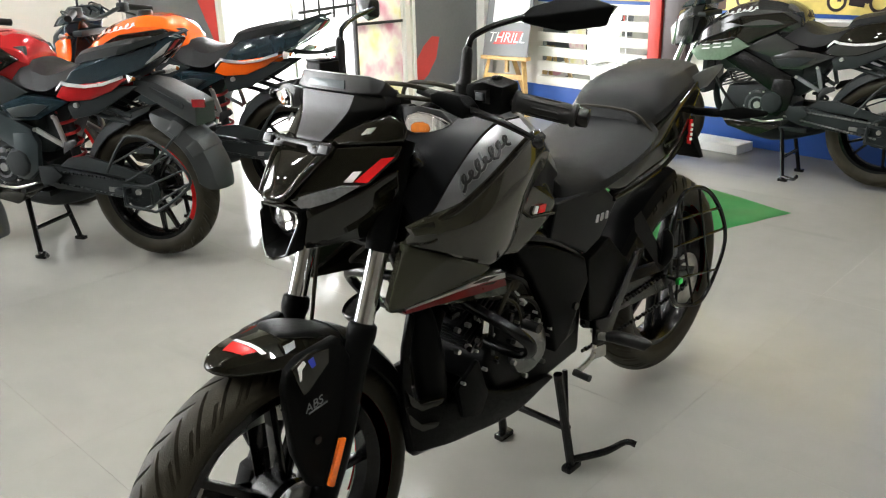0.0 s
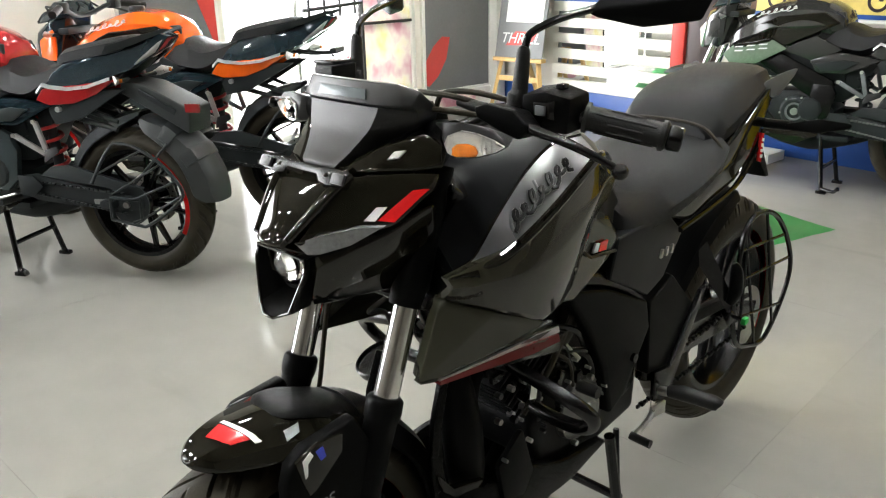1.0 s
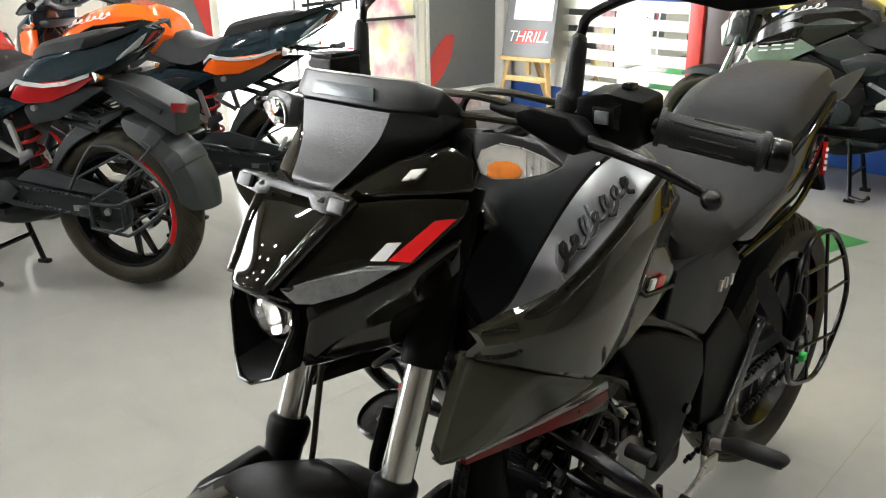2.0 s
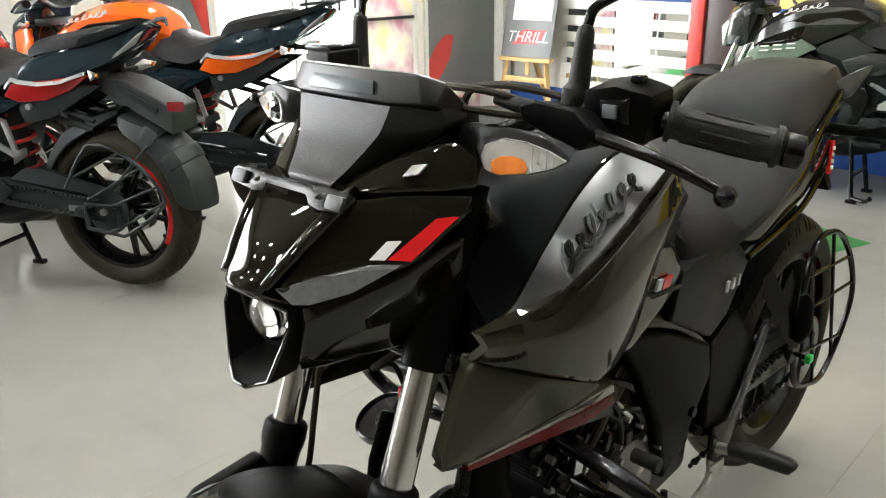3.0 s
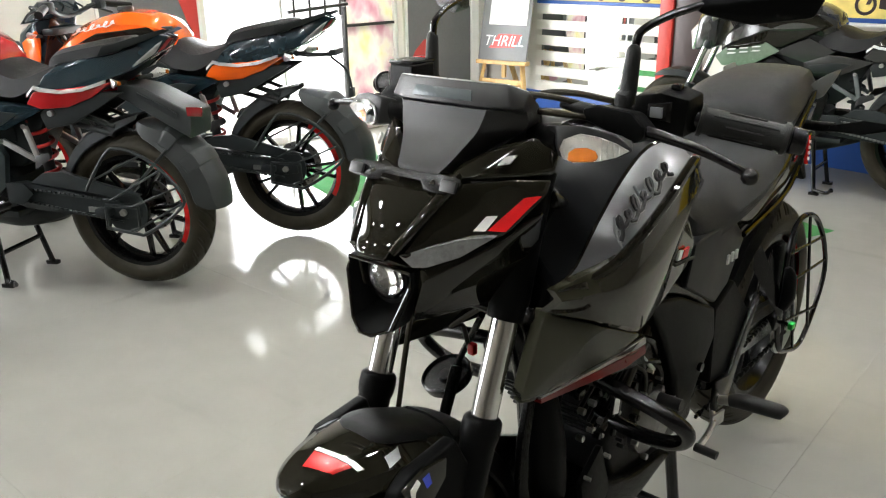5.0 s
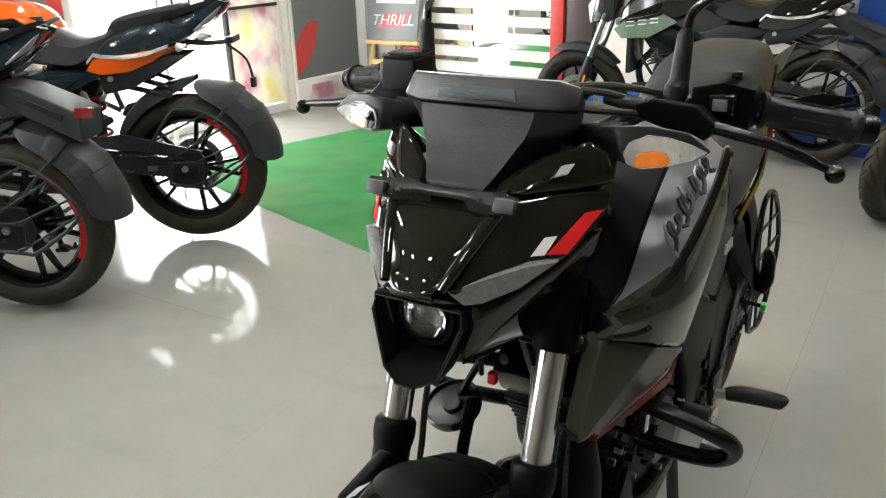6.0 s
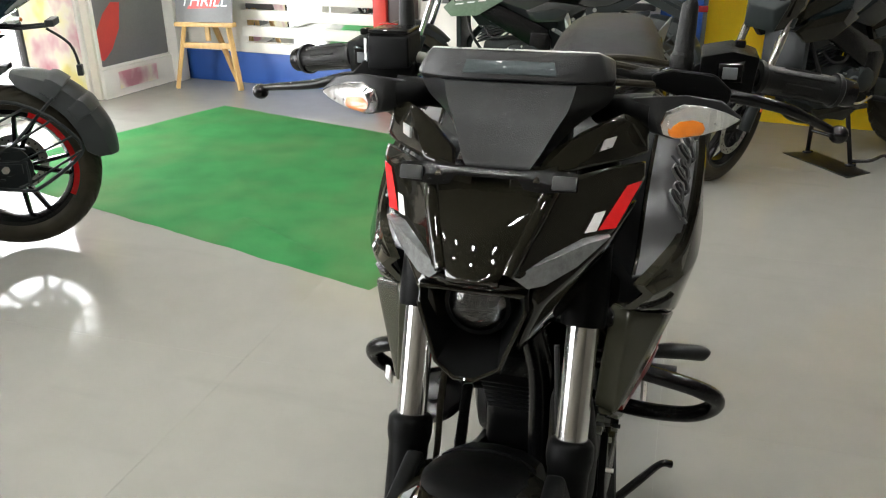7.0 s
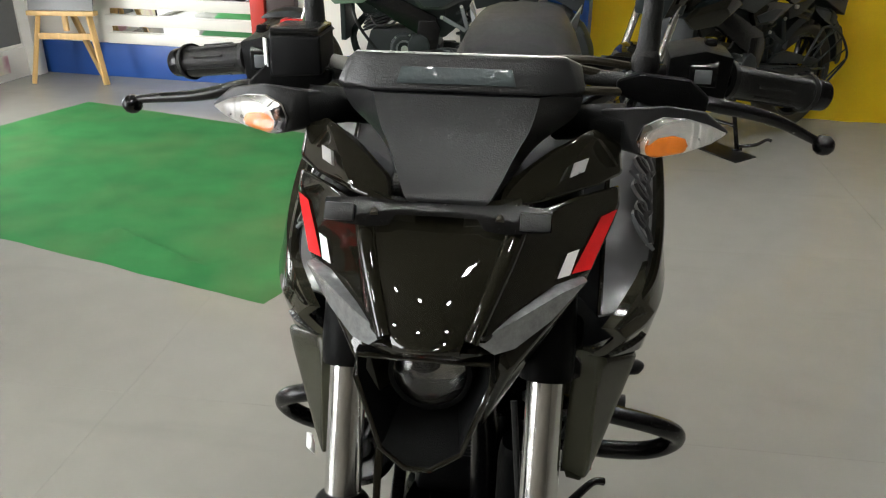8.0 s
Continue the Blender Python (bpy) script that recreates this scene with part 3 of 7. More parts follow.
# easel with its board
def easel():
    fl, fr = Vector((-3.435, 4.3, 0)), Vector((-2.93, 4.34, 0))
    x = (fr - fl).normalized()
    y = Vector((-x.y, x.x, 0))
    m = Matrix.Translation(fl) @ Matrix(((x.x, y.x, 0, 0), (x.y, y.y, 0, 0), (0, 0, 1, 0), (0, 0, 0, 1)))
    t = thing("easel", "pale wooden easel standing on the floor", "easel", m)
    w = (fr - fl).length
    for a, b in (((0, 0, 0), (0.09, 0.07, 0.5)), ((w, 0, 0), (w - 0.09, 0.07, 0.5)), ((w / 2 + 0.09, 0.3, 0.0), (w / 2 + 0.02, 0.1, 0.52))):
        d = Vector(b) - Vector(a)
        part("leg", box((0, 0, d.length / 2), (0.036, 0.028, d.length), 0.004, None), "wood", t).matrix_local = Matrix.Translation(a) @ d.to_track_quat("Z", "Y").to_matrix().to_4x4()
    part("crossbar", box((w / 2, 0.045, 0.31), (w - 0.1, 0.022, 0.04), 0.004), "wood", t)
    part("tray", box((w / 2, 0.05, 0.46), (w - 0.05, 0.07, 0.03), 0.004), "wood", t)
    part("upright", box((w / 2, 0.075, 0.41), (0.035, 0.024, 0.14), 0.004), "wood", t)
    tilt = m @ pose(w / 2, 0.04, 0.476, -12)
    b = thing("easel_board", "dark grey display board lettered in white on red", "display board", tilt)
    part("panel", box((0, 0, 0.4), (0.44, 0.012, 0.8), 0.002), "poster", b)
    part("paper", box((0.02, -0.008, 0.47), (0.34, 0.004, 0.4), 0.001), "sticker", b)
    part("red_patch", slab([(-0.13, -0.008, 0.09), (0.1, -0.008, 0.1), (0.16, -0.008, 0.2), (-0.05, -0.008, 0.2)], (0, 0.002, 0), 0), "posterred", b)
    cu = bpy.data.curves.new("lettering", "FONT")
    cu.body, cu.size, cu.extrude, cu.align_x, cu.shear = "THRILL", 0.115, 0.0012, "CENTER", 0.25
    cu.materials.append(M["white"])
    o = new("lettering", cu)
    o.parent = b
    o.matrix_local = pose(0, -0.0105, 0.11, 90)
    return t


easel()


# ---- wheels and other shared motorcycle pieces ----
def tyre_mesh(c, R, width, bead, lugs=60, per=8, depth=0.007, skew=-0.22):
    """A road tyre with slanted grooves cut into its tread, alternating from side to side."""
    bm = bmesh.new()
    n = lugs * per
    prof = [-math.pi / 2 + math.pi * j / 26 for j in range(27)]
    h = (R - bead) * 0.62
    rings = []
    for i in range(n):
        row = [(bead, -width * 0.36, 0), (bead + 0.012, -width * 0.45, 0)]
        k, half = i % per, (i // per) % 2
        for a in prof:
            far = abs(a)
            near = (a > 0) == (half == 0)
            cut = (near and 0.12 < far < 1.15 and k in (0, 1)) or (not near and 0.62 < far < 1.2 and k in (3, 4))
            g = depth if cut else 0.0
            row.append((R - h * (1 - math.cos(a)) - g, width / 2 * math.sin(a), skew * (1.1 if a > 0 else 1.0) * far ** 0.85))
        row += [(bead + 0.012, width * 0.45, 0), (bead, width * 0.36, 0)]
        vs = []
        for r, x, sk in row:
            t = 2 * math.pi * i / n + sk
            vs.append(bm.verts.new((c[0] + x, c[1] + r * math.sin(t), c[2] + r * math.cos(t))))
        rings.append(vs)
    for i in range(n):
        a, b = rings[i], rings[(i + 1) % n]
        for j in range(len(a) - 1):
            bm.faces.new((a[j], a[j + 1], b[j + 1], b[j]))
    return bm


def arc(c, r0, r1, x, a0, a1, n=24, thick=0.0012):
    """A flat curved strip round an axle; angles in degrees from the top, backwards."""
    pts = [(c[0] + x, c[1] + r * math.sin(radians(a)), c[2] + r * math.cos(radians(a))) for r, seq in ((r0, range(n + 1)), (r1, range(n, -1, -1))) for a in (a0 + (a1 - a0) * i / n for i in seq)]
    bm = bmesh.new()
    vs = [bm.verts.new(p) for p in pts]
    m = n + 1
    for i in range(n):
        bm.faces.new((vs[i], vs[i + 1], vs[2 * m - 2 - i], vs[2 * m - 1 - i]))
    bmesh.ops.solidify(bm, geom=bm.faces[:], thickness=thick)
    return bm


def polar(c, r, a, x):
    return (c[0] + x, c[1] + r * math.sin(radians(a)), c[2] + r * math.cos(radians(a)))


def wheel(name, parent, c, R, width, rim=0.216, lugs=60, disc=0.14, disc_x=0.055, stripe="red", turn=10, per=8):
    hw = width * 0.36
    w = part(name, lathe([(rim + 0.006, -hw), (rim + 0.006, -hw + 0.005), (rim - 0.012, -hw + 0.014), (rim - 0.018, 0), (rim - 0.012, hw - 0.014), (rim + 0.006, hw - 0.005), (rim + 0.006, hw), (rim - 0.012, hw), (rim - 0.03, hw * 0.45), (rim - 0.03, -hw * 0.45), (rim - 0.012, -hw)], c, 72, closed=True), "satin", parent, "satin black cast alloy wheel")
    part("tyre", tyre_mesh(c, R, width, rim + 0.004, lugs, per), "rubber", w, "black rubber tyre with slanted tread grooves", 30)
    part("hub", lathe([(0.012, -0.062), (0.03, -0.062), (0.034, -0.05), (0.052, -0.03), (0.055, 0.03), (0.036, 0.05), (0.03, 0.062), (0.012, 0.062)], c, 32), "satin", w)
    part("axle", rod((c[0] - 0.095, c[1], c[2]), (c[0] + 0.095, c[1], c[2]), 0.009), "steel", w)
    for i in range(5):
        a = turn + 72 * i
        for d in (-1, 1):
            pts = []
            for r, da, hx, hwid in ((0.04, 6 * d, 0.017, 8), (0.1, 7 * d, 0.013, 3.4), (rim - 0.02, 10.5 * d, 0.011, 1.9)):
                for s in (-1, 1):
                    pts += [polar(c, r, a + da + s * hwid, hx), polar(c, r, a + da + s * hwid, -hx)]
            part("spoke", hull(pts, 0.003), "satin", w)
    if disc:
        x = disc_x
        part("brake_disc", lathe([(disc - 0.032, x - 0.002), (disc, x - 0.002), (disc, x + 0.002), (disc - 0.032, x + 0.002)], c, 60, closed=True), "steel", w, "drilled steel brake disc")
        for i in range(5):
            part("disc_arm", hull([polar(c, q, 72 * i + g, x + d) for q, g in ((0.03, -24), (0.03, 24), (disc - 0.028, -7), (disc - 0.028, 7)) for d in (-0.003, 0.001)], 0.001), "satin", w)
        bm = None
        for i in range(30):
            q = polar(c, disc - 0.011 - 0.011 * (i % 2), 12 * i, x)
            h = rod((q[0] - 0.0035, q[1], q[2]), (q[0] + 0.0035, q[1], q[2]), 0.0035, n=8)
            bm = h if bm is None else merge(bm, h)
        tagged(part("disc_holes", bm, "dark", w), kind="stuff")
    if stripe:
        for s in (1, -1):
            part("rim_stripe", arc(c, rim + 0.012, rim - 0.008, s * (hw + 0.0085), 25, 120, 24, 0.002), stripe, w, "red rim stripe")
    return w


def fender_mesh(c, rows, thick=0.004):
    """A mudguard over a wheel: rows of (angle back from the top, radius, half width, drop of the skirt)."""
    secs = []
    for a, r, hw, drop in rows:
        half = [(0, r), (hw * 0.5, r - drop * 0.06), (hw * 0.85, r - drop * 0.3), (hw, r - drop)]
        out = [*[(-x, q) for x, q in half[:0:-1]], *half]
        ring = [polar(c, q, a, x) for x, q in out] + [polar(c, q - thick, a, x * (1 - thick / max(hw, 0.01))) for x, q in out[::-1]]
        secs.append(ring)
    return loft(secs, 5)


def stand(t, y, z, spread=0.13, foot=0.14):
    """A centre stand with two legs, a brace and a foot tang."""
    part("stand_leg", tube([(0.1, y - 0.03, z), (spread, y + 0.02, 0.012)], 0.012, 10, 4), "satin", t)
    part("stand_leg", tube([(-0.1, y - 0.03, z), (-spread, y + 0.02, 0.012)], 0.012, 10, 4), "satin", t)
    part("stand_brace", rod((-0.118, y, z * 0.45), (0.118, y, z * 0.45), 0.01), "satin", t)
    for s in (1, -1):
        part("stand_foot", hull([(s * spread + a, y + 0.02 + b, q) for a in (-0.014, 0.014) for b in (-0.025, 0.03) for q in (0.0, 0.018)], 0.004), "satin", t)
    part("stand_tang", tube([(spread, y + 0.02, 0.03), (spread + 0.05, y + 0.1, 0.035), (spread + 0.095, y + 0.13, 0.07), (spread + 0.12, y + 0.14, 0.068)], [0.01, 0.01, 0.008, 0.009], 10, 5), "satin", t)


def decal(name, quad, material, parent, target, label="", n=24, lift=0.0016):
    """A thin printed patch laid onto the skin of target: four corners in order."""
    a, b, c, d = (Vector(q) for q in quad)
    bm = bmesh.new()
    vs = [[bm.verts.new(a.lerp(b, i / n).lerp(d.lerp(c, i / n), j / n)) for j in range(n + 1)] for i in range(n + 1)]
    for i in range(n):
        for j in range(n):
            bm.faces.new((vs[i][j], vs[i + 1][j], vs[i + 1][j + 1], vs[i][j + 1]))
    ob = part(name, bm, material, parent, label)
    w = ob.modifiers.new("laid_on", "SHRINKWRAP")
    w.target, w.wrap_method, w.wrap_mode, w.offset = target, "NEAREST_SURFACEPOINT", "ABOVE_SURFACE", lift
    return ob


def strip(sections, j0, j1, off, thick=0.003, k=6):
    """A thin panel over part of a lofted skin: profile points j0 to j1 of each section, set proud by off."""
    rows = [[Vector(q) for q in sec[j0:j1 + 1]] for sec in sections]
    cols = [spline([r[j] for r in rows], k) for j in range(j1 - j0 + 1)]
    bm = bmesh.new()
    vs = [[bm.verts.new(cols[j][i]) for j in range(len(cols))] for i in range(len(cols[0]))]
    for a, b in zip(vs, vs[1:]):
        for j in range(len(cols) - 1):
            bm.faces.new((a[j], b[j], b[j + 1], a[j + 1]))
    bmesh.ops.recalc_face_normals(bm, faces=bm.faces)
    bm.normal_update()
    side = 1 if rows[0][0].x + rows[-1][-1].x > 0 else -1
    if sum(f.normal.x * side for f in bm.faces) < 0:
        bmesh.ops.reverse_faces(bm, faces=bm.faces[:])
        bm.normal_update()
    for v in bm.verts:
        v.co += v.normal * off
    r = bmesh.ops.solidify(bm, geom=bm.faces[:], thickness=thick)
    return bm


def cursive(o, u, v, n, pitch, height, r=0.0025, k=9):
    """A looping stroke, like illegible handwriting, from o along u with its loops along v."""
    o, u, v = Vector(o), Vector(u), Vector(v)
    pts = []
    for i in range(n * k + 1):
        a = 2 * math.pi * i / k
        tall = 1.0 + 0.5 * math.cos(i / k * 2.6)
        pts.append(o + u * (pitch * i / k + 0.42 * pitch * math.sin(a) - 0.22 * height * math.cos(a) * tall) - v * (height * 0.5 * math.cos(a) * tall))
    return tube(pts, r, 6, 1)


# ---- the black motorcycle ----
FC, RC = (0.0, -0.235, 0.313), (0.0, 1.172, 0.35)


def main_motorcycle():
    t = thing("motorcycle", "glossy black naked motorcycle with red accents on its centre stand", "motorcycle")
    # wheels
    wheel("front_wheel", t, FC, 0.311, 0.108, rim=0.238, disc=0.168, disc_x=-0.062, lugs=64)
    wheel("rear_wheel", t, RC, 0.31, 0.135, disc=0.11, disc_x=-0.06, lugs=60, turn=30)
    cal = part("brake_caliper", hull([polar(FC, q, a, x) for x in (-0.085, -0.042) for q, a in ((0.12, 62), (0.18, 58), (0.182, 86), (0.12, 92))], 0.006, 3), "satin", t, "black front brake caliper")
    for a in (65, 83):
        part("caliper_bolt", rod(polar(FC, 0.15, a, -0.09), polar(FC, 0.15, a, -0.084), 0.009, n=12), "steel", cal)
    part("sensor_ring", lathe([(0.045, 0.05), (0.06, 0.05), (0.06, 0.053), (0.045, 0.053)], FC, 40, closed=True), "steel", t)
    part("hub_cover", lathe([(0.0, 0.078), (0.02, 0.078), (0.034, 0.07), (0.05, 0.06), (0.054, 0.04)], FC, 32), "satin", t)
    part("hub_plate", hull([polar(FC, q, a, x) for x in (0.062, 0.075) for q, a in ((0.06, -70), (0.075, -20), (0.07, 30), (0.04, 90))], 0.004), "casting", t, "grey cast hub plate")
    part("torque_arm", hull([(0.07 + d, b, c) for d in (0, 0.006) for b, c in ((-0.205, 0.5), (-0.192, 0.497), (-0.232, 0.4), (-0.245, 0.404))], 0.002), "gunmetal", t, "grey steel strap beside the hub")
    part("speed_cable", tube([polar(FC, 0.03, 60, 0.08), (0.1, -0.16, 0.4), (0.088, -0.1, 0.5), (0.075, -0.07, 0.62), (0.06, -0.02, 0.75)], 0.0035, 8, 6), "grip", t)
    # forks
    def f(z):
        return -0.079 + (z - 0.659) * 0.369
    for s, n in ((1, "left"), (-1, "right")):
        x = 0.0955 if s > 0 else -0.1035
        part("fork_slider", tube([(x, f(0.3) - 0.022, 0.285), (x, f(0.42), 0.42), (x, f(0.52), 0.52), (x, f(0.6), 0.6), (x, f(0.635), 0.635)], [0.025, 0.027, 0.0245, 0.0245, 0.0255], 20, 5), "matte", t)
        part("fork_seal", tube([(x, f(0.628), 0.628), (x, f(0.64), 0.64), (x, f(0.655), 0.655), (x, f(0.661), 0.661)], [0.0262, 0.0282, 0.0275, 0.021], 24, 3), "matte", t)
        part("fork_tube", rod((x, f(0.64), 0.64), (x, f(0.84), 0.84), 0.0188, n=28), "chrome", t, "polished chrome fork tube")
        part("fork_cover", tube([(x, f(0.788), 0.788), (x, f(0.815), 0.815), (x, f(0.9), 0.9), (x, f(0.98), 0.98)], [0.026, 0.0275, 0.0245, 0.0245], 20, 4), "matte", t)
        part("axle_lug", hull([(x + a * 0.022, FC[1] + b, 0.296 + q) for a in (-1, 1) for b, q in ((-0.03, 0.0), (0.0, -0.03), (0.03, 0.0), (0.035, 0.06), (-0.01, 0.05))], 0.006), "matte", t)
    part("triple_clamp", hull(both([(0.125, 0.035, 0.93), (0.125, 0.07, 0.93), (0.125, 0.035, 0.955), (0.05, 0.12, 0.93), (0.05, 0.12, 0.955), (0.03, 0.02, 0.94)]), 0.006), "satin", t)
    part("lower_clamp", hull(both([(0.125, -0.03, 0.785), (0.125, 0.0, 0.785), (0.125, -0.02, 0.81), (0.04, 0.06, 0.785), (0.04, 0.06, 0.81), (0.03, -0.04, 0.8)]), 0.006), "satin", t)
    part("steering_column", rod((0, 0.06, 0.78), (0, 0.13, 0.97), 0.03), "dark", t)
    part("fork_reflector", hull([(0.122 + a, b, z) for a in (0, 0.008) for b, z in ((-0.182, 0.478), (-0.168, 0.474), (-0.203, 0.39), (-0.217, 0.396), (-0.208, 0.389))], 0.003), "amber", t, "amber side reflector")
    # front mudguard: glossy nose, matte back and side plates
    secs = []
    for y, zc, xr, zr, xs, zs in ((-0.349, 0.643, 0.004, 0.6425, 0.006, 0.639), (-0.343, 0.649, 0.014, 0.648, 0.021, 0.637), (-0.325, 0.658, 0.025, 0.658, 0.042, 0.633), (-0.29, 0.666, 0.035, 0.663, 0.061, 0.629), (-0.25, 0.667, 0.043, 0.663, 0.076, 0.626), (-0.205, 0.665, 0.05, 0.66, 0.089, 0.622), (-0.16, 0.657, 0.055, 0.65, 0.094, 0.612), (-0.12, 0.642, 0.058, 0.634, 0.094, 0.598)):
        o = [(0, zc), (xr * 0.6, zc - 0.001), (xr, zr), (xr + 0.004, zr - 0.003), (xr + (xs - xr) * 0.72, zr - (zr - zs) * 0.42), (xs, zs + 0.003), (xs, zs)]
        out = [(-a, c) for a, c in o[:0:-1]] + o
        secs.append([(a, y, c) for a, c in out] + [(a * 0.95, y + 0.002, c - 0.004) for a, c in out[::-1]])
    crest = part("front_mudguard", loft(secs, 6), "gloss", t, "glossy black front mudguard", 24)
    back = []
    for y, zc, xr, drop in ((-0.226, 0.667, 0.03, 0.003), (-0.205, 0.6675, 0.05, 0.005), (-0.165, 0.66, 0.059, 0.01), (-0.12, 0.6445, 0.067, 0.028), (-0.085, 0.628, 0.068, 0.05)):
        o = [(0, zc), (xr * 0.6, zc - drop * 0.1), (xr * 0.88, zc - drop * 0.45), (xr, zc - drop)]
        out = [(-a, c) for a, c in o[:0:-1]] + o
        back.append([(a, y, c) for a, c in out] + [(a * 0.95, y + 0.002, c - 0.004) for a, c in out[::-1]])
    part("mudguard_crown", loft(back, 6), "matte", t, "matte black rear crown of the mudguard", 30)
    part("mudguard_rear", fender_mesh(FC, [(24, 0.353, 0.068, 0.05), (36, 0.35, 0.066, 0.045), (58, 0.34, 0.062, 0.04), (76, 0.329, 0.056, 0.03), (87, 0.324, 0.045, 0.02)]), "matte", t, "matte black mudguard extension")
    for s in (1, -1):
        o = [(0.09, -0.252, 0.628), (0.093, -0.225, 0.646), (0.093, -0.14, 0.655), (0.1, -0.12, 0.61), (0.104, -0.14, 0.53), (0.106, -0.17, 0.43), (0.104, -0.2, 0.375), (0.102, -0.236, 0.39), (0.1, -0.262, 0.47), (0.1, -0.268, 0.56), (0.096, -0.266, 0.6)]
        part("mudguard_side", slab([(s * a, b, c) for a, b, c in o], (-s * 0.022, 0, 0), 0.007, 3), "matte", t, "matte black side plate of the mudguard")
    tab = [(0.098, -0.251, 0.638), (0.1, -0.215, 0.652), (0.1, -0.172, 0.648), (0.102, -0.176, 0.622), (0.106, -0.226, 0.588), (0.106, -0.238, 0.585), (0.103, -0.244, 0.605)]
    part("mudguard_gloss_tab", slab([(a - 0.002, b, c) for a, b, c in tab], (0.006, 0, 0), 0.002), "gloss", t, "glossy tab over the side plate")
    # reflections on the tab laid on as flat patches, one blue, one white
    part("paper_sticker", slab([(0.1048, -0.22, 0.643), (0.105, -0.208, 0.646), (0.1068, -0.205, 0.63), (0.1066, -0.214, 0.627)], (0.001, 0, 0), 0), "blueglint", t, "small blue and white reflection painted on the glossy tab")
    part("paper_sticker", slab([(0.1045, -0.242, 0.638), (0.1045, -0.229, 0.647), (0.1055, -0.225, 0.64), (0.1062, -0.235, 0.632), (0.1066, -0.237, 0.615), (0.1066, -0.241, 0.612)], (0.0012, 0, 0), 0), "sticker", t, "small blue and white reflection painted on the glossy tab")
    cu = bpy.data.curves.new("badge_lettering", "FONT")
    cu.body, cu.size, cu.extrude, cu.shear = "ABS", 0.024, 0.0003, 0.25
    cu.materials.append(M["drl"])
    o = new("badge_lettering", cu)
    o.parent = t
    o.matrix_local = pose(0.1062, -0.235, 0.545, 90, 0, 90) @ pose(0, 0, 0, 0, 0, 10)
    part("badge_bar", slab([(0.1045, -0.228, 0.541), (0.1045, -0.186, 0.5475), (0.1045, -0.186, 0.55), (0.1045, -0.228, 0.5435)], (0.0016, 0, 0), 0), "drl", t)
    part("plate_bolt", rod((0.098, -0.214, 0.482), (0.107, -0.214, 0.482), 0.008, n=12), "satin", t)
    # mudguard decals on its crown
    decal("mudguard_decal", [(-0.004, -0.318, 0.676), (-0.012, -0.289, 0.682), (0.05, -0.277, 0.668), (0.04, -0.302, 0.665)], "red", t, crest, "red mudguard decal", 12)
    decal("mudguard_decal", [(-0.014, -0.2875, 0.682), (-0.014, -0.28, 0.682), (0.06, -0.265, 0.665), (0.058, -0.2745, 0.665)], "white", t, crest, "white mudguard decal", 12)
    for s in (1, -1):
        decal("mudguard_mark", [(s * 0.062, -0.232, 0.668), (s * 0.06, -0.205, 0.668), (s * 0.072, -0.213, 0.66), (s * 0.074, -0.237, 0.655)], "gunmetal", t, crest, "small silver mark", 8)
    # headlamp mask
    nose = []
    for z, y, hw, bulge in ((0.995, -0.092, 0.062, 0.014), (0.985, -0.108, 0.06, 0.018), (0.955, -0.143, 0.048, 0.022), (0.925, -0.171, 0.035, 0.017), (0.906, -0.188, 0.026, 0.01), (0.9, -0.19, 0.025, 0.005)):
        front = [(hw * q, y - bulge * (1 - q * q), z - 0.012 * (1 - q * q) * (z > 0.91)) for q in (-1, -0.7, -0.35, 0, 0.35, 0.7, 1)]
        nose.append(front + [(hw * q, y + 0.05, z - 0.035) for q in (1, 0, -1)])
    part("mask_nose", loft(nose, 6), "gloss", t, "glossy black headlamp mask", 40)
    for s in (1, -1):
        side = [(0.05, -0.118, 0.984), (0.032, -0.183, 0.905), (0.05, -0.158, 0.893), (0.112, -0.082, 0.921), (0.117, -0.07, 0.926), (0.138, -0.026, 0.966), (0.137, -0.014, 0.984), (0.1, -0.06, 0.987), (0.1, -0.005, 0.96), (0.08, -0.01, 0.9), (0.128, -0.002, 0.965)]
        cheek = soft(part("mask_side", hull([(s * a, b, c) for a, b, c in side], 0), "gloss", t, "glossy black side of the headlamp mask"), 0.72, 3)
        jaw = [(0.05, -0.158, 0.887), (0.06, -0.16, 0.872), (0.112, -0.076, 0.912), (0.134, -0.018, 0.945), (0.12, 0.0, 0.9), (0.075, -0.03, 0.81), (0.062, -0.05, 0.808), (0.036, -0.158, 0.808), (0.03, -0.12, 0.85), (0.06, -0.01, 0.9)]
        soft(part("mask_jaw", hull([(s * a, b, c) for a, b, c in jaw], 0), "gloss", t, "black lower cheek of the headlamp mask"), 0.75, 3)
        drl = [(0.031, -0.1625, 0.9045), (0.045, -0.1545, 0.8895), (0.06, -0.1455, 0.8915), (0.085, -0.115, 0.902), (0.112, -0.082, 0.9255), (0.092, -0.109, 0.926), (0.06, -0.143, 0.9165)]
        part("running_light", slab([(s * (a + 0.002), b - 0.012, c - 0.001) for a, b, c in drl], (s * -0.006, 0.016, 0), 0.0015), "drl", t, "smoked grey running light strip")
        ridge = [(0.062, -0.1, 0.987), (0.05, -0.138, 0.955), (0.031, -0.184, 0.908)]
        part("mask_crease", tube([(s * a, b, c) for a, b, c in ridge], [0.0085, 0.008, 0.0055], 14, 4), "gloss", t)
        k = 1 / 1.08
        decal("mask_decal", [(s * a * k, b, c - 0.003) for a, b, c in ((0.143, -0.029, 0.9685), (0.1335, -0.0495, 0.969), (0.1155, -0.0985, 0.9355), (0.1265, -0.0775, 0.931))], "red", t, cheek, "red stripe decal")
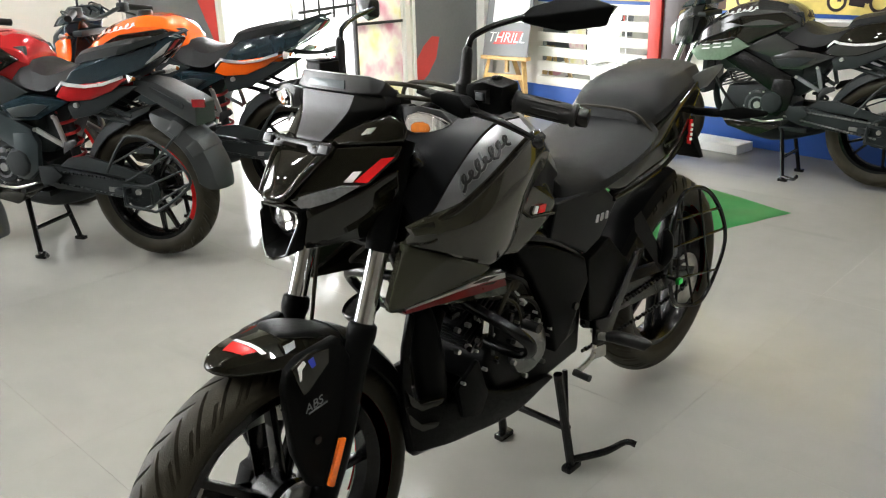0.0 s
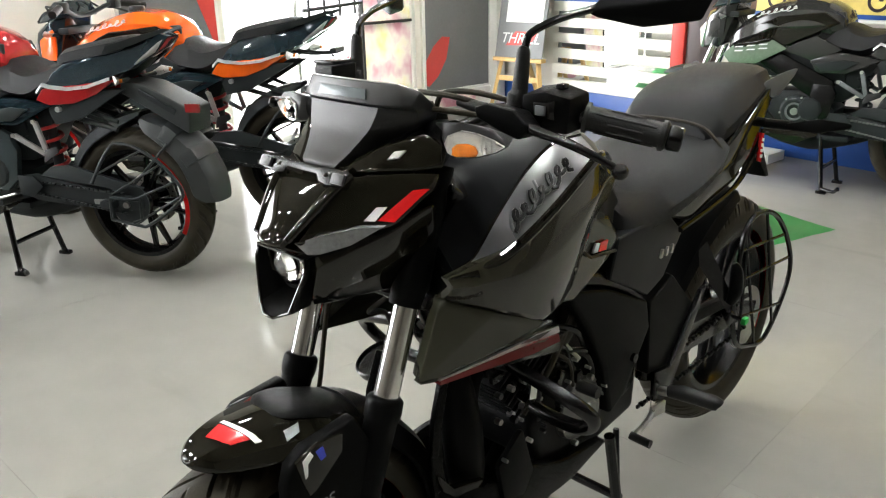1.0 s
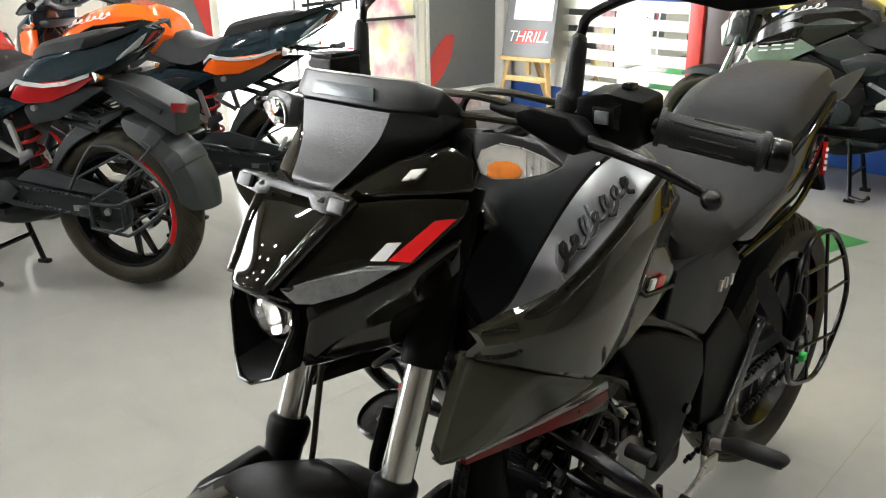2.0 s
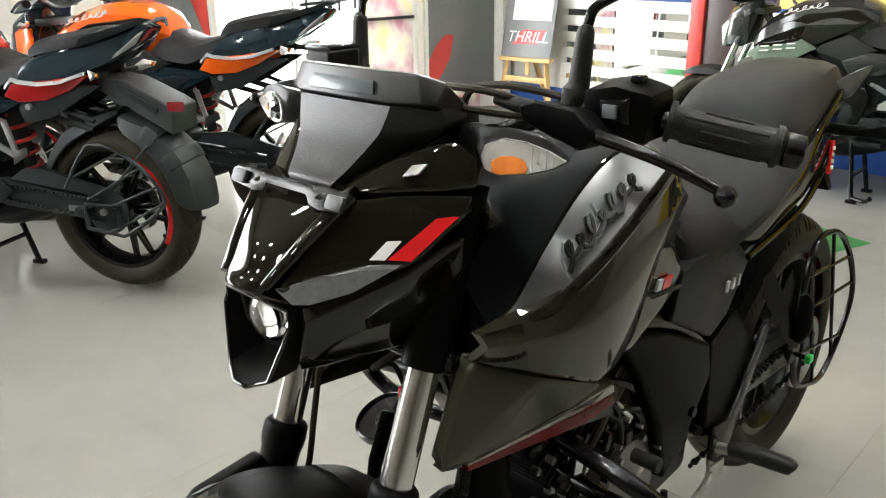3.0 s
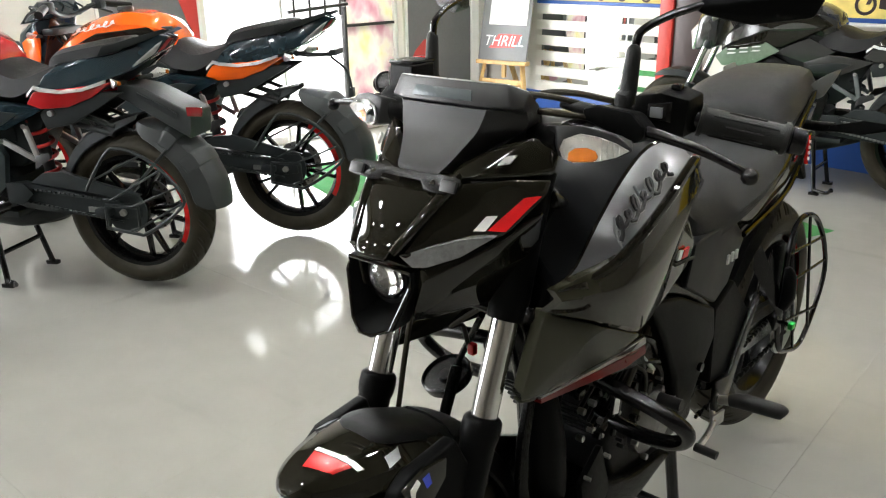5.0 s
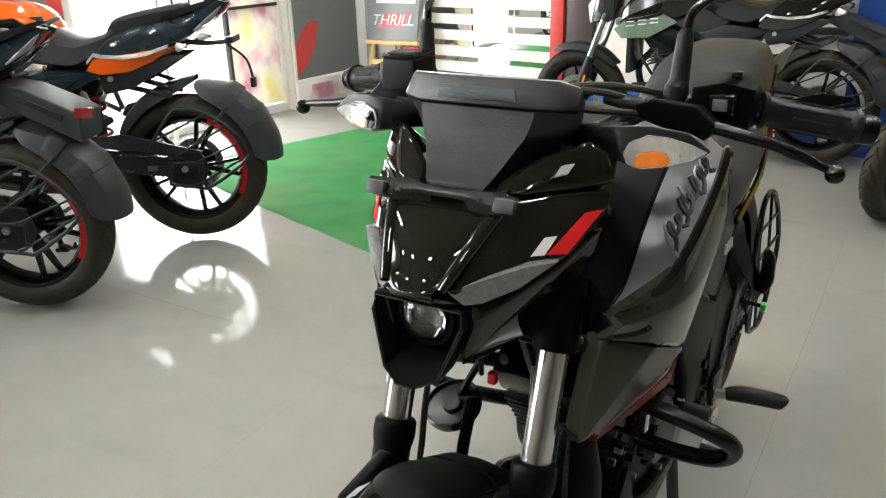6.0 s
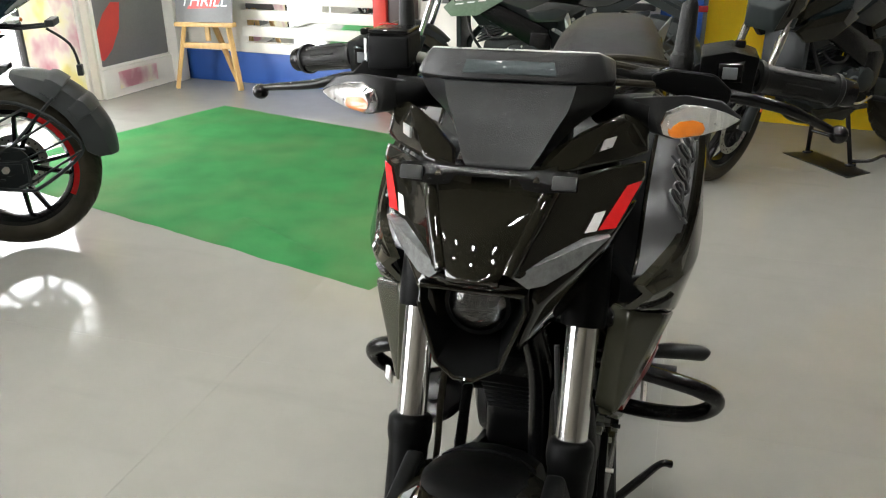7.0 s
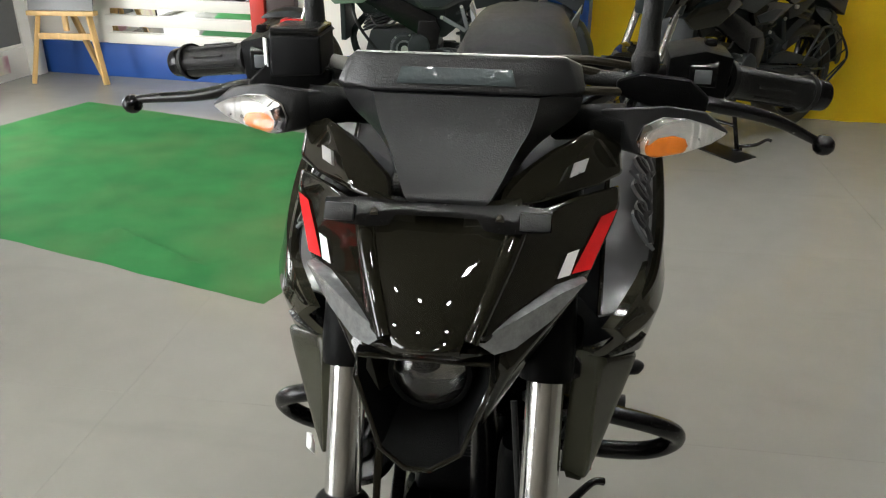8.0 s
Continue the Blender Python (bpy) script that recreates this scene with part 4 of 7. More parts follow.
        decal("mask_decal", [(s * a * k, b, c - 0.003) for a, b, c in ((0.1205, -0.083, 0.952), (0.114, -0.0965, 0.9535), (0.108, -0.115, 0.938), (0.1145, -0.1005, 0.9353))], "white", t, cheek, "white stripe decal")
        up = [(0.04, -0.1, 0.984), (0.075, -0.085, 0.988), (0.12, -0.035, 0.99), (0.139, -0.01, 0.992), (0.136, 0.004, 1.02), (0.112, -0.014, 1.035), (0.078, -0.045, 1.022), (0.045, -0.075, 1.0), (0.12, 0.03, 1.0), (0.06, 0.02, 0.98), (0.1, 0.02, 0.965)]
        soft(part("upper_cowl", hull([(s * a, b, c) for a, b, c in up], 0), "gloss", t, "glossy black upper cowl"), 0.7, 3)
        part("cowl_badge", slab([(s * a, b, c) for a, b, c in ((0.094, -0.062, 1.0035), (0.104, -0.0515, 1.0055), (0.107, -0.041, 1.0145), (0.097, -0.051, 1.013))], (s * 0.0015, -0.0035, 0.002), 0), "silver", t, "small silver badge")
    # lamp bowl
    ring = [(-0.057, -0.163, 0.884), (0.05, -0.163, 0.884), (0.052, -0.166, 0.866), (0.03, -0.181, 0.808), (0.006, -0.192, 0.798), (-0.014, -0.192, 0.798), (-0.037, -0.181, 0.808), (-0.059, -0.166, 0.866)]
    mid = Vector((-0.003, -0.17, 0.847))
    bm = bmesh.new()
    def loop(k, dy, dz=0.0):
        return [bm.verts.new((mid + (Vector(p) - mid) * k) + Vector((0, dy, dz))) for p in ring]
    loops = [loop(1.0, 0.03), loop(1.05, 0.0), loop(1.0, -0.004), loop(0.93, 0.0), loop(0.72, 0.045, 0.006), loop(0.6, 0.05, 0.01)]
    for a, b in zip(loops, loops[1:]):
        for j in range(8):
            bm.faces.new((a[j], a[(j + 1) % 8], b[(j + 1) % 8], b[j]))
    bm.faces.new(loops[-1])
    lamp = part("headlamp", bevel(bm, 0.002, 2, 20), "matte", t, "hexagonal black headlamp bowl")
    part("bowl_rim", tube([tuple(mid + (Vector(p) - mid) * 1.0 + Vector((0, -0.0055, 0))) for p in ring], 0.0024, 8, 1, True), "gloss", lamp, "glossy rim of the lamp bowl")
    part("lamp_ring", lathe([(0.0305, -0.004), (0.035, -0.004), (0.036, 0.02), (0.0305, 0.02)], (0, -0.154, 0.864), 40, "y", closed=True), "matte", lamp)
    part("lens", lathe([(0.0, -0.0175), (0.01, -0.0168), (0.019, -0.0135), (0.026, -0.0075), (0.0305, 0.0), (0.0, 0.001)], (0, -0.157, 0.864), 40, "y"), "lens", lamp, "clear projector lens")
    part("projector", lathe([(0.0, 0.03), (0.014, 0.026), (0.024, 0.016), (0.0295, 0.003), (0.0305, 0.003), (0.0305, 0.032)], (0, -0.154, 0.864), 40, "y"), "bowl", lamp, "silvered reflector bowl")
    part("shade_plate", hull([(a, -0.138 + b, c) for a in (-0.02, 0.02) for b in (0, 0.004) for c in (0.849, 0.863)], 0.002), "dark", lamp)
    part("brow", hull(both([(0.054, -0.163, 0.89), (0.054, -0.15, 0.894), (0.026, -0.186, 0.903), (0.026, -0.182, 0.893), (0.05, -0.15, 0.888)]), 0.003), "gloss", t)
    # number bracket
    pl = part("plate_bracket", slab([(-0.103, -0.121, 0.998), (-0.07, -0.1195, 0.999), (-0.045, -0.1195, 0.997), (0.022, -0.1195, 0.997), (0.047, -0.1195, 0.999), (0.08, -0.121, 0.998), (0.08, -0.129, 0.983), (0.043, -0.1285, 0.979), (0.027, -0.128, 0.981), (0.021, -0.126, 0.99), (-0.044, -0.126, 0.99), (-0.05, -0.128, 0.981), (-0.066, -0.1285, 0.979), (-0.103, -0.129, 0.983)], (0, 0.0025, 0.0015), 0.001), "satin", t, "bare black number plate bracket")
    part("bracket_arm", hull([(a - 0.0115, b, c) for a in (-0.02, 0.02) for b, c in ((-0.12, 0.99), (-0.08, 0.98), (-0.12, 0.994), (-0.08, 0.992))], 0.002), "satin", pl)
    for s in (1, -1):
        part("pad", box((s * 0.0785 - 0.0115, -0.127, 0.9905), (0.024, 0.005, 0.0145), 0.002, Matrix.Rotation(-0.45, 4, "X")), "visor", pl, "grey rubber pad")
        part("hole", rod((s * 0.0505 - 0.0115, -0.1262, 0.9885), (s * 0.0505 - 0.0115, -0.121, 0.9905), 0.0034, n=14), "rubber", pl)
    # instrument housing
    rows = ((1.07, -0.05, 0.07, 0.105, -0.016), (1.06, -0.053, 0.068, 0.106, -0.012), (1.044, -0.059, 0.063, 0.1, -0.006), (1.032, -0.066, 0.056, 0.084, -0.012), (1.021, -0.075, 0.05, 0.067, -0.028), (1.008, -0.087, 0.043, 0.055, -0.045), (0.997, -0.099, 0.036, 0.045, -0.062), (0.991, -0.1, 0.031, 0.04, -0.07))
    ring = []
    for z, yf, flat, outer, yo in rows:
        half = [(0, yf - 0.002), (flat * 0.7, yf - 0.001), (flat, yf), (outer, yo), (outer * 0.85, yo + 0.05)]
        ring.append([(x, y, z) for x, y in half] + [(-x, y, z) for x, y in half[:0:-1]])
    vis = part("instrument_housing", loft(ring, 4), "visor", t, "grained charcoal instrument housing", 32)
    top = [(0.108, -0.026, 1.073), (0.1, -0.038, 1.073), (0.104, -0.008, 1.06), (0.07, -0.0525, 1.073), (0.064, -0.043, 1.103), (0.09, -0.031, 1.101), (0.104, -0.004, 1.09), (0.09, 0.045, 1.058), (0.085, 0.045, 1.048)]
    part("housing_cap", hull(both(top), 0.0035, 3), "visor", vis, "charcoal rim of the instrument housing")
    part("housing_inset", slab([(-0.05, -0.052, 1.079), (0.05, -0.052, 1.079), (0.046, -0.0475, 1.092), (-0.046, -0.0475, 1.092)], (0, -0.0016, 0.0006), 0.0005), "framegrey", vis)
    part("display", slab([(-0.075, -0.025, 1.098), (0.075, -0.025, 1.098), (0.075, 0.035, 1.0655), (-0.075, 0.035, 1.0655)], (0, 0, 0.002), 0.0005), "gloss", vis, "dark glossy display")
    part("edge_trim", tube([(-0.101, -0.006, 1.09), (-0.088, -0.0295, 1.1), (-0.063, -0.0415, 1.1022), (0.063, -0.0415, 1.1022), (0.088, -0.0295, 1.1), (0.101, -0.006, 1.09)], 0.0012, 6, 1), "silver", vis, "pale rim edge")
    # indicators
    for s in (1, -1):
        ox, oz = (0.0, 0.0) if s > 0 else (0.007, 0.006)
        def at3(pts):
            return [(s * (a + ox), b, c + oz) for a, b, c in pts]
        drop = [(0.154, 1.027), (0.159, 1.04), (0.176, 1.0475), (0.198, 1.0455), (0.22, 1.0385), (0.236, 1.0305), (0.222, 1.0215), (0.2, 1.0145), (0.172, 1.0105), (0.158, 1.0155)]
        face = [(a, -0.014 + (a - 0.154) * 0.3, c) for a, c in drop]
        mid = Vector((0.19, 0.0, 1.029))
        shell = [(mid.x + (a - mid.x) * 1.07, b + 0.004, mid.z + (c - mid.z) * 1.1) for a, b, c in face] + [(mid.x + (a - mid.x) * 0.8 - 0.006, b + 0.036, mid.z + (c - mid.z) * 0.75 + 0.004) for a, b, c in face] + [(0.145, -0.006, 1.054), (0.18, -0.003, 1.057), (0.215, 0.01, 1.05), (0.122, 0.004, 1.05), (0.122, 0.02, 1.014)]
        ind = part("indicator", hull(at3(shell), 0.003, 3), "visor", t, "teardrop turn indicator with clear lens")
        part("reflector", slab(at3([(mid.x + (a - mid.x) * 0.97, b + 0.0015, mid.z + (c - mid.z) * 0.96) for a, b, c in face]), (0, 0.003, 0), 0.0005), "reflector", ind, "silvered lamp bowl")
        part("amber_reflector", slab(at3([(a, -0.0135 + (a - 0.154) * 0.3, c) for a, c in ((0.169, 1.0145), (0.196, 1.0165), (0.2, 1.0215), (0.197, 1.0275), (0.186, 1.031), (0.173, 1.0295), (0.166, 1.024), (0.166, 1.0175))]), (0, 0.002, 0), 0.0006), "ambershade", ind, "amber lamp reflector behind the lens")
        for k in range(4):
            a = 0.203 + k * 0.0065
            part("lens_rib", hull(at3([(a + d, -0.0135 + (a - 0.154) * 0.3 + b, c) for d in (-0.0012, 0.0012) for b in (0, 0.003) for c in (1.0165 + k * 0.0025, 1.043 - k * 0.0025)]), 0.0004), "reflector", ind)
        lens = [(mid.x + (a - mid.x) * 0.72, b - 0.0075, mid.z + (c - mid.z) * 0.7) for a, b, c in face] + face
        part("indicator_lens", hull(at3(lens), 0.0015, 2), "lens", ind, "clear plastic lens").visible_shadow = False
        part("indicator_stalk", tube([(s * 0.085, 0.04, 1.026 + oz), (s * 0.11, 0.025, 1.032 + oz), (s * 0.125, 0.016, 1.034 + oz), (s * 0.145, 0.012, 1.034 + oz)], [0.016, 0.016, 0.018, 0.02], 12, 4), "matte", ind)
    # handlebar and its controls
    part("handlebar", tube([(-0.355, 0.198, 1.03), (-0.24, 0.15, 1.05), (-0.16, 0.115, 1.055), (-0.08, 0.09, 1.02), (0, 0.085, 1.01), (0.08, 0.09, 1.02), (0.16, 0.115, 1.055), (0.24, 0.15, 1.05), (0.355, 0.198, 1.03)], 0.011, 12, 6), "satin", t)
    for s in (1, -1):
        dz = -0.003 if s > 0 else 0.007
        a, b = Vector((s * 0.254, 0.158, 1.05 + dz * 0.6)), Vector((s * 0.354, 0.203, 1.03 + dz))
        g = part("grip", tube([a, a + (b - a) * 0.05, a + (b - a) * 0.07, a + (b - a) * 0.5, a + (b - a) * 0.9, a + (b - a) * 0.92, a + (b - a) * 0.97, b], [0.021, 0.021, 0.017, 0.0165, 0.017, 0.021, 0.021, 0.017], 24, 2), "grip", t, "black ribbed rubber grip")
        d = (b - a).normalized()
        sd = d.cross(Vector((0, 0, 1))).normalized()
        upv = sd.cross(d)
        for i in range(9):
            q = radians(40 * i)
            off = sd * math.cos(q) * 0.0168 + upv * math.sin(q) * 0.0168
            part("rib", rod(a + (b - a) * (0.14 if i % 2 else 0.3) + off, a + (b - a) * (0.86 if i % 2 else 0.72) + off, 0.0018, n=6), "grip", g)
        part("bar_end", tube([b, b + d * 0.004, b + d * 0.018, b + d * 0.02], [0.0155, 0.0175, 0.0165, 0.012], 20, 2), "satin", t)
        sw = [(0.19 + (a - 0.172) * 1.2, b + 0.004, c + 0.004) for a, b, c in ((0.172, 0.098, 1.03), (0.172, 0.098, 1.075), (0.172, 0.15, 1.035), (0.172, 0.148, 1.082), (0.222, 0.118, 1.025), (0.226, 0.118, 1.073), (0.226, 0.168, 1.03), (0.224, 0.165, 1.077), (0.2, 0.1, 1.082), (0.2, 0.15, 1.088))]
        swo = part("switchgear", hull([(s * a, b, c) for a, b, c in sw], 0.003, 2), "matte", t, "black handlebar switch housing")
        part("switch", hull([(s * (0.223 + a), 0.1, 1.062 + c) for a in (-0.013, 0.013) for c in (-0.01, 0.01)] + [(s * (0.223 + a), 0.11, 1.062 + c) for a in (-0.016, 0.016) for c in (-0.014, 0.014)], 0.002), "satin", swo)
        part("switch_window", box((s * 0.223, 0.099, 1.062), (0.016, 0.004, 0.013), 0.001), "gunmetal", swo)
        for k, zz in ((0, 1.078), (1, 1.086)):
            part("button", box((s * (0.212 + 0.02 * k), 0.155 - 0.02 * k, zz + 0.004), (0.012, 0.014, 0.008), 0.002), "satin", swo)
        perch = [(a, y, c) for y, g in ((0.062, 0.0), (0.098, -0.006)) for a, c in ((0.138, 1.064 + g), (0.16, 1.071 + g), (0.207, 1.067 + g), (0.226, 1.05 + g), (0.225, 1.037 + g), (0.215, 1.027), (0.189, 1.033), (0.141, 1.049))]
        part("lever_perch", hull([(s * a, b, c) for a, b, c in perch], 0.005, 3), "matte", t)
        e = (0.347, 0.101, 0.999) if s > 0 else (-0.372, 0.094, 1.012)
        part("cable_boot", tube([(s * 0.145, 0.08, 1.058), (s * 0.125, 0.078, 1.061), (s * 0.105, 0.076, 1.063), (s * 0.098, 0.075, 1.063)], [0.0095, 0.0085, 0.006, 0.0045], 12, 4), "grip", t, "ribbed rubber cable boot")
        lev = part("lever", tube([(s * 0.205, 0.078, 1.044), (s * 0.24, 0.074, 1.04), (s * 0.29, 0.08, 1.028), (e[0] - s * 0.012, e[1], e[2] + 0.006), e], [0.0065, 0.0075, 0.0062, 0.0048, 0.0055], 12, 6), "satin", t, "black control lever with ball end")
        part("ball", lathe([(0.0, -0.0105), (0.006, -0.009), (0.0095, -0.005), (0.0105, 0.0), (0.0095, 0.005), (0.006, 0.009), (0.0, 0.0105)], e, 20), "satin", lev)
        # mirror
        st = part("mirror_boot", tube([(s * 0.168, 0.118, 1.06), (s * 0.169, 0.119, 1.075), (s * 0.17, 0.122, 1.08), (s * 0.172, 0.127, 1.13), (s * 0.172, 0.128, 1.136)], [0.014, 0.014, 0.0115, 0.0095, 0.006], 16, 3), "grip", t)
        part("mirror_arm", tube([(s * 0.171, 0.127, 1.12), (s * 0.173, 0.131, 1.143), (s * 0.176, 0.14, 1.157), (s * 0.19, 0.18, 1.172), (s * 0.206, 0.235, 1.182), (s * 0.215, 0.26, 1.186)], 0.0055, 10, 6), "satin", t)
        head = [(0.2, 0.225, 1.178), (0.214, 0.25, 1.2), (0.29, 0.31, 1.215), (0.345, 0.325, 1.2), (0.33, 0.32, 1.165), (0.26, 0.285, 1.155), (0.21, 0.245, 1.17), (0.26, 0.29, 1.217), (0.3, 0.33, 1.21), (0.31, 0.345, 1.17), (0.23, 0.29, 1.165), (0.23, 0.29, 1.2)]
        mh = part("mirror_head", hull([(s * a, b, c) for a, b, c in head], 0.006, 3), "matte", t, "black mirror head")
        part("mirror_glass", slab([(s * a, b, c) for a, b, c in ((0.235, 0.296, 1.168), (0.236, 0.296, 1.197), (0.29, 0.333, 1.206), (0.335, 0.345, 1.198), (0.31, 0.347, 1.172))], (0, 0.002, 0), 0), "mirror", mh)
    res = part("brake_reservoir", hull([(-0.145, 0.05, 1.06), (-0.145, 0.05, 1.098), (-0.2, 0.055, 1.055), (-0.2, 0.06, 1.098), (-0.145, 0.1, 1.06), (-0.145, 0.1, 1.1), (-0.2, 0.105, 1.06), (-0.2, 0.11, 1.1)], 0.004, 3), "matte", t, "black brake fluid reservoir")
    part("reservoir_lid", box((-0.172, 0.079, 1.101), (0.05, 0.05, 0.006), 0.003), "satin", res)
    part("label_sticker", slab([(-0.2015, 0.06, 1.065), (-0.2015, 0.06, 1.092), (-0.212, 0.08, 1.09), (-0.212, 0.08, 1.063)], (-0.001, -0.0012, 0), 0), "sticker", res, "white sticker")
    part("stop_switch", box((-0.2, 0.135, 1.095), (0.022, 0.016, 0.012), 0.003), "red", res, "red engine stop switch")
    part("brake_banjo", rod((-0.14, 0.075, 1.07), (-0.112, 0.07, 1.066), 0.007), "alloy", t)
    # cables
    for pts in ([(0.15, 0.075, 1.05), (0.1, 0.03, 1.06), (0.03, 0.06, 1.05), (0.02, 0.1, 1.0), (0.02, 0.12, 0.9)], [(0.14, 0.09, 1.06), (0.08, 0.06, 1.075), (-0.02, 0.07, 1.06), (-0.05, 0.11, 0.98)], [(-0.115, 0.07, 1.066), (-0.06, 0.045, 1.07), (0.0, 0.07, 1.05), (0.01, 0.1, 0.95)], [(0.18, 0.13, 1.06), (0.1, 0.1, 1.075), (0.03, 0.11, 1.06), (0.0, 0.13, 1.0)], [(-0.06, -0.03, 0.8), (-0.065, -0.05, 0.76), (-0.075, -0.06, 0.68), (-0.078, -0.075, 0.6), (-0.09, -0.1, 0.52), (-0.07, -0.16, 0.4)], [(0.03, 0.0, 0.78), (-0.03, 0.0, 0.73), (-0.06, 0.06, 0.7), (-0.08, 0.1, 0.64)]):
        part("cable", tube(pts, 0.0042, 8, 6), "rubber", t)
    part("bar_clamp", hull(both([(0.05, 0.07, 1.02), (0.05, 0.11, 1.02), (0.05, 0.075, 1.045), (0.05, 0.105, 1.045), (0.05, 0.06, 0.97), (0.05, 0.11, 0.97)]), 0.006), "matte", t)
    # tank
    def sec(y, half):
        return [(a, y, c) for a, c in ringed(half)]
    ts = [
        (0.02, [(0, 0.9), (0.05, 0.895), (0.1, 0.875), (0.14, 0.83), (0.163, 0.838), (0.155, 0.81), (0.1, 0.78)]),
        (0.06, [(0, 0.945), (0.05, 0.94), (0.1, 0.915), (0.142, 0.845), (0.186, 0.852), (0.165, 0.81), (0.1, 0.78)]),
        (0.11, [(0, 0.985), (0.06, 0.98), (0.11, 0.95), (0.143, 0.895), (0.196, 0.876), (0.176, 0.815), (0.1, 0.77)]),
        (0.17, [(0, 1.005), (0.07, 1.0), (0.12, 0.98), (0.146, 0.948), (0.2, 0.906), (0.186, 0.83), (0.1, 0.77)])]
    ts += [
        (0.23, [(0, 1.012), (0.07, 1.01), (0.12, 1.0), (0.15, 0.98), (0.2, 0.937), (0.19, 0.845), (0.1, 0.77)]),
        (0.29, [(0, 1.012), (0.07, 1.01), (0.12, 1.003), (0.158, 0.985), (0.193, 0.958), (0.188, 0.86), (0.1, 0.77)]),
        (0.345, [(0, 1.0), (0.06, 0.997), (0.11, 0.989), (0.15, 0.965), (0.172, 0.938), (0.172, 0.85), (0.1, 0.76)]),
        (0.42, [(0, 0.955), (0.05, 0.952), (0.085, 0.94), (0.115, 0.915), (0.138, 0.875), (0.135, 0.8), (0.09, 0.75)]),
        (0.5, [(0, 0.885), (0.04, 0.88), (0.07, 0.872), (0.095, 0.85), (0.11, 0.82), (0.105, 0.77), (0.08, 0.74)])]
    part("tank", loft([sec(y, h) for y, h in ts], 6), "tankside", t, "satin blue-black fuel tank", 28)
    for s in (1, -1):
        half = [[(s * a, y, c) for a, c in h] for y, h in ts]
        part("tank_panel", bevel(strip(half[:6], 3, 4, 0.0045), 0.001, 2, 50), "pewter", t, "pewter grey tank panel", 30)
        part("panel_rim", tube([tuple(Vector(h[4]) + Vector((s * 0.004, 0, 0.004))) for h in half[:7]], 0.0075, 10, 6), "gloss", t)
        part("panel_rim", tube([tuple(Vector(h[3]) + Vector((0, 0, 0.004))) for h in half[:6]], 0.003, 8, 6), "gloss", t)
    part("tank_cap", lathe([(0.0, 0.012), (0.03, 0.011), (0.036, 0.004), (0.038, -0.006)], (0, 0.25, 0.992), 28, "z"), "satin", t)
    part("tank_front_cover", hull(both([(0.128, 0.02, 0.83), (0.1, 0.03, 0.87), (0.12, 0.005, 0.79), (0.13, 0.03, 0.79), (0.06, 0.03, 0.9), (0.06, 0.015, 0.8)]), 0.012, 3), "matte", t)
    for s in (1, -1):
        # flowing relief badge in place of the maker's script
        base, tip = Vector((s * 0.176, 0.098, 0.893)), Vector((s * 0.184, 0.235, 0.966))
        ax = (tip - base).normalized()
        upn = Vector((s * -0.053, 0.0, 0.048)).normalized()
        out = ax.cross(upn).normalized() * 0.007
        if out.x * s < 0:
            out = -out
        bad = part("tank_badge", cursive(base + out, ax, upn, 7, 0.0205, 0.0185, 0.0041), "alloy", t, "raised flowing tank badge, dark with bright edges")
        part("badge_face", cursive(base + out * 1.3, ax, upn, 7, 0.0205, 0.0185, 0.0033), "visor", bad)
        part("badge_stroke", tube([base + out - upn * 0.02 - ax * 0.008, base + out - ax * 0.002, base + out + upn * 0.014 + ax * 0.012], [0.002, 0.0028, 0.002], 8, 4), "gunmetal", bad)
        part("badge_stroke", tube([base + out + ax * 0.066 - upn * 0.006, base + out + ax * 0.072 + upn * 0.02], 0.0024, 8, 3), "gunmetal", bad)
        # shroud: glossy upper field, satin lower field, a satin facet above
        wide = 0.0 if s > 0 else 0.014
        lowf = [(0.134, -0.056, 0.686), (0.139, -0.05, 0.69), (0.142, -0.014, 0.805), (0.187 + wide, 0.05, 0.776), (0.194 + wide, 0.165, 0.722), (0.186 + wide, 0.15, 0.71), (0.15 + wide * 0.5, -0.005, 0.684)]
        soft(part("shroud_lower", hull([(s * a, b, c) for a, b, c in lowf] + [(s * (a - 0.025), b + 0.01, c + 0.003) for a, b, c in lowf], 0), "bronze", t, "satin dark bronze shroud wing"), 0.94, 3)
        # one glossy fairing from the shroud's nose up along the tank: (y, z, half width) of its upper and lower edge
        rows = (((-0.012, 0.838, 0.156), (-0.013, 0.806, 0.144)), ((0.02, 0.853, 0.176), (0.045, 0.781, 0.185)), ((0.085, 0.869, 0.2), (0.105, 0.752, 0.192)), ((0.15, 0.9, 0.208), (0.165, 0.726, 0.192)), ((0.21, 0.931, 0.209), (0.235, 0.742, 0.186)), ((0.27, 0.955, 0.202), (0.272, 0.8, 0.184)), ((0.315, 0.957, 0.19), (0.318, 0.855, 0.179)), ((0.35, 0.936, 0.178), (0.358, 0.868, 0.17)))
        ring = []
        for (y0, z0, x0), (y1, z1, x1) in rows:
            o = []
            for q, bulge in ((0.0, -0.003), (0.06, 0.001), (0.3, 0.013), (0.35, 0.0135), (0.6, 0.009), (0.94, 0.002), (1.0, -0.003)):
                o.append((s * (x0 + (x1 - x0) * q + bulge + wide * min(1, max(0, y0 * 8))), y0 + (y1 - y0) * q, z0 + (z1 - z0) * q))
            ring.append(o + [(x - s * 0.012, y, z) for x, y, z in o[::-1]])
        fair = part("tank_fairing", loft(ring, 6), "fairing", t, "glossy black tank fairing and shroud", 22)
